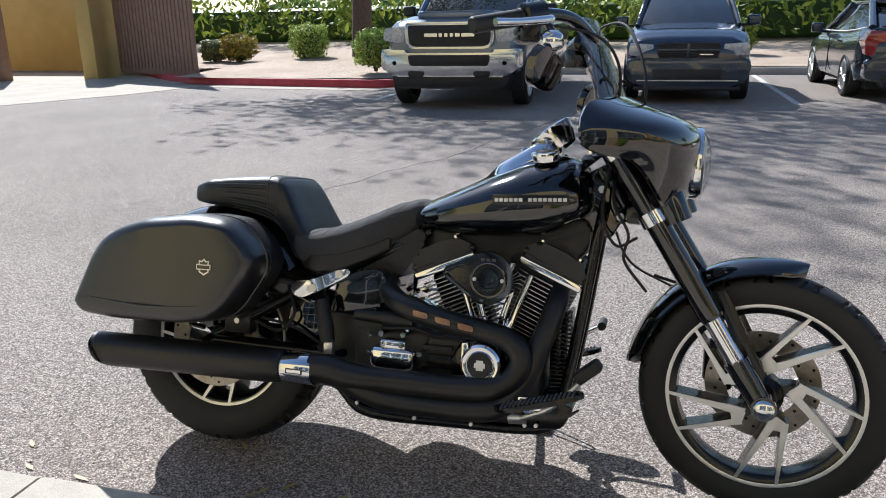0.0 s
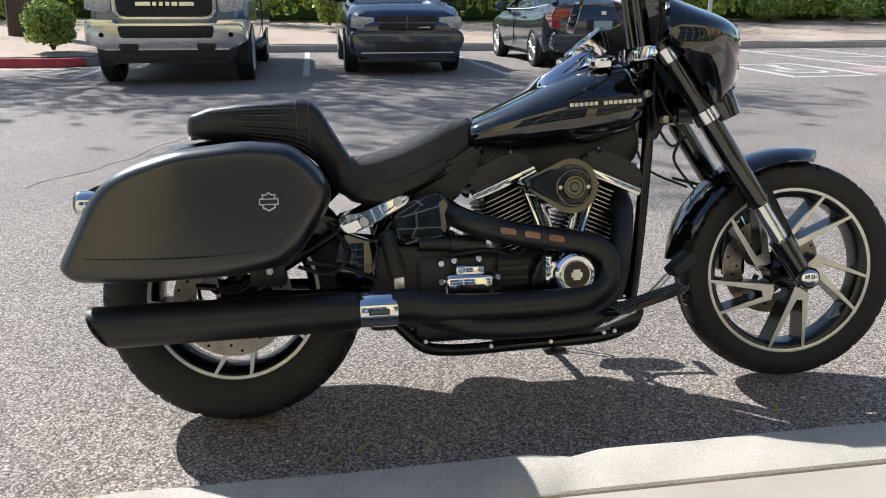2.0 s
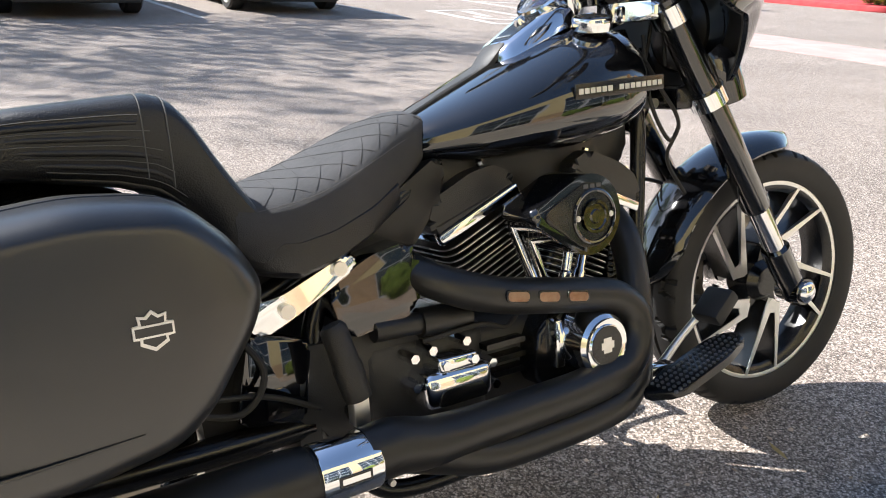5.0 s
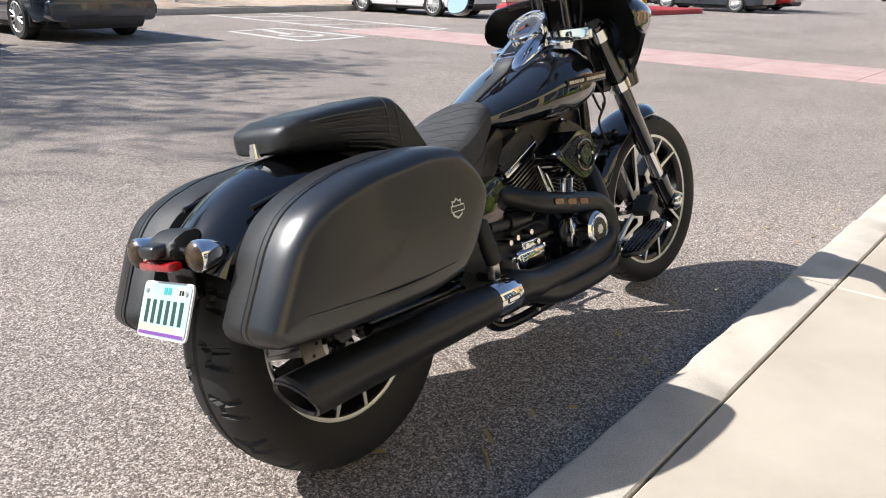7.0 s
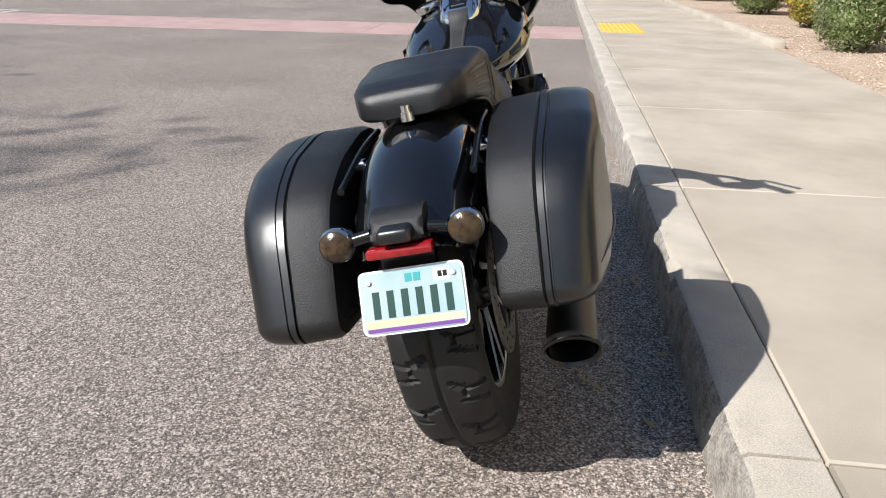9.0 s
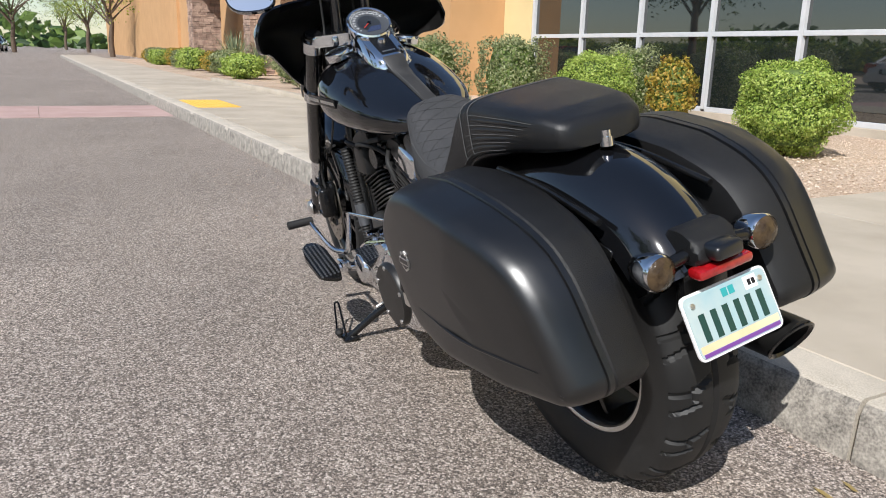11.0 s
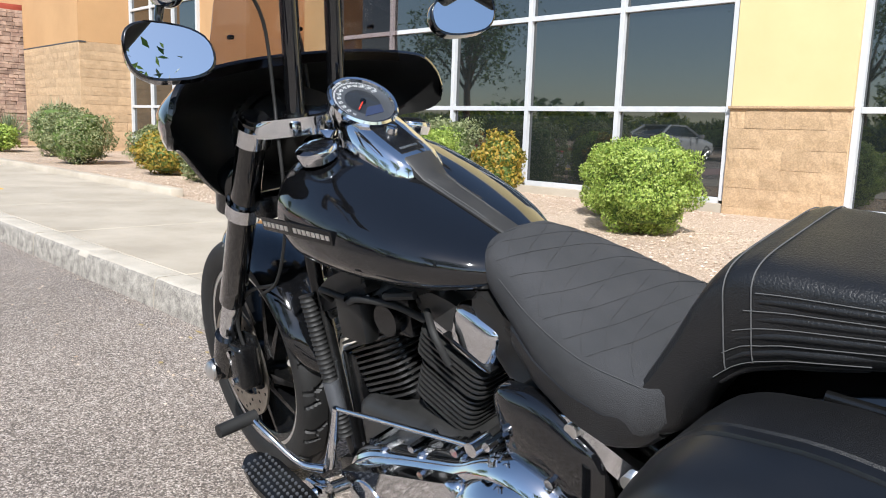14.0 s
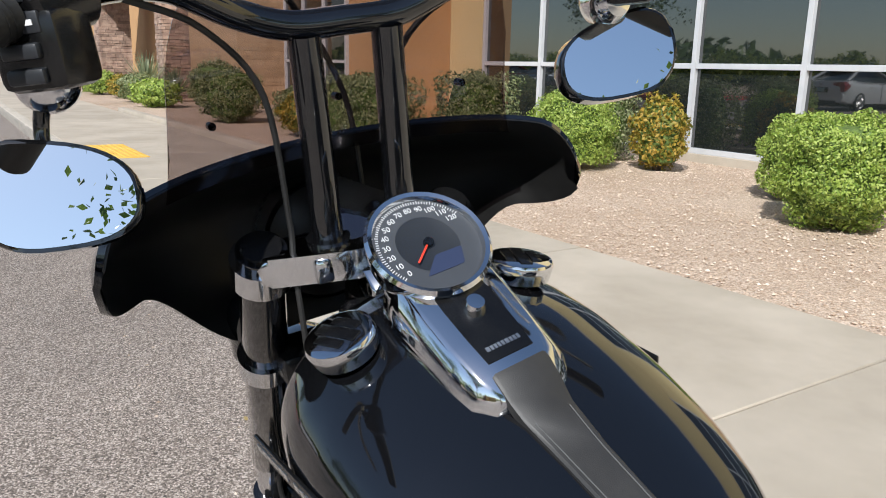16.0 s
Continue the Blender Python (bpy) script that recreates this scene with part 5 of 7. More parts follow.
med = part("timer_medallion", lathe([(0.044, 0.214), (0.043, 0.2265), (0.040, 0.2275), (0.0, 0.2275)], 40, (0.733, 0, 0.320)), "black_metal", prim, "round black medallion with a pale ring and a plain centre")
part("medallion_ring", lathe([(0.039, 0.2272), (0.039, 0.2282), (0.036, 0.2282), (0.036, 0.2272)], 40, (0.733, 0, 0.320)), "steel", med)
for k in range(22):
    if k % 11:
        a = 2 * math.pi * k / 22 + 1.57
        part("medallion_bar", bbox(-0.0025, 0.0025, -0.0006, 0.0006, -0.0032, 0.0032), "steel", med, "", Matrix.Translation((0.733 + 0.031 * math.cos(a), 0.2279, 0.320 + 0.031 * math.sin(a))) @ pose(0, 0, 0, 0, 90 - math.degrees(a), 0), flat=True)
part("medallion_centre", lathe([(0.021, 0.2272), (0.019, 0.2300), (0.0, 0.2310)], 30, (0.733, 0, 0.318)), "steel", med)
part("primary_cap", lathe([(0.050, 0.190), (0.049, 0.220), (0.044, 0.229), (0.036, 0.232), (0.0, 0.233)], 40, (0.888, 0, 0.314)), "chrome", prim)
for bx, bz in ((0.91, 0.414), (0.80, 0.441), (0.69, 0.474), (0.615, 0.512), (0.500, 0.494), (0.445, 0.44)):
    part("bolt", cyl((bx, 0.12, bz - 0.008), (bx, 0.180, bz - 0.008), 0.009, 0.008, 8), "chrome", prim)
# shifter
part("shift_rod", cyl((0.628, 0.188, 0.505), (0.975, 0.198, 0.462), 0.0045, seg=10), "chrome", bike, "chrome shift rod")
part("shift_lever", tube([(0.975, 0.20, 0.466), (0.996, 0.205, 0.40), (1.015, 0.215, 0.335)], [0.006, 0.008, 0.011], 10), "chrome", bike)
part("shift_arm", tube([(1.015, 0.225, 0.335), (1.06, 0.25, 0.345), (1.12, 0.27, 0.395), (1.165, 0.275, 0.42)], [0.009, 0.0075, 0.007, 0.007], 10), "chrome", bike, "chrome shift arm")
part("shift_peg", cyl((1.165, 0.265, 0.42), (1.165, 0.345, 0.425), 0.013), "rubber", bike, "ribbed black rubber peg")


def footboard(s):
    o = rounded([(-0.135, -0.030), (-0.06, -0.048), (0.08, -0.046), (0.135, -0.020), (0.125, 0.022), (0.05, 0.040), (-0.09, 0.036)], 0.02)
    o = [(x * 0.88, z * 0.86 * s) for x, z in o]
    at = pose(1.055, s * 0.300, 0.315, 0, -16, 0)
    b = part("footboard", slab(o, -0.010, 0.004, 0.003, axis="z"), "black_metal", bike, "black footboard with a studded rubber pad", at)
    studs = []
    for i in range(17):
        for j in range(5):
            x, y = -0.084 + i * 0.011, (-0.0275 + j * 0.0129) * s
            studs.append(cyl((x, y, 0.003), (x, y, 0.0068), 0.0038, 0.003, 6))
    part("pad_studs", merge(*studs), "dial_mid", b, "", at)
    part("bracket", merge(cyl((1.02, s * 0.12, 0.26), (1.03, s * 0.27, 0.29), 0.014), bbox(1.00, 1.06, s * 0.235 - 0.014, s * 0.235 + 0.014, 0.275, 0.31, 0.006)), "chrome", b)


footboard(1)
footboard(-1)
part("brake_arm", tube([(1.0, -0.17, 0.235), (1.07, -0.185, 0.27), (1.13, -0.20, 0.33), (1.165, -0.22, 0.375)], [0.011, 0.009, 0.007, 0.007], 10), "steel", bike)
part("brake_pad", bbox(1.135, 1.205, -0.275, -0.215, 0.375, 0.405, 0.008), "rubber", bike, "black rubber brake pedal pad", Matrix.Translation((1.17, -0.245, 0.39)) @ pose(0, 0, 0, 0, -40, 0) @ Matrix.Translation((-1.17, 0.245, -0.39)))
part("brake_cylinder", cyl((0.965, -0.155, 0.232), (1.01, -0.155, 0.236), 0.022), "steel", bike)
# kickstand
KS = Matrix.Translation((0.062, -0.008, 0.003))
ks = part("kickstand", tube([(0.845, 0.115, 0.185), (0.89, 0.20, 0.13), (0.925, 0.285, 0.072)], [0.013, 0.012, 0.011], 12), "black_metal", bike, "black kickstand with a wire loop and ball", KS)
part("kickstand_foot", bbox(0.895, 0.965, 0.270, 0.315, 0.064, 0.074, 0.003), "black_metal", ks, "", KS)
part("kickstand_loop", tube([(0.930, 0.300, 0.076), (0.985, 0.285, 0.105), (1.035, 0.272, 0.140), (1.045, 0.276, 0.146), (1.042, 0.284, 0.140), (1.005, 0.300, 0.108), (0.962, 0.318, 0.078)], 0.0035, 8, 5), "black_metal", ks, "", KS)
part("kickstand_ball", lathe([(0.0, -0.014), (0.010, -0.010), (0.014, 0.0), (0.010, 0.010), (0.0, 0.014)], 18, (0.945, 0.315, 0.088), "z"), "rubber", ks, "", KS)
part("kickstand_spring", merge(*[lathe([(0.0085, -0.002), (0.0105, 0.0), (0.0085, 0.002), (0.0085, -0.002)], 12, (0.855 + 0.030 * t, 0.135 + 0.055 * t, 0.178 - 0.03 * t), "x") for t in np.linspace(0, 1, 10)]), "steel", ks, "", KS)


# fuel tank: a teardrop skin over rounded sections
def tank_ring(x, half, zb, zm, zt):
    out = []
    for k in range(40):
        a = 2 * math.pi * k / 40
        c, s = math.cos(a), math.sin(a)
        y = half * math.copysign(abs(c) ** (0.92 if s > 0 else 0.70), c)
        z = zm + (zt - zm) * abs(s) ** 0.92 if s >= 0 else zm - (zm - zb) * abs(s) ** 0.80
        out.append((x, y, z))
    return out


TANK = [(0.625, 0.020, 0.712, 0.722, 0.735), (0.640, 0.060, 0.703, 0.728, 0.752), (0.68, 0.105, 0.696, 0.738, 0.775), (0.74, 0.145, 0.692, 0.750, 0.803), (0.80, 0.170, 0.690, 0.762, 0.830), (0.88, 0.188, 0.691, 0.776, 0.868), (0.96, 0.196, 0.695, 0.788, 0.903), (1.03, 0.194, 0.704, 0.796, 0.922), (1.08, 0.180, 0.720, 0.802, 0.922), (1.115, 0.155, 0.742, 0.806, 0.908), (1.138, 0.115, 0.765, 0.808, 0.880), (1.147, 0.050, 0.785, 0.810, 0.840)]
dense = []
keys = np.array(TANK)
for x in np.concatenate([np.linspace(0.625, 0.66, 6), np.linspace(0.68, 1.08, 22), np.linspace(1.09, 1.147, 10)]):
    dense.append(tank_ring(x, *[np.interp(x, keys[:, 0], keys[:, i]) for i in range(1, 5)]))
tank = part("fuel_tank", rings(dense), "gloss_black", bike, "gloss black teardrop fuel tank")
sub = tank.modifiers.new("smooth", "SUBSURF")
sub.levels = sub.render_levels = 1
for s in (-1, 1):
    at = Matrix.Translation((0.998, s * 0.1935, 0.800)) @ (pose(0, 0, 0, 90, 0, 0) if s < 0 else pose(0, 0, 0, 90, 0, 180)) @ pose(0, 0, 0, 5, -3 if s < 0 else 3, 2.5 if s < 0 else -2.5)
    em = part("tank_emblem", bbox(-0.098, 0.098, -0.013, 0.013, 0.0, 0.0045, 0.0015), "black_metal", tank, "black tank badge with plain silver bars", at)
    for k in range(15):
        if k != 6:
            part("emblem_bar", bbox(-0.092 + 0.0125 * k, -0.0825 + 0.0125 * k, -0.0045, 0.0045, 0.0, 0.0012), "steel", em, "", at @ Matrix.Translation((0, 0, 0.0042)), flat=True)
    cap = part("tank_cap", lathe([(0.034, -0.014), (0.0365, -0.002), (0.0375, 0.004), (0.0355, 0.0085), (0.032, 0.0098), (0.0, 0.0106)], 44, axis="z"), "chrome", tank, "chrome round tank cap", aim((1.018, s * 0.112, 0.917), (-0.10, s * 0.24, 1)))
    cm = aim((1.018, s * 0.112, 0.917), (-0.10, s * 0.24, 1))
    part("cap_emblem", merge(bbox(-0.026, 0.026, -0.007, 0.007, 0.010, 0.0118, 0.001), bbox(-0.017, 0.017, 0.009, 0.020, 0.010, 0.0116, 0.001), bbox(-0.017, 0.017, -0.020, -0.009, 0.010, 0.0116, 0.001)), "black_metal", cap, "", cm)

# console, speedometer and strap
CON = [(0.862, 0.012, 0.850, 0.866), (0.868, 0.034, 0.852, 0.876), (0.885, 0.046, 0.862, 0.893), (0.92, 0.050, 0.880, 0.9137), (0.955, 0.052, 0.895, 0.9343), (0.99, 0.053, 0.91, 0.955), (1.02, 0.050, 0.915, 0.966), (1.05, 0.030, 0.915, 0.960)]
rows = []
for x, h, zb, zt in CON:
    rows.append([(x, -h * 1.25, zb), (x, -h * 1.18, zb + (zt - zb) * 0.45), (x, -h * 0.98, zt - 0.004), (x, -h * 0.88, zt), (x, h * 0.88, zt), (x, h * 0.98, zt - 0.004), (x, h * 1.18, zb + (zt - zb) * 0.45), (x, h * 1.25, zb)])
con = part("console", rings(rows), "chrome", bike, "chrome tank console")
inset = []
for x, h, z in ((0.893, 0.026, 0.8975), (0.92, 0.028, 0.9137), (0.955, 0.029, 0.9343), (0.972, 0.028, 0.9443)):
    inset.append([(x, -h, z - 0.004), (x, -h, z + 0.0012), (x, h, z + 0.0012), (x, h, z - 0.004)])
part("console_panel", rings(inset), "black_metal", con, "black console panel")
part("console_script", bars((0.004, 0.003, 0.003, 0.003, 0.003, 0.004, 0.003, 0.003, 0.003), 0.005, 0.0012, aim((0.904, 0, 0.9058), (-0.508, 0, 0.861)) @ pose(0, 0, 0, 0, 0, 0), 0.0006), "steel", con)
part("ignition_knob", lathe([(0.0, 0.012), (0.009, 0.011), (0.012, 0.004), (0.013, -0.004)], 24, axis="z"), "chrome", con, "", aim((0.945, 0, 0.9295), (-0.508, 0, 0.861)))
SP = aim((1.014, 0, 0.980), (-0.62, 0, 0.785))
SPF = SP @ pose(0, 0, 0, 0, 0, 0)
spd = part("speedometer", lathe([(0.046, -0.050), (0.060, -0.020), (0.0655, 0.0), (0.0665, 0.006), (0.063, 0.010), (0.0585, 0.0085), (0.0565, 0.004)], 56, axis="z"), "chrome", bike, "round chrome-rimmed speedometer with red needle", SP)
part("dial_outer", lathe([(0.0568, 0.0035), (0.034, 0.0032), (0.034, 0.0025)], 48, axis="z"), "dial_mid", spd, "", SP)
part("dial_inner", lathe([(0.0345, 0.0030), (0.0335, 0.0026), (0.0, 0.0026)], 40, axis="z"), "dial", spd, "", SP)
UPX = SP.to_3x3().inverted() @ Vector((0.785, 0, 0.62))
base_turn = math.degrees(math.atan2(UPX.y, UPX.x)) - 90
for k in range(13):
    a = radians(214 - k * 15.7 + base_turn)
    at = SP @ Matrix.Translation((0.0445 * math.cos(a), 0.0445 * math.sin(a), 0.0036)) @ pose(0, 0, 0, 0, 0, base_turn)
    words(str(k * 10), 0.0088, at, "white", spd, "dial_number", 0.0002)
ticks = []
for k in range(61):
    a = radians(214 - k * 3.14 + base_turn)
    tk = bbox(0.0515, 0.0545 if k % 5 else 0.0555, -0.0004, 0.0004, 0.0034, 0.0040)
    tk.transform(pose(0, 0, 0, 0, 0, math.degrees(a)))
    ticks.append(tk)
part("dial_ticks", merge(*ticks), "white", spd, "", SP)
ndl = bbox(-0.006, 0.030, -0.0011, 0.0011, 0.0055, 0.0068, 0.0004)
ndl.transform(pose(0, 0, 0, 0, 0, 219 + base_turn))
part("needle", ndl, "red_needle", spd, "", SP)
part("needle_hub", lathe([(0.006, 0.004), (0.005, 0.0078), (0.0, 0.008)], 18, axis="z"), "black_metal", spd, "", SP)
lcd = slab(rounded([(-0.022, -0.036), (0.022, -0.036), (0.030, -0.016), (-0.002, -0.016)], 0.003), 0.0034, 0.0042, axis="z")
lcd.transform(pose(0, 0, 0, 0, 0, base_turn))
part("display", lcd, "lcd", spd, "", SP)
part("dial_glass", lathe([(0.0575, 0.0080), (0.03, 0.0098), (0.0, 0.0102)], 40, axis="z"), "clear_lens", spd, "", SP).visible_shadow = False
rows = []
for x, h, z in ((0.645, 0.019, 0.752), (0.68, 0.0195, 0.7755), (0.74, 0.021, 0.8035), (0.80, 0.023, 0.8305), (0.846, 0.027, 0.8535), (0.862, 0.030, 0.8700), (0.876, 0.031, 0.8850), (0.882, 0.031, 0.8890)):
    rows.append([(x, -h, z - 0.010), (x, -h, z + 0.002), (x, -h * 0.9, z + 0.0045), (x, h * 0.9, z + 0.0045), (x, h, z + 0.002), (x, h, z - 0.010)])
strap = part("tank_strap", rings(rows), "leather", bike, "grey-black leather tank strap")
for s in (-1, 1):
    part("strap_seam", tube([(0.66, s * 0.0145, 0.7675), (0.74, s * 0.0155, 0.8082), (0.80, s * 0.017, 0.8352), (0.842, s * 0.020, 0.856)], 0.0007, 6), "thread", strap)

# seat
def seat_rows(spec):
    out = []
    for x, h, zb, zt, edge in spec:
        ring = []
        for k in range(24):
            a = 2 * math.pi * k / 24
            c, s = math.cos(a), math.sin(a)
            y = h * math.copysign(abs(c) ** edge, c)
            z = (zb + zt) / 2 + (zt - zb) / 2 * math.copysign(abs(s) ** edge, s)
            ring.append((x, y, z))
        out.append(ring)
    return out


SEAT = [(0.705, 0.020, 0.735, 0.765, 0.8), (0.70, 0.062, 0.715, 0.778, 0.8), (0.66, 0.090, 0.680, 0.788, 0.75), (0.60, 0.115, 0.640, 0.772, 0.7), (0.54, 0.142, 0.605, 0.742, 0.62), (0.47, 0.158, 0.575, 0.712, 0.58), (0.41, 0.165, 0.562, 0.694, 0.55), (0.36, 0.163, 0.575, 0.688, 0.55), (0.33, 0.152, 0.60, 0.70, 0.55)]
k = np.array(SEAT)[::-1]
xs = np.concatenate([np.linspace(0.33, 0.66, 22), np.linspace(0.67, 0.705, 6)])
seat = part("rider_seat", rings(seat_rows([(x, *[np.interp(x, k[:, 0], k[:, i]) for i in range(1, 5)]) for x in xs])), "fabric", bike, "dark grey quilted rider seat")
PADK = [(-0.038, 0.066, 0.750, 0.784, 0.45), (-0.028, 0.092, 0.746, 0.802, 0.42), (0.02, 0.112, 0.740, 0.818, 0.40), (0.10, 0.124, 0.733, 0.827, 0.38), (0.20, 0.132, 0.715, 0.834, 0.36), (0.245, 0.136, 0.70, 0.836, 0.36), (0.27, 0.138, 0.68, 0.829, 0.36), (0.295, 0.142, 0.65, 0.800, 0.38), (0.32, 0.148, 0.60, 0.755, 0.40), (0.345, 0.154, 0.585, 0.712, 0.44), (0.365, 0.156, 0.585, 0.680, 0.46)]
k = np.array(PADK)
xs = np.concatenate([np.linspace(-0.038, 0.0, 6), np.linspace(0.02, 0.365, 24)])
pill = part("passenger_seat", rings(seat_rows([(x, *[np.interp(x, k[:, 0], k[:, i]) for i in range(1, 5)]) for x in xs])), "vinyl", bike, "black vinyl passenger seat with sewn ribs")


def on_seat(spec, x, u):
    """A point on the seat skin at x; u runs over the top from one side to the other."""
    q = np.array(sorted(spec))
    h, zb, zt, e = [np.interp(x, q[:, 0], q[:, i]) for i in range(1, 5)]
    a = math.pi * (0.5 - u * 0.5)
    c, s = math.cos(a), math.sin(a)
    return (x, h * math.copysign(abs(c) ** e, c) * 1.004, (zb + zt) / 2 + (zt - zb) / 2 * math.copysign(abs(s) ** e, s) + 0.0006)


def on_side(spec, x, f, sgn, out=0.0006):
    """A point on the seat's flank, a fraction f of its height below the top."""
    q = np.array(sorted(spec))
    h, zb, zt, e = [float(np.interp(x, q[:, 0], q[:, i])) for i in range(1, 5)]
    v = 1 - 2 * f
    sn = math.copysign(abs(v) ** (1 / e), v)
    return (x, sgn * (h * math.sqrt(max(0.0, 1 - sn * sn)) ** e + out), (zb + zt) / 2 + (zt - zb) / 2 * v)


def seam(spec, pts, r=0.0009, parent=None):
    part("seam", tube([on_seat(spec, x, u) for x, u in pts], r, 6, 3), "thread", parent)


k = np.array(SEAT)[::-1]
skirt = []
for x in np.linspace(0.345, 0.60, 16):
    h, zb, zt, e = [np.interp(x, k[:, 0], k[:, i]) for i in range(1, 5)]
    skirt.append((x, h * (1.014 - 0.10 * max(0.0, (0.385 - x) / 0.04)), zb - 0.003, zb + (zt - zb) * (0.60 - 0.25 * (x - 0.345) / 0.255), 0.42))
part("seat_skirt", rings(seat_rows(skirt)), "vinyl", seat, "smooth black vinyl seat side")
for d in range(9):
    for sgn in (-1, 1):
        pts = [(0.33 + 0.040 * d + 0.014 * t, sgn * (-0.64 + 0.16 * t)) for t in range(9)]
        pts = [(x, u) for x, u in pts if 0.35 < x < 0.685]
        if len(pts) > 2:
            part("quilt_seam", tube([Vector(on_seat(SEAT, x, u)) - Vector((0, 0, 0.0003)) for x, u in pts], 0.00045, 6, 2), "fabric", seat)
for sgn in (-1, 1):
    seam(SEAT, [(0.36, sgn * 0.72), (0.45, sgn * 0.72), (0.54, sgn * 0.75), (0.62, sgn * 0.82), (0.68, sgn * 0.9)], 0.0004, parent=seat)
    for j in range(5):
        part("seam", tube([on_side(PADK, x, 0.22 + 0.155 * j, sgn) for x in np.linspace(0.03 + 0.022 * j, 0.228 + 0.012 * j, 9)], 0.0006, 6, 2), "thread", pill)
        part("pleat", tube([on_side(PADK, x, 0.30 + 0.155 * j, sgn, -0.0042) for x in np.linspace(0.035 + 0.022 * j, 0.226 + 0.012 * j, 9)], [0.0034, 0.0054, 0.0056, 0.0056, 0.0040], 10, 2), "vinyl", pill)
for xx in (0.232, 0.262):
    seam(PADK, [(xx, u) for u in np.linspace(-1.25, 1.25, 22)], parent=pill)
part("seat_bolt", merge(cyl((-0.038, 0, 0.742), (-0.038, 0, 0.760), 0.014, seg=14), cyl((-0.038, 0, 0.760), (-0.038, 0, 0.772), 0.011, seg=14)), "chrome", bike, "knurled chrome seat bolt")

# front end
def fpt(t, y):
    """A point on the fork line, t metres below its top."""
    return Vector((1.193, y, 0.965)) + RAKE * t


for s in (-1, 1):
    y = s * 0.122
    ft = part("fork_tube", tube([fpt(0.0, y), fpt(0.50, y), fpt(0.51, y)], [0.030, 0.030, 0.026], 24, smooth=False), "gloss_black", bike, "black upper fork tube", STEER)
    part("fork_cap", cyl(fpt(-0.006, y), fpt(0.002, y), 0.024), "black_metal", ft, "", STEER)
    part("fork_slider", cyl(fpt(0.49, y), fpt(0.64, y), 0.0225), "chrome", ft, "bright chrome fork slider", STEER)
    part("fork_lower", merge(cyl(fpt(0.625, y), fpt(0.765, y), 0.031, 0.027, 24), cyl(AX_F + Vector((0, y - s * 0.03, 0)), AX_F + Vector((0, y + s * 0.03, 0)), 0.030)), "gloss_black", ft, "black fork lower", STEER)
    part("axle_cap", lathe([(0.0, s * 0.166), (0.016, s * 0.165), (0.024, s * 0.158), (0.025, s * 0.148)], 24, AX_F), "chrome" if s < 0 else "steel", ft, "chrome axle cap", STEER)
    part("fork_bracket", slab(rounded([(1.465, 0.60), (1.495, 0.605), (1.60, 0.40), (1.585, 0.37), (1.545, 0.42)], 0.012), s * 0.084, s * 0.098, 0.003), "black_metal", ft, "", STEER)
    for t, w in ((0.012, 0.019), (0.205, 0.017)):
        part("fork_clamp", cyl(fpt(t, y), fpt(t + 2 * w, y), 0.0375, seg=28), "chrome", ft, "polished fork clamp", STEER)
    part("clamp_ear", bbox(1.130, 1.190, y - s * 0.055 - 0.012, y - s * 0.055 + 0.012, 0.925, 0.955, 0.005), "chrome", ft, "", STEER)
tri = part("triple_clamp", slab(rounded([(-0.115, 0.03), (-0.06, -0.025), (-0.03, -0.055), (0.03, -0.055), (0.06, -0.025), (0.115, 0.03), (0.05, 0.028), (-0.05, 0.028)], 0.012), -0.012, 0.020, 0.004, axis="z"), "chrome", bike, "polished upper triple clamp", STEER @ aim(fpt(0.010, 0) + Vector((-0.005, 0, 0)), -RAKE) @ pose(0, 0, 0, 0, 0, 90))
part("clamp_bridge", slab(rounded([(1.238, 0.128), (1.170, 0.140), (1.140, 0.080), (1.118, 0.034), (1.118, -0.034), (1.140, -0.080), (1.170, -0.140), (1.238, -0.128), (1.226, 0.0)], 0.018), 0.926, 0.960, 0.010, axis="z", seg=4), "chrome", tri, "polished clamp bridge between the forks", STEER)
part("stem_nut", cyl(fpt(0.01, 0) + Vector((-0.055, 0, -0.03)), fpt(-0.022, 0) + Vector((-0.055, 0, -0.03)), 0.021, 0.018, 24), "chrome", tri, "", STEER)
part("lower_triple", bbox(1.24, 1.33, -0.115, 0.115, 0.755, 0.80, 0.012), "black_metal", bike, "", STEER)
part("steering_head", cyl((1.165, 0, 0.90), (1.235, 0, 0.755), 0.036), "black_metal", bike)
part("neck_cover", slab(rounded([(1.10, 0.74), (1.19, 0.70), (1.235, 0.78), (1.16, 0.90), (1.12, 0.86)], 0.02), -0.05, 0.05, 0.008), "gloss_black", bike)
for s in (-1, 1):
    for bx, bz in ((1.165, 0.835), (1.215, 0.765)):
        part("bolt", cyl((bx, s * 0.05, bz), (bx, s * 0.072, bz), 0.010, seg=12), "steel", bike)

# handlebar on risers
RB = [Vector((1.172, 0.047 * s, 0.958)) for s in (-1, 1)]
for s in (-1, 1):
    part("riser", merge(cyl((1.172, s * 0.047, 0.955), (1.135, s * 0.047, 1.195), 0.0185, 0.0175), cyl((1.174, s * 0.047, 0.948), (1.171, s * 0.047, 0.968), 0.026)), "gloss_black", bike, "tall gloss black handlebar riser", STEER)
BARP = [(0.930, 0.402, 1.216), (0.988, 0.325, 1.240), (1.05, 0.245, 1.258), (1.095, 0.180, 1.256), (1.128, 0.115, 1.225), (1.134, 0.062, 1.207), (1.134, 0.0, 1.205)]
full = BARP + [(x, -y, z) for x, y, z in BARP[-2::-1]]
hb = part("handlebar", tube(full, 0.0155, 18, 7), "gloss_black", bike, "gloss black handlebar", STEER)
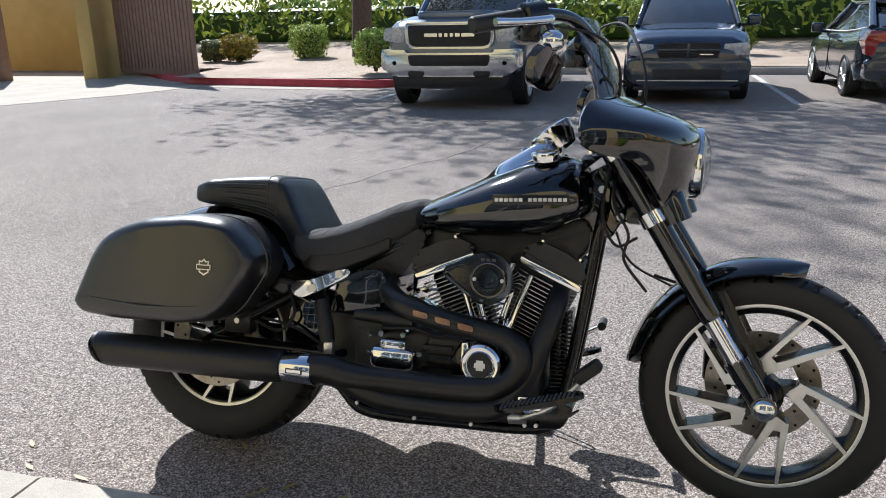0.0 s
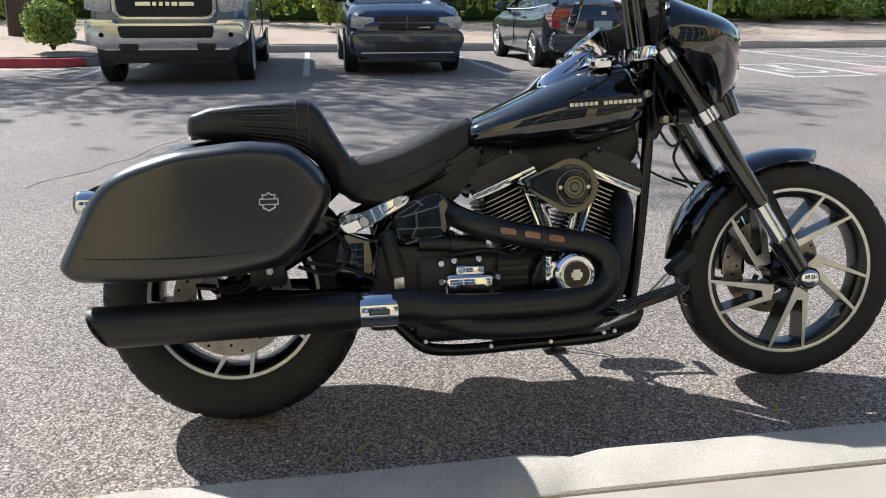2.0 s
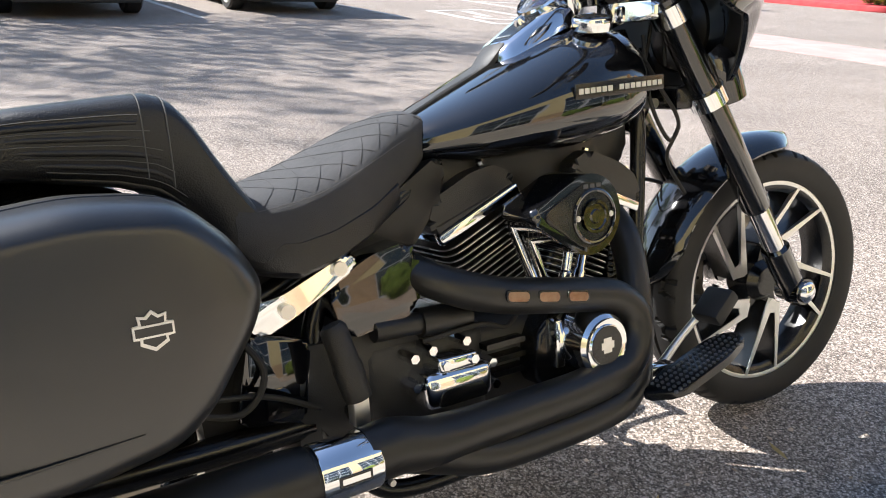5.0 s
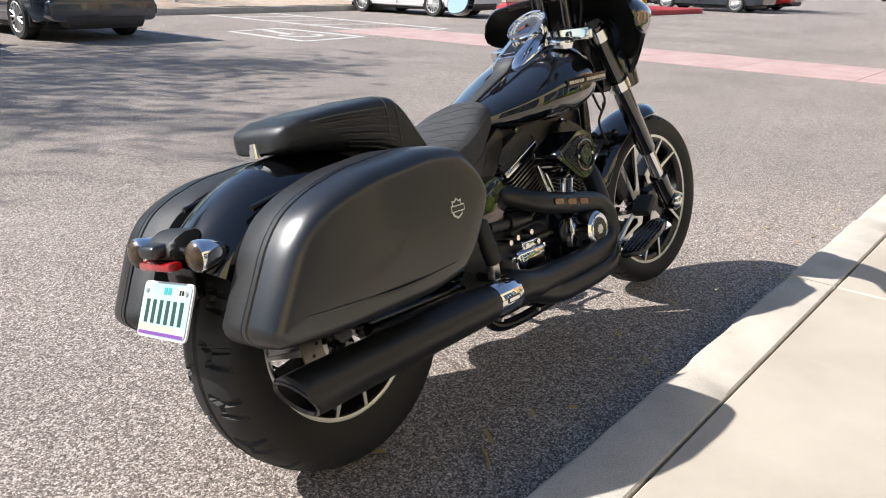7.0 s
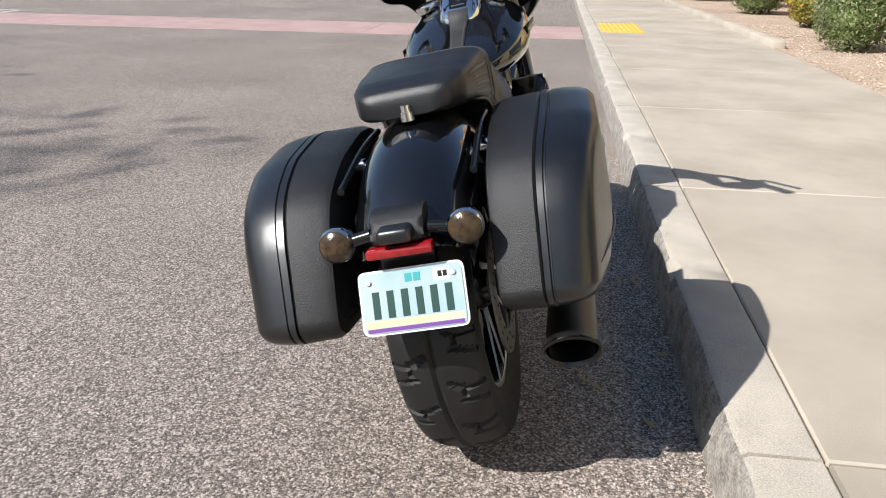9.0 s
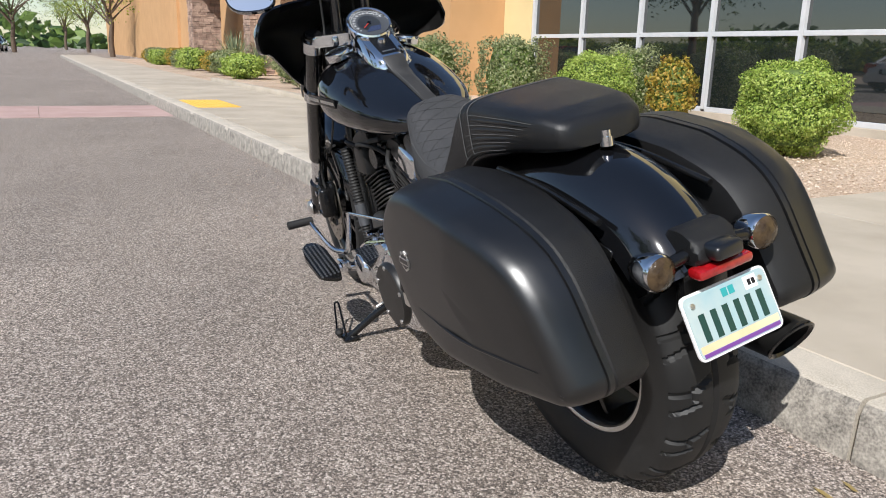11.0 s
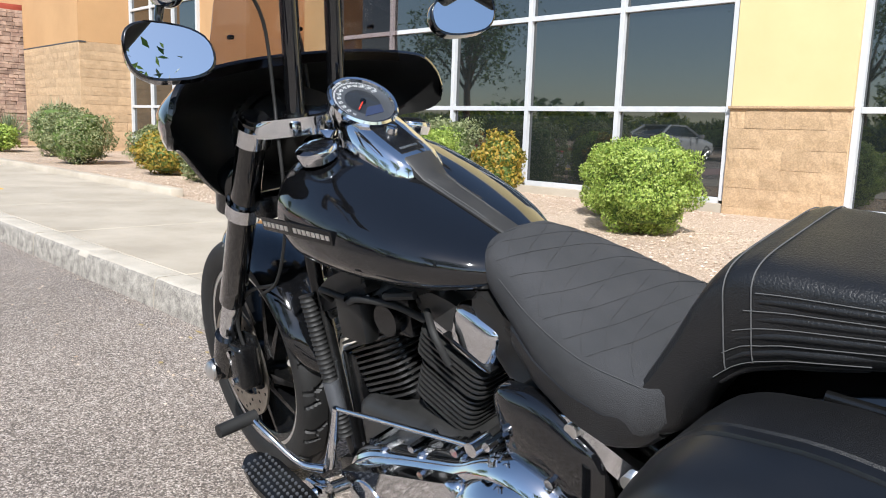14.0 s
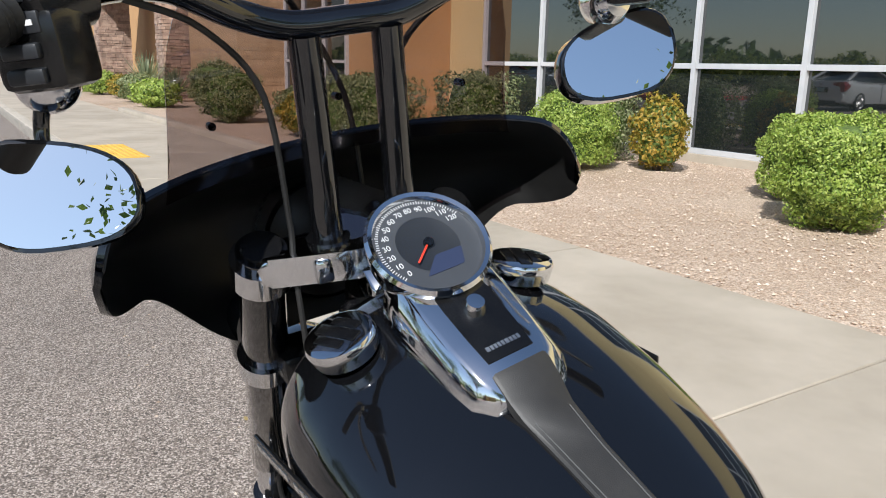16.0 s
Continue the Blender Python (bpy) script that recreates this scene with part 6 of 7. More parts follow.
for s in (-1, 1):
    g0, g1 = Vector((0.918, s * 0.416, 1.211)), Vector((1.000, s * 0.308, 1.243))
    gr = part("grip", tube([g0, g0.lerp(g1, 0.03), g0.lerp(g1, 0.97), g1], [0.016, 0.0195, 0.0195, 0.021], 20, smooth=False), "rubber", bike, "black rubber handgrip", STEER)
    d = (g1 - g0).normalized()
    part("grip_rings", merge(*[tube([g0.lerp(g1, t), g0.lerp(g1, t + 0.012)], 0.0203, 20, smooth=False) for t in (0.90, 0.94, 0.985)]), "rubber", gr, "", STEER)
    sw0, sw1 = g1 + d * 0.004, g1 + d * 0.068
    hm = aim(sw0.lerp(sw1, 0.5), d)
    sw = part("switch_housing", merge(tube([sw0, sw0.lerp(sw1, 0.08), sw0.lerp(sw1, 0.92), sw1], [0.024, 0.031, 0.031, 0.024], 22, smooth=False)), "black_metal", bike, "black handlebar switch housing", STEER)
    part("switch_pod", bbox(-0.036, 0.014, -0.030, 0.030, -0.066, -0.006, 0.009), "black_metal", sw, "", STEER @ Matrix.Translation(sw0.lerp(sw1, 0.5)) @ pose(0, 0, 0, 0, 0, s * -37))
    for bx, bz in ((-0.0335, 0.006), (-0.0335, -0.016)):
        for yy in (-0.011, 0.011):
            b = part("switch_button", bbox(bx - 0.004, bx + 0.004, yy - 0.008, yy + 0.008, bz - 0.008, bz + 0.008, 0.002), "dial", sw, "", STEER @ Matrix.Translation(sw0.lerp(sw1, 0.5)) @ pose(0, 0, 0, 0, 0, s * -37))
            part("button_mark", bbox(bx - 0.0047, bx - 0.003, yy - 0.003, yy + 0.003, bz - 0.002, bz + 0.002), "white", b, "", STEER @ Matrix.Translation(sw0.lerp(sw1, 0.5)) @ pose(0, 0, 0, 0, 0, s * -37))
    for zz in (-0.036, -0.054):
        part("switch_button", bbox(-0.042, -0.034, -0.015, 0.017, zz - 0.006, zz + 0.006, 0.003), "dial", sw, "", STEER @ Matrix.Translation(sw0.lerp(sw1, 0.5)) @ pose(0, 0, 0, 0, 0, s * -37))
    lev = [sw0 + Vector((0.045, 0, -0.008)), sw0 + Vector((0.075, s * 0.02, -0.010)), g0.lerp(g1, 0.4) + Vector((0.080, s * 0.03, -0.006)), g0 + Vector((0.070, s * 0.045, -0.002))]
    part("lever", tube(lev, [0.009, 0.010, 0.008, 0.009], 12, 6), "chrome", bike, "chrome hand lever", STEER)
    part("turn_signal", lathe([(0.0, 0.036), (0.016, 0.033), (0.025, 0.020), (0.027, 0.0), (0.025, -0.010), (0.017, -0.020), (0.0, -0.024)], 28, axis="x"), "chrome", bike, "chrome bullet turn signal", STEER @ Matrix.Translation(sw0.lerp(sw1, 0.5) + Vector((0.045, s * 0.012, -0.062))))
    # mirrors hang below the bar
    mc = Vector((1.048, s * (0.310 if s > 0 else 0.290), 1.098 if s > 0 else 1.128))
    face = Vector((-0.94, 0.20, 0.30 if s > 0 else 0.28)).normalized()
    fm = aim(mc, face)
    ux = fm.to_3x3().inverted() @ Vector((0, 0, 1))
    mt = math.degrees(math.atan2(ux.y, ux.x)) - 90
    shp = []
    for a in np.linspace(0, 2 * math.pi, 40, endpoint=False):
        x, z = 0.068 * math.copysign(abs(math.cos(a)) ** 0.72, math.cos(a)), math.copysign(abs(math.sin(a)) ** 0.78, math.sin(a))
        shp.append((x * (1.08 if s < 0 else 1.0), z * (0.047 + 0.10 * x) + 0.14 * x))
    if s > 0:
        shp = [(-x, z) for x, z in shp]
    m4 = STEER @ fm @ pose(0, 0, 0, 0, 0, mt)
    mir = part("mirror", slab(shp, -0.022, 0.001, 0.004, axis="z", seg=3), "gloss_black", bike, "black-backed handlebar mirror", m4)
    part("mirror_glass", slab([(x * 0.935, z * 0.92) for x, z in shp], 0.0, 0.0022, axis="z"), "mirror", mir, "", m4, flat=True)
    part("mirror_stem", tube([mc + Vector((0.02, 0, 0.02)), mc + Vector((0.035, s * -0.005, 0.06)), sw0.lerp(sw1, 0.6) + Vector((0.03, 0, -0.015))], [0.006, 0.007, 0.009], 10), "gloss_black", mir, "", STEER)
# cables
for pts, r in (([(1.03, 0.25, 1.252), (1.12, 0.16, 1.292), (1.20, 0.06, 1.265), (1.262, -0.03, 1.12), (1.25, -0.03, 0.95), (1.235, -0.02, 0.82)], 0.0038), ([(1.02, -0.27, 1.235), (1.15, -0.15, 1.22), (1.20, -0.08, 1.15), (1.20, -0.075, 1.03), (1.19, -0.07, 0.93)], 0.0038), ([(1.06, 0.225, 1.250), (1.12, 0.150, 1.215), (1.155, 0.095, 1.14), (1.165, 0.090, 1.00), (1.16, 0.095, 0.95), (1.155, 0.10, 0.85), (1.18, 0.10, 0.74), (1.23, 0.11, 0.63), (1.35, 0.10, 0.57)], 0.0035), ([(1.20, -0.06, 0.86), (1.21, -0.10, 0.80), (1.25, -0.11, 0.73), (1.24, -0.09, 0.66), (1.30, -0.08, 0.58)], 0.004), ([(1.19, -0.07, 0.90), (1.18, -0.105, 0.78), (1.22, -0.115, 0.70), (1.27, -0.09, 0.72)], 0.004), ([(1.25, -0.05, 0.98), (1.24, -0.07, 0.93), (1.24, -0.08, 0.84)], 0.004)):
    part("cable", tube(pts, r, 8, 6), "rubber", bike, "", STEER)
part("brake_hose", tube([(1.30, 0.09, 0.60), (1.42, 0.10, 0.56), (1.47, 0.115, 0.48), (1.46, 0.11, 0.40)], 0.0045, 8, 6), "rubber", bike, "", STEER)
cal = part("front_caliper", merge(bbox(1.445, 1.515, 0.082, 0.140, 0.315, 0.425, 0.014, 3), bbox(1.455, 1.525, 0.076, 0.100, 0.30, 0.44, 0.010)), "black_metal", bike, "black front brake caliper", STEER)
for bz in (0.335, 0.405):
    part("bolt", cyl((1.48, 0.138, bz), (1.48, 0.148, bz), 0.009, seg=8), "chrome", cal, "", STEER)
part("reflector", cyl((1.50, 0.128, 0.455), (1.50, 0.138, 0.455), 0.012), "black_metal", bike, "", STEER)


# batwing fairing: a shell swept from tip to tip
def fairing_line(u, off):
    """The fairing's section at u, from its lower rim over the nose to the crest."""
    a = abs(u)
    s = a**2.1
    e = min(1.0, max(0.0, (a - 0.30) / 0.45))
    e = e * e * (3 - 2 * e)
    y = 0.308 * math.sin(u * 1.4) / math.sin(1.4)
    mid = (1.372, 0.795, 0.96), (1.408, 0.885, 1.0), (1.398, 1.000, 1.02), (1.225, 1.078, 0.90)
    tip = (1.150, 0.924, 1.0), (1.168, 0.950, 1.0), (1.162, 0.996, 1.0), (1.132, 1.036, 0.94)
    pts = []
    for k, (m, t) in enumerate(zip(mid, tip)):
        x = m[0] + (t[0] - m[0]) * (s if k < 3 else a**1.6)
        z = m[1] + (t[1] - m[1]) * (e if k < 2 else s)
        pts.append(Vector((x, y * (m[2] + (t[2] - m[2]) * a), z)) - Vector((0.8 - 0.3 * a, u * 0.6, 0.35 if k > 1 else 0.0)).normalized() * off)
    if a > 0.74:
        mid_p = (pts[0] + pts[1] + pts[2] + pts[3]) / 4
        keep = 0.12 + 0.88 * math.sqrt(max(0.0, 1 - ((a - 0.74) / 0.26) ** 2))
        pts = [mid_p + (p - mid_p) * keep for p in pts]
    return smooth_path(pts, 6)


rows = []
for i in range(61):
    u = -1 + 2 * i / 60
    outer, inner = fairing_line(u, 0.0), fairing_line(u, 0.009)
    rows.append(outer + inner[::-1])
part("fairing_liner", rings([fairing_line(-0.985 + 1.97 * i / 60, 0.0095) + fairing_line(-0.985 + 1.97 * i / 60, 0.0125)[::-1] for i in range(61)]), "matt_black", bike, "matt black inner fairing skin", STEER)
fair = part("fairing", rings(rows), "gloss_black", bike, "gloss black batwing fairing", STEER)
rows = []
for i in range(41):
    u = -0.60 + 1.20 * i / 40
    q = fairing_line(u, 0.004)[-1]
    h = 0.200 * (1 - (abs(u) / 0.602) ** 6) ** 0.5
    line = [q + Vector((-0.48 * h * t, -u * 0.02 * t, h * t - 0.02 * (1 - t))) for t in np.linspace(0, 1, 12)]
    rows.append(line + [p + Vector((-0.003, 0, 0)) for p in line[::-1]])
shield = part("windshield", rings(rows), "smoke_shield", bike, "smoked clear windshield", STEER)
for u in (-0.40, 0.0, 0.40):
    p = fairing_line(u, 0.004)[-1] + Vector((-0.022, 0, 0.045))
    part("windshield_screw", cyl(p + Vector((-0.006, 0, 0)), p + Vector((0.008, 0, 0)), 0.0045, seg=12), "black_metal", shield, "", STEER)
hl = part("headlight", lathe([(0.088, -0.055), (0.094, 0.0), (0.090, 0.012), (0.084, 0.010)], 44, axis="x"), "chrome", bike, "round headlight in the fairing", STEER @ Matrix.Translation((1.402, 0, 0.912)))
part("headlight_lens", lathe([(0.086, 0.008), (0.06, 0.024), (0.03, 0.030), (0.0, 0.031)], 40, axis="x"), "clear_lens", hl, "", STEER @ Matrix.Translation((1.402, 0, 0.912)))
part("headlight_bucket", lathe([(0.0, -0.085), (0.05, -0.080), (0.082, -0.058), (0.092, -0.02), (0.093, 0.0)], 40, axis="x"), "matt_black", hl, "", STEER @ Matrix.Translation((1.402, 0, 0.912)))
part("headlight_bowl", lathe([(0.085, 0.004), (0.06, -0.020), (0.0, -0.030)], 40, axis="x"), "steel", hl, "", STEER @ Matrix.Translation((1.402, 0, 0.912)))
for s in (-1, 1):
    part("fork_shroud", tube([(1.325, s * 0.105, 0.86), (1.345, s * 0.120, 0.83), (1.372, s * 0.122, 0.77)], [0.030, 0.038, 0.034], 20, 5), "gloss_black", bike, "gloss black fork shroud", STEER)

# tail
tail = part("tail_housing", slab(rounded([(-0.305, 0.585), (-0.296, 0.618), (-0.262, 0.636), (-0.225, 0.634), (-0.22, 0.59), (-0.25, 0.580)], 0.012), -0.046, 0.046, 0.010, seg=3), "pebble_black", bike, "black plastic tail light housing")
part("tail_cap", bbox(-0.326, -0.275, -0.030, 0.030, 0.592, 0.618, 0.009, 3), "satin_black", tail)
part("tail_light", bbox(-0.316, -0.285, -0.058, 0.058, 0.566, 0.584, 0.006), "red_lens", tail, "red tail light bar")
pm = Matrix.Translation((-0.316, -0.006, 0.491)) @ pose(0, 0, 0, 90 - 24, 0, -90)
plate = part("licence_plate", slab(rounded([(-0.089, -0.051), (0.089, -0.051), (0.089, 0.051), (-0.089, 0.051)], 0.012), -0.002, 0.001, axis="z"), "plate", bike, "pale licence plate with plain dark bars", pm)
part("plate_frame", slab(rounded([(-0.093, -0.055), (0.093, -0.055), (0.093, 0.055), (-0.093, 0.055)], 0.014), -0.005, -0.001, axis="z"), "white", plate, "", pm)
part("plate_glow", bbox(-0.086, 0.086, -0.042, -0.030, 0.0008, 0.0012), "plate_orange", plate, "", pm)
part("plate_band", bbox(-0.084, 0.084, -0.0495, -0.043, 0.0008, 0.0015), "plate_purple", plate, "", pm)
for k in range(6):
    part("plate_bar", bars((0.0125,), 0.046, 0.0075, pm @ Matrix.Translation((0.0255 * (k - 2.5), -0.004, 0.001))), "plate_ink", plate)
part("plate_heading", bars((0.012, 0.012), 0.014, 0.003, pm @ Matrix.Translation((0.004, 0.037, 0.001))), "teal_ink", plate)
part("plate_sticker", bbox(0.040, 0.068, 0.025, 0.047, 0.0008, 0.0014), "white", plate, "", pm)
part("plate_sticker_bars", bars((0.007, 0.007), 0.010, 0.002, pm @ Matrix.Translation((0.056, 0.036, 0.0012))), "hole", plate)
for dx in (-0.074, 0.074):
    part("plate_bolt", cyl((dx, 0.036, 0.0), (dx, 0.036, 0.004), 0.005, seg=8), "steel", plate, "", pm)
part("plate_bracket", bbox(-0.268, -0.245, -0.05, 0.05, 0.50, 0.60, 0.006), "black_metal", bike)
for s in (-1, 1):
    sg = part("turn_signal", lathe([(0.029, 0.0), (0.0315, 0.004), (0.032, 0.010), (0.028, 0.035), (0.019, 0.058), (0.008, 0.070), (0.0, 0.071)], 32, axis="x"), "chrome", bike, "chrome bullet rear turn signal", Matrix.Translation((-0.290, s * 0.113, 0.592)))
    part("signal_lens", lathe([(0.029, 0.001), (0.023, -0.006), (0.012, -0.010), (0.0, -0.011)], 30, axis="x"), "smoke_lens", sg, "smoked amber lens", Matrix.Translation((-0.290, s * 0.113, 0.592)))
    part("signal_stem", cyl((-0.275, s * 0.05, 0.60), (-0.275, s * 0.105, 0.592), 0.011), "black_metal", sg)

# left-hand engine fittings
part("coil_cover", bbox(0.955, 1.035, 0.085, 0.125, 0.560, 0.645, 0.010, 2), "matt_black", bike, "black ignition coil cover")
for pts in ([(0.99, 0.12, 0.64), (0.93, 0.14, 0.665), (0.86, 0.12, 0.66), (0.82, 0.09, 0.63)], [(1.0, 0.12, 0.645), (1.06, 0.13, 0.655), (1.08, 0.10, 0.62)], [(0.80, 0.10, 0.655), (0.76, 0.125, 0.63), (0.74, 0.12, 0.58)]):
    part("spark_lead", tube(pts, 0.0065, 10, 6), "rubber", bike)
part("conduit", tube([(1.148 - 0.045 * t, 0.112, 0.62 - 0.30 * t) for t in np.linspace(0, 1, 91)], [0.0135 + 0.0032 * (0.5 + 0.5 * math.cos(2 * math.pi * 30 * t)) for t in np.linspace(0, 1, 91)], 14, smooth=False), "rubber", bike, "ribbed black conduit")
part("conduit_label", cyl((1.118, 0.1135, 0.44), (1.108, 0.1135, 0.37), 0.0172), "dial_mid", bike)
part("throttle_body", merge(cyl((0.90, 0.04, 0.62), (0.90, 0.115, 0.62), 0.030), bbox(0.86, 0.94, 0.02, 0.09, 0.58, 0.66, 0.012)), "black_metal", bike)
part("fuel_hose", tube([(0.90, 0.10, 0.66), (0.86, 0.13, 0.68), (0.80, 0.12, 0.69)], 0.007, 8), "rubber", bike)
part("shift_boss", cyl((0.628, 0.16, 0.505), (0.628, 0.20, 0.505), 0.012, seg=10), "chrome", bike)
LSC = rounded([(0.43, 0.43), (0.60, 0.47), (0.62, 0.60), (0.52, 0.60), (0.42, 0.54)], 0.035, 4)
part("left_side_cover", rings([inset_ring(LSC, 0.0, k, y, (0.525, 0.53)) for y, k in ((0.130, 1.0), (0.146, 1.0), (0.154, 0.97), (0.160, 0.90), (0.166, 0.72), (0.170, 0.45), (0.172, 0.1))]), "gloss_black", bike, "gloss black left side cover")
part("gear_case_detail", merge(bbox(0.72, 0.80, -0.150, -0.12, 0.335, 0.345), bbox(0.72, 0.80, -0.150, -0.12, 0.36, 0.37), bbox(0.72, 0.80, -0.150, -0.12, 0.385, 0.395)), "black_metal", bike)
for pts in ([(0.60, -0.15, 0.43), (0.70, -0.165, 0.44), (0.76, -0.15, 0.42), (0.80, -0.14, 0.44)], [(0.24, -0.16, 0.43), (0.34, -0.155, 0.41), (0.42, -0.15, 0.37)], [(0.16, -0.14, 0.42), (0.25, -0.15, 0.46), (0.32, -0.14, 0.50)]):
    part("hose", tube(pts, 0.0045, 8, 6), "rubber", bike)


# ---- parked vehicles ----
MAT["dull_chrome"] = surface("dull_chrome", (0.50, 0.53, 0.57), (0.60, 0.63, 0.66), 4, 0.14, 0.22, metal=1.0)
MAT["paint_silver_blue"] = surface("silver_blue_car_paint", (0.085, 0.125, 0.20), (0.11, 0.155, 0.235), 3, 0.28, metal=0.55, coat=1.0)
MAT["paint_dark_blue"] = surface("dark_slate_car_paint", (0.030, 0.045, 0.072), (0.036, 0.052, 0.082), 3, 0.25, metal=0.4, coat=1.0)
MAT["paint_charcoal"] = surface("charcoal_car_paint", (0.040, 0.052, 0.068), (0.048, 0.060, 0.078), 3, 0.22, metal=0.4, coat=1.0)
MAT["paint_white"] = surface("white_car_paint", (0.72, 0.72, 0.72), None, 3, 0.25, coat=1.0)
MAT["paint_red"] = surface("red_car_paint", (0.42, 0.02, 0.015), None, 3, 0.25, coat=1.0)
MAT["car_glass"] = surface("dark_car_glass", (0.012, 0.016, 0.018), (0.02, 0.024, 0.026), 2, 0.03, ior=1.9)
MAT["black_plastic"] = surface("black_car_plastic", (0.012, 0.012, 0.013), (0.018, 0.018, 0.018), 9, 0.5, bump=0.1)
MAT["lamp_clear"] = surface("headlamp", (0.34, 0.36, 0.38), (0.62, 0.63, 0.64), 26, 0.25, metal=0.2, coat=1.0)
MAT["amber"] = surface("amber_lens", (0.6, 0.24, 0.03), None, 9, 0.2, coat=1.0)


def car_ring(y, w, zb, zs, tuck=0.06, crown=0.03):
    """A rounded section of the lower body."""
    h = zs - zb
    half = [(0.0, zb), (w - 0.14, zb), (w - tuck, zb + 0.05 * h), (w - 0.02, zb + 0.22 * h), (w, zb + 0.48 * h), (w - 0.012, zb + 0.72 * h), (w - 0.035, zb + 0.90 * h), (w - 0.09, zs - 0.012), (w * 0.72, zs + crown * 0.6), (w * 0.35, zs + crown), (0.0, zs + crown)]
    return [(x, y, z) for x, z in half] + [(-x, y, z) for x, z in half[-2:0:-1]]


def car_body(stations):
    k = np.array(stations)
    rows = []
    for y in np.linspace(k[0, 0], k[-1, 0], 46):
        rows.append(car_ring(y, *[float(np.interp(y, k[:, 0], k[:, i])) for i in range(1, k.shape[1])]))
    return rings(rows)


def glass_house(stations):
    """Rows of y, half-width low, z low, half-width high, z high."""
    rows = []
    for y, wl, zl, wh, zh in stations:
        rows.append([(-wl, y, zl), (-wh, y, zh - 0.03), (-wh + 0.06, y, zh), (wh - 0.06, y, zh), (wh, y, zh - 0.03), (wl, y, zl)])
    return rings(rows)


def car_wheel(car, x, y, r, s, spokes=5):
    w = part("wheel", lathe([(r * 0.66, -0.10), (r * 0.92, -0.115), (r, -0.085), (r, 0.085), (r * 0.92, 0.115), (r * 0.66, 0.10)], 36, axis="x"), "rubber", car, "", Matrix.Translation((x, y, r)))
    at = Matrix.Translation((x, y, r))
    part("rim", lathe([(r * 0.68, s * 0.105), (r * 0.64, s * 0.095), (r * 0.60, s * 0.05), (0.0, s * 0.045)], 32, axis="x"), "black_plastic", w, "", at)
    part("rim_lip", lathe([(r * 0.70, s * 0.106), (r * 0.66, s * 0.112), (r * 0.62, s * 0.10)], 32, axis="x"), "steel", w, "", at)
    for i in range(spokes * 2):
        a = math.pi * i / spokes
        bm = merge(tube([(s * 0.09, 0.03 * math.cos(a), 0.03 * math.sin(a)), (s * 0.10, r * 0.65 * math.cos(a), r * 0.65 * math.sin(a))], [0.026, 0.014], 6, smooth=False))
        part("spoke", bm, "steel", w, "", at, flat=True)
    part("hub_cap", lathe([(0.05, s * 0.09), (0.04, s * 0.115), (0, s * 0.118)], 16, axis="x"), "steel", w, "", at)
    part("arch_lining", lathe([(r * 1.16, -s * 0.14), (r * 1.16, s * 0.075), (r * 1.05, s * 0.078), (r * 0.9, s * 0.02), (r * 0.9, -s * 0.14)], 40, axis="x", arc=(-0.35, math.pi + 0.35)), "black_plastic", car, "", at)


def car_mirror(car, x, y, z, s, paint):
    m = part("door_mirror", bbox(x - 0.10, x + 0.10, y - 0.06, y + 0.07, z - 0.08, z + 0.08, 0.035, 3), paint, car)
    part("mirror_arm", bbox(min(x, x - s * 0.2), max(x, x - s * 0.2), y - 0.03, y + 0.03, z - 0.09, z - 0.05, 0.01), "black_plastic", m)


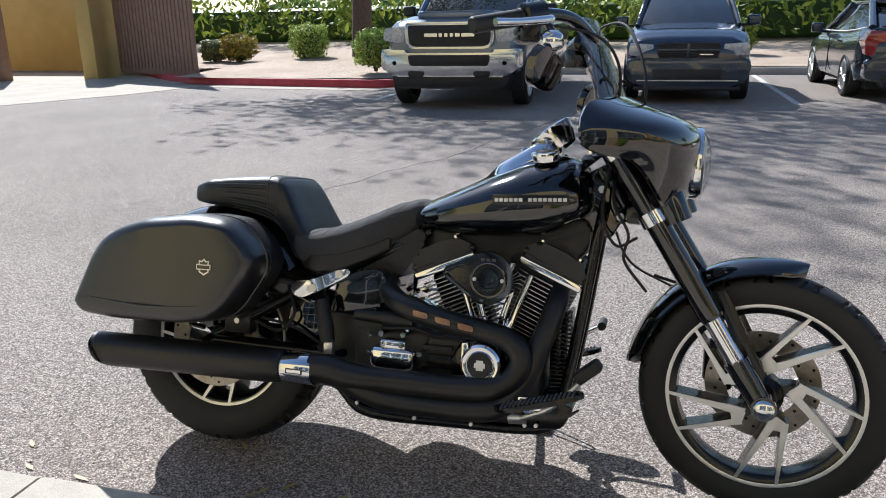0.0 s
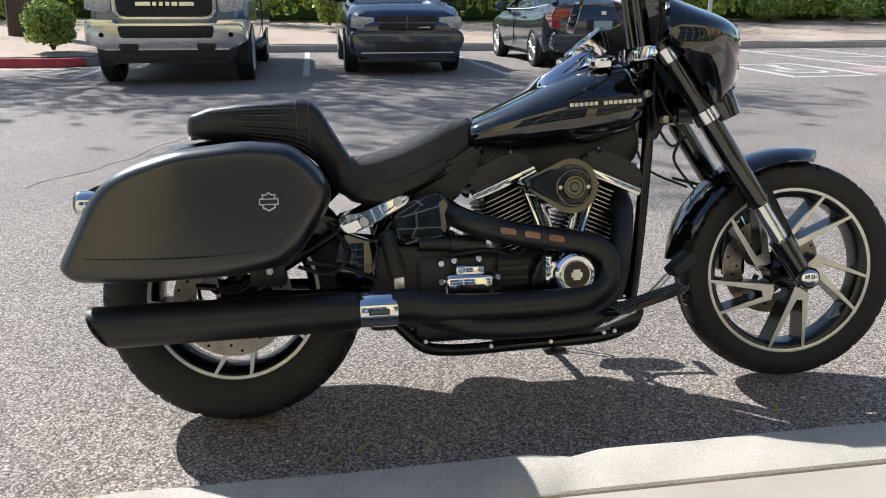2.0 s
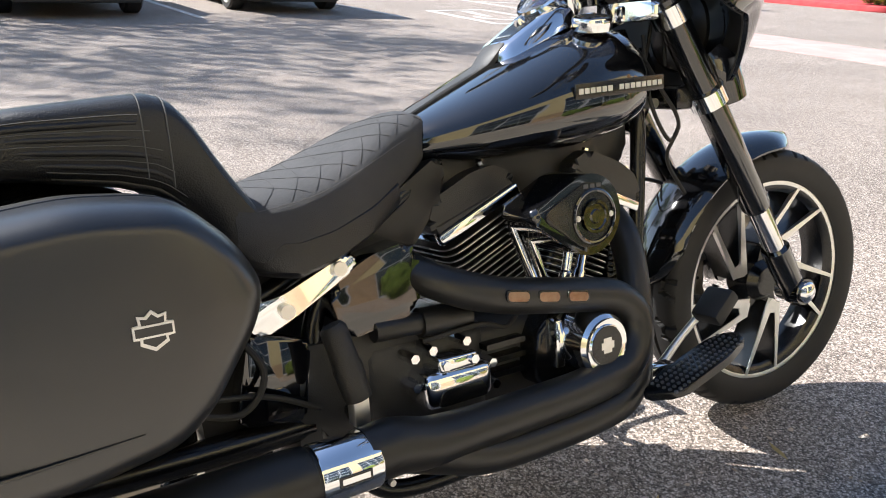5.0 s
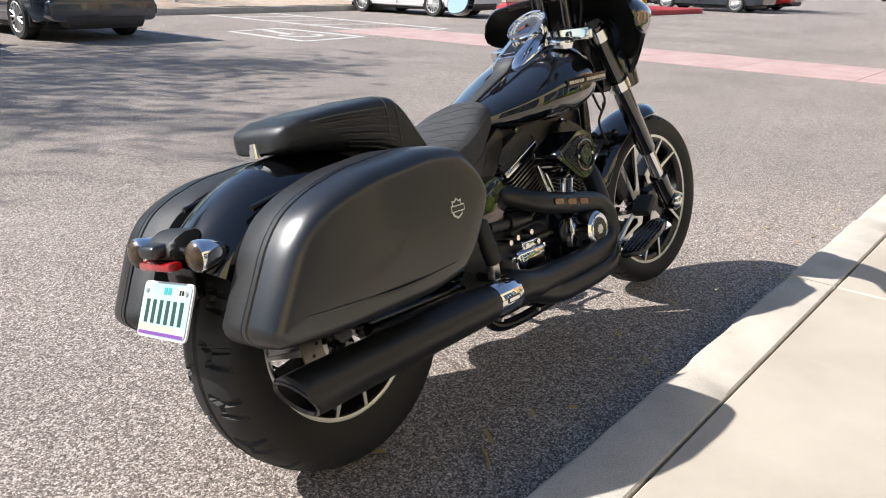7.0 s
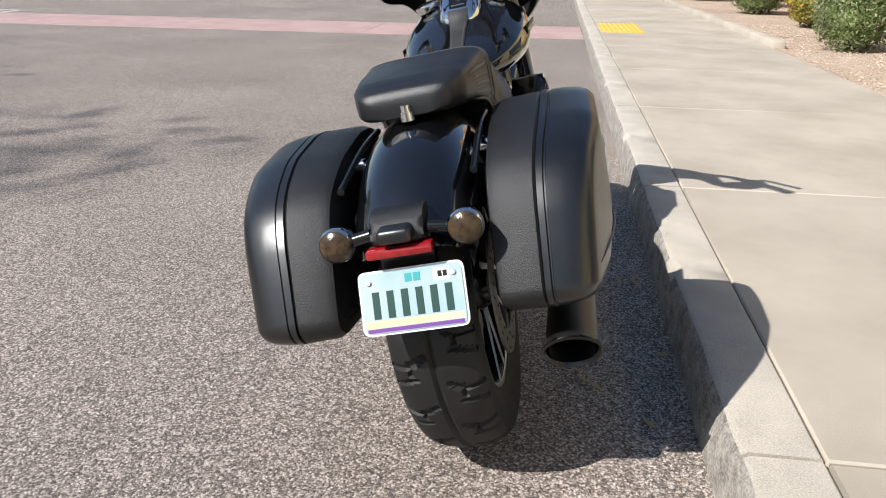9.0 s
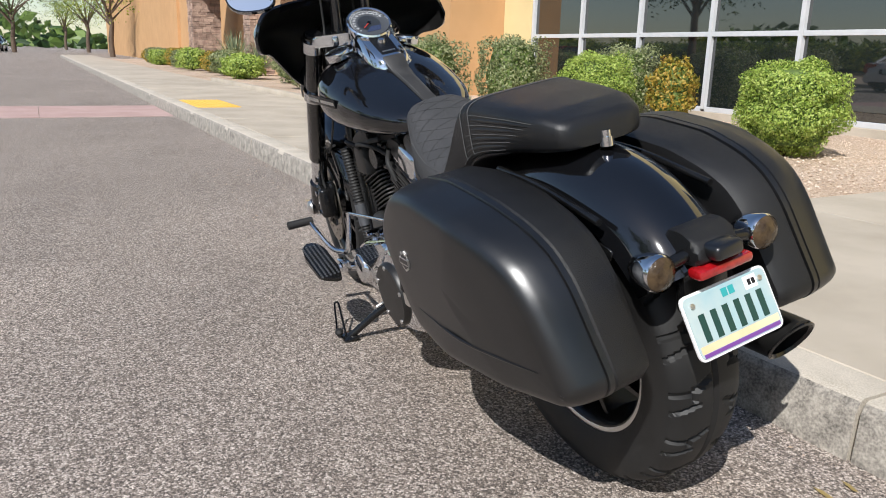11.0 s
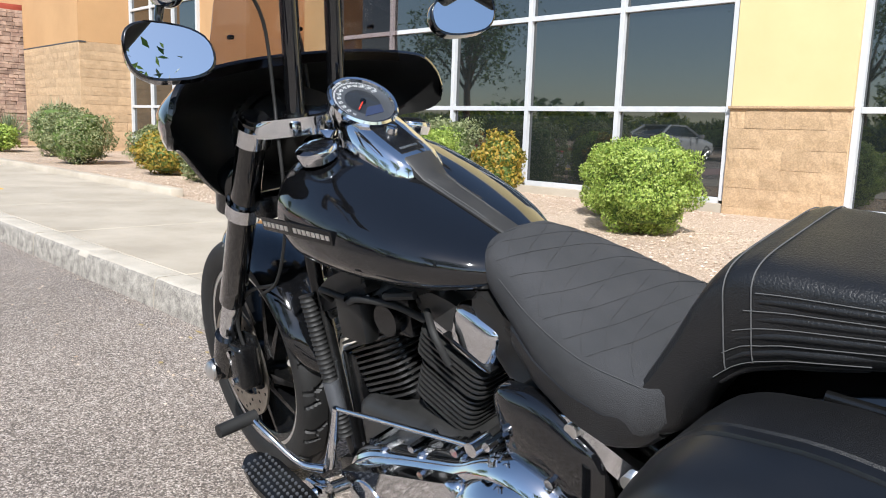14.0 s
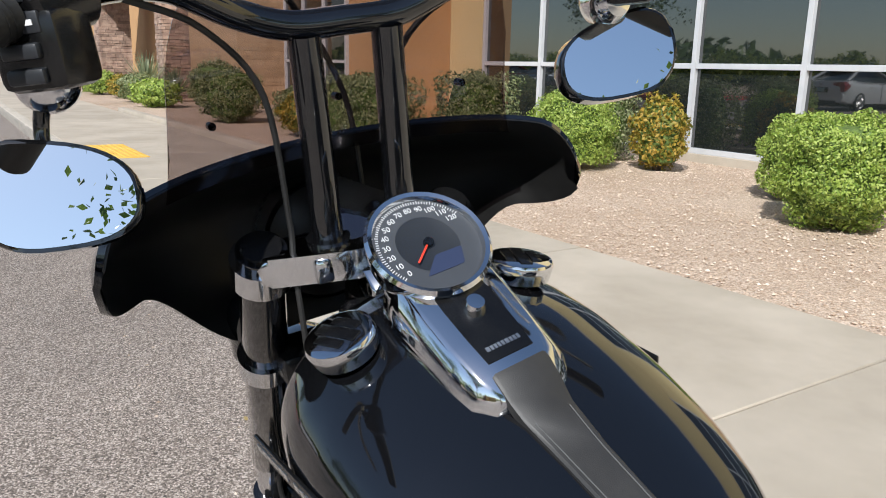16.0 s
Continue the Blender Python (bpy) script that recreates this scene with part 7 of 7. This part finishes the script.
def pickup(at):
    c = tagged(new("pickup_truck"), "silver-blue full-size pickup truck with a chrome grille", "truck")
    P = "paint_silver_blue"
    part("body", car_body([(0.10, 0.86, 0.62, 1.10, 0.05, 0.02), (0.22, 0.95, 0.52, 1.20, 0.05, 0.05), (0.6, 1.01, 0.46, 1.25, 0.05, 0.07), (1.5, 1.03, 0.42, 1.28, 0.05, 0.06), (1.75, 1.035, 0.42, 1.30, 0.05, 0.02), (5.7, 1.035, 0.45, 1.32, 0.05, 0.0), (5.82, 1.02, 0.5, 1.30, 0.05, 0.0)]), P, c, "silver-blue metallic painted body")
    part("hood_dome", slab(rounded([(-0.55, 0.30), (0.55, 0.30), (0.62, 1.5), (-0.62, 1.5)], 0.12), 1.26, 1.365, 0.04, axis="z", seg=3), P, c)
    part("cabin_glass", glass_house([(1.50, 0.86, 1.28, 0.84, 1.32), (2.25, 0.90, 1.30, 0.74, 1.90), (2.6, 0.91, 1.30, 0.76, 1.95), (3.9, 0.91, 1.30, 0.76, 1.95), (4.0, 0.90, 1.30, 0.75, 1.90)]), "car_glass", c)
    part("roof", slab(rounded([(-0.77, 2.28), (0.77, 2.28), (0.78, 4.0), (-0.78, 4.0)], 0.12), 1.925, 1.985, 0.025, axis="z", seg=3), P, c)
    for s in (-1, 1):
        part("pillar", tube([(s * 0.87, 1.52, 1.29), (s * 0.755, 2.30, 1.93)], 0.045, 8, smooth=False), P, c)
        part("pillar", bbox(s * 0.84 - 0.05, s * 0.84 + 0.05, 3.05, 3.15, 1.28, 1.93), P, c)
        part("headlight", slab(rounded([(s * 0.64, 1.16), (s * 0.95, 1.14), (s * 0.985, 0.97), (s * 0.68, 0.93)] if s > 0 else [(-0.64, 1.16), (-0.68, 0.93), (-0.985, 0.97), (-0.95, 1.14)], 0.03), 0.075, 0.30, 0.012), "lamp_clear", c, "clear headlamp")
        part("bumper_wing", slab(rounded([(s * 0.60, 0.84), (s * 1.0, 0.85), (s * 1.0, 0.56), (s * 0.60, 0.54)] if s > 0 else [(-0.60, 0.84), (-0.60, 0.54), (-1.0, 0.56), (-1.0, 0.85)], 0.05), 0.01, 0.34, 0.03, seg=3), "dull_chrome", c)
        part("fog_lamp", slab(rounded([(s * 0.80 - 0.10, 0.71), (s * 0.80 + 0.10, 0.71), (s * 0.80 + 0.10, 0.61), (s * 0.80 - 0.10, 0.61)], 0.03), 0.004, 0.05, 0.004), "black_plastic", c)
        part("fog_bulb", cyl((s * 0.80, 0.0, 0.66), (s * 0.80, 0.02, 0.66), 0.032), "lamp_clear", c)
        part("tow_slot", slab(rounded([(s * 0.48 - 0.13, 0.55), (s * 0.48 + 0.13, 0.55), (s * 0.48 + 0.11, 0.46), (s * 0.48 - 0.11, 0.46)], 0.04), -0.004, 0.05, 0.004), "black_plastic", c)
        for y in (0.95, 4.65):
            car_wheel(c, s * 0.90, y, 0.40, s)
        car_mirror(c, s * 1.16, 1.95, 1.38, s, "black_plastic")
        part("running_board", bbox(s * 0.98 - 0.09, s * 0.98 + 0.09, 1.5, 4.0, 0.38, 0.45, 0.02), "black_plastic", c)
        for y in (2.9, 4.0):
            part("door_handle", bbox(s * 1.03 - 0.02, s * 1.03 + 0.02, y - 0.14, y, 1.10, 1.14, 0.01), P, c)
        part("door_gap", bbox(s * 1.031 - 0.006, s * 1.031 + 0.006, 3.08, 3.10, 0.5, 1.28), "hole", c)
    part("grille_frame", slab(rounded([(-0.65, 1.215), (0.65, 1.215), (0.63, 0.89), (0.52, 0.85), (-0.52, 0.85), (-0.63, 0.89)], 0.06), 0.045, 0.25, 0.02, seg=3), "dull_chrome", c, "chrome grille surround")
    gr = part("grille", slab(rounded([(-0.60, 1.175), (0.60, 1.175), (0.585, 0.915), (0.49, 0.88), (-0.49, 0.88), (-0.585, 0.915)], 0.05), 0.035, 0.10, 0.006), "black_plastic", c)
    for k in range(8):
        part("grille_bar", bbox(-0.54, 0.54, 0.025, 0.05, 0.925 + k * 0.026, 0.932 + k * 0.026), "black_plastic", gr)
    for x, w in ((-0.255, 0.19), (-0.115, 0.055), (-0.035, 0.055), (0.045, 0.055), (0.13, 0.075), (0.28, 0.19)):
        part("grille_badge", bbox(x - w / 2, x + w / 2, 0.010, 0.030, 1.013, 1.067, 0.004, 1), "dull_chrome", gr, "plain chrome bar")
    part("bumper", slab(rounded([(-0.98, 0.80), (0.98, 0.80), (0.98, 0.60), (0.85, 0.47), (-0.85, 0.47), (-0.98, 0.60)], 0.08), 0.0, 0.30, 0.035, seg=3), "dull_chrome", c, "chrome front bumper")
    part("bumper_slot", slab(rounded([(-0.60, 0.77), (0.60, 0.77), (0.57, 0.62), (-0.57, 0.62)], 0.04), -0.008, 0.05, 0.004), "black_plastic", c)
    part("valance", slab(rounded([(-0.88, 0.50), (0.88, 0.50), (0.78, 0.30), (-0.78, 0.30)], 0.05), 0.06, 0.5, 0.03), "black_plastic", c)
    part("underbody", bbox(-0.80, 0.80, 0.5, 5.5, 0.30, 0.55), "black_plastic", c)
    c.matrix_world = at


def suv(at):
    c = tagged(new("sport_utility_car"), "dark slate metallic family crossover seen from its front", "car")
    P = "paint_dark_blue"
    part("body", car_body([(0.05, 0.66, 0.38, 0.76, 0.05, 0.02), (0.15, 0.80, 0.30, 0.90, 0.05, 0.03), (0.5, 0.89, 0.26, 1.00, 0.05, 0.05), (1.25, 0.91, 0.25, 1.08, 0.05, 0.06), (1.5, 0.915, 0.25, 1.10, 0.05, 0.02), (4.6, 0.91, 0.28, 1.10, 0.05, 0.0), (4.85, 0.84, 0.4, 1.02, 0.05, 0.0)]), P, c)
    part("cabin_glass", glass_house([(1.20, 0.74, 1.09, 0.72, 1.12), (2.05, 0.80, 1.08, 0.60, 1.64), (2.5, 0.82, 1.08, 0.63, 1.70), (4.3, 0.82, 1.08, 0.62, 1.68), (4.75, 0.78, 1.08, 0.58, 1.45)]), "car_glass", c)
    part("roof", slab(rounded([(-0.62, 2.1), (0.62, 2.1), (0.64, 4.4), (-0.64, 4.4)], 0.12), 1.67, 1.735, 0.03, axis="z", seg=3), P, c)
    for s in (-1, 1):
        part("pillar", tube([(s * 0.76, 1.22, 1.09), (s * 0.615, 2.10, 1.68)], 0.04, 8, smooth=False), P, c)
        part("headlight", slab(rounded([(s * 0.48, 0.85), (s * 0.82, 0.87), (s * 0.84, 0.70), (s * 0.50, 0.68)] if s > 0 else [(-0.48, 0.85), (-0.50, 0.68), (-0.84, 0.70), (-0.82, 0.87)], 0.035), 0.06, 0.30, 0.015), "lamp_clear", c, "clear headlamp")
        for y in (0.95, 3.85):
            car_wheel(c, s * 0.80, y, 0.35, s)
        car_mirror(c, s * 1.02, 1.72, 1.16, s, P)
        part("fog_lamp", cyl((s * 0.66, 0.06, 0.42), (s * 0.66, 0.12, 0.42), 0.04), "lamp_clear", c)
    part("bumper", slab(rounded([(-0.86, 0.66), (0.86, 0.66), (0.86, 0.40), (0.70, 0.24), (-0.70, 0.24), (-0.86, 0.40)], 0.10), 0.0, 0.32, 0.05, seg=3), P, c)
    gr = part("grille", slab(rounded([(-0.44, 0.87), (0.44, 0.87), (0.42, 0.66), (-0.42, 0.66)], 0.05), 0.03, 0.12, 0.012), "black_plastic", c, "black crosshair grille")
    part("grille_cross", merge(bbox(-0.43, 0.43, 0.018, 0.05, 0.755, 0.785, 0.005), bbox(-0.02, 0.02, 0.016, 0.05, 0.665, 0.865, 0.005)), P, gr)
    for k in range(6):
        part("grille_bar", bbox(-0.41, 0.41, 0.024, 0.05, 0.685 + k * 0.032, 0.692 + k * 0.032), "black_metal", gr)
    part("grille_badge", bbox(0.16, 0.34, 0.012, 0.03, 0.70, 0.715), "chrome", gr)
    part("lower_grille", slab(rounded([(-0.50, 0.50), (0.50, 0.50), (0.46, 0.36), (-0.46, 0.36)], 0.04), -0.006, 0.06, 0.006), "black_plastic", c)
    part("lip", bbox(-0.74, 0.74, -0.01, 0.20, 0.20, 0.26, 0.02), "black_plastic", c)
    part("bumper_trim", bbox(-0.70, 0.70, -0.010, 0.02, 0.335, 0.350), "steel", c)
    part("underbody", bbox(-0.70, 0.70, 0.4, 4.5, 0.18, 0.4), "black_plastic", c)
    c.matrix_world = at


def sedan(at, P, label, tail=True):
    """Its rear bumper at y = 0, its nose towards +y."""
    c = tagged(new("sedan_car"), label, "car")
    part("body", car_body([(0.0, 0.74, 0.40, 0.80, 0.05, 0.0), (0.10, 0.84, 0.32, 1.00, 0.05, 0.0), (0.4, 0.89, 0.24, 1.04, 0.05, 0.0), (1.2, 0.90, 0.22, 0.96, 0.05, 0.0), (3.4, 0.90, 0.22, 0.92, 0.05, 0.02), (4.3, 0.86, 0.24, 0.78, 0.05, 0.04), (4.62, 0.70, 0.30, 0.62, 0.05, 0.02)]), P, c)
    part("cabin_glass", glass_house([(0.42, 0.66, 1.02, 0.62, 1.05), (1.25, 0.74, 0.97, 0.54, 1.36), (1.8, 0.77, 0.95, 0.57, 1.40), (2.5, 0.77, 0.94, 0.57, 1.38), (3.45, 0.74, 0.93, 0.70, 0.96)]), "car_glass", c)
    part("roof", slab(rounded([(-0.56, 1.15), (0.56, 1.15), (0.58, 2.6), (-0.58, 2.6)], 0.12), 1.37, 1.42, 0.025, axis="z", seg=3), P, c)
    for s in (-1, 1):
        part("pillar", tube([(s * 0.70, 0.40, 1.03), (s * 0.56, 1.20, 1.38)], 0.05, 8, smooth=False), P, c)
        part("pillar", tube([(s * 0.755, 3.40, 0.94), (s * 0.565, 2.45, 1.38)], 0.04, 8, smooth=False), P, c)
        part("tail_lamp", slab(rounded([(s * 0.42, 0.96), (s * 0.80, 1.00), (s * 0.87, 0.86), (s * 0.84, 0.66), (s * 0.72, 0.66), (s * 0.70, 0.82), (s * 0.44, 0.88)] if s > 0 else [(-0.42, 0.96), (-0.44, 0.88), (-0.70, 0.82), (-0.72, 0.66), (-0.84, 0.66), (-0.87, 0.86), (-0.80, 1.00)], 0.02), -0.012, 0.34, 0.012), "red_lens", c, "red tail lamp")
        part("reflector", bbox(s * 0.72 - 0.05, s * 0.72 + 0.05, -0.01, 0.05, 0.38, 0.46, 0.01), "red_lens", c)
        for y in (0.98, 3.68):
            car_wheel(c, s * 0.79, y, 0.325, s, 7)
        car_mirror(c, s * 0.98, 3.0, 1.0, s, P)
        part("door_gap", bbox(s * 0.898 - 0.006, s * 0.898 + 0.006, 2.28, 2.295, 0.3, 0.94), "hole", c)
        part("door_handle", bbox(s * 0.895 - 0.02, s * 0.895 + 0.02, 1.55, 1.72, 0.80, 0.83, 0.008), P, c)
        part("side_trim", tube([(s * 0.72, 0.6, 1.03), (s * 0.775, 1.6, 0.965), (s * 0.77, 3.3, 0.945)], 0.012, 6), "steel", c)
    part("bumper", slab(rounded([(-0.84, 0.62), (0.84, 0.62), (0.82, 0.30), (-0.82, 0.30)], 0.10), -0.03, 0.34, 0.05, seg=3), P, c)
    part("diffuser", slab(rounded([(-0.62, 0.36), (0.62, 0.36), (0.56, 0.20), (-0.56, 0.20)], 0.04), -0.04, 0.3, 0.01), "black_plastic", c)
    part("plate_recess", bbox(-0.27, 0.27, -0.02, 0.04, 0.62, 0.80, 0.02), "black_plastic", c)
    part("number_plate", bbox(-0.155, 0.155, -0.03, 0.0, 0.645, 0.785, 0.005), "plate", c)
    part("badge", bbox(-0.045, 0.045, -0.025, 0.02, 0.87, 0.935, 0.01), "chrome", c, "plain chrome badge")
    part("underbody", bbox(-0.70, 0.70, 0.4, 4.3, 0.16, 0.4), "black_plastic", c)
    c.matrix_world = at
    return c


pickup(pose(-1.45, 8.92, 0))
suv(pose(1.80, 10.05, 0))
sedan(pose(5.06, 10.62, 0), "paint_charcoal", "charcoal sedan parked nose-in, seen from its rear")
w1 = sedan(pose(16.2, 12.0, 0), "paint_white", "white sedan in a far bay")
d1 = sedan(pose(29.5, 13.5, 0, 0, 0, 180), "paint_charcoal", "dark sedan in a far bay")
r1 = sedan(pose(33.0, 9.0, 0), "paint_red", "red sedan in a far bay")
v1 = sedan(pose(58.0, 8.5, 0, 0, 0, 90), "paint_white", "white sedan far along the road")
copy_thing(v1, pose(66.0, 11.0, 0, 0, 0, 90))
copy_thing(d1, pose(74.0, 4.6, 0, 0, 0, 80))
copy_thing(d1, pose(84.0, 4.0, 0, 0, 0, 85))
isl = tagged(part("traffic_island", slab(rounded([(21.5, 10.3), (27.0, 10.1), (27.0, 16.0), (21.5, 16.0)], 0.8), 0.0, 0.15, 0.02, axis="z"), "red_paint"), "red-painted kerbed planting island", "island", kind="structure")
hyd = tagged(part("hydrant", merge(cyl((23.6, 11.0, 0.15), (23.6, 11.0, 0.75), 0.11), lathe([(0.14, 0.70), (0.13, 0.80), (0.0, 0.90)], 16, (23.6, 11.0, 0), "z"), cyl((23.42, 11.0, 0.55), (23.78, 11.0, 0.55), 0.06)), "yellow_pad"), "yellow fire hydrant on the island", "hydrant")
shrub(22.6, 11.4, 0.15, 0.6, 0.6, 0.9, 900, 0.05, "leaf_bright", "rounded green shrub on the island")

# fallen leaves along the gutter
for i in range(46):
    x, y = float(rng.uniform(-1.2, 3.4)), KY + 0.03 + float(abs(rng.normal(0, 0.16)))
    l, wd, a = float(rng.uniform(0.012, 0.035)), float(rng.uniform(0.004, 0.008)), float(rng.uniform(0, 180))
    lf = part("fallen_leaf", ([(-l, 0, 0.002), (-l * 0.3, -wd, 0.005), (l * 0.4, -wd * 0.8, 0.004), (l, 0, 0.009), (l * 0.4, wd * 0.8, 0.004), (-l * 0.3, wd, 0.005)], [(0, 1, 2, 3, 4, 5)]), "dry_leaf", None)
    tagged(lf, "dry curled yellow-brown fallen leaf", "leaf", group="fallen leaves")
    lf.matrix_world = pose(x, y, 0.001, 0, 0, a)
# trees behind the walk's start, which the mirrors show
tree(-9.5, 3.8, 0.0, 7.0, 3.8, 7000, 0.20, seed=41)
tree(-13.0, -4.0, 0.1, 7.0, 3.6, 5000, 0.20, seed=43)
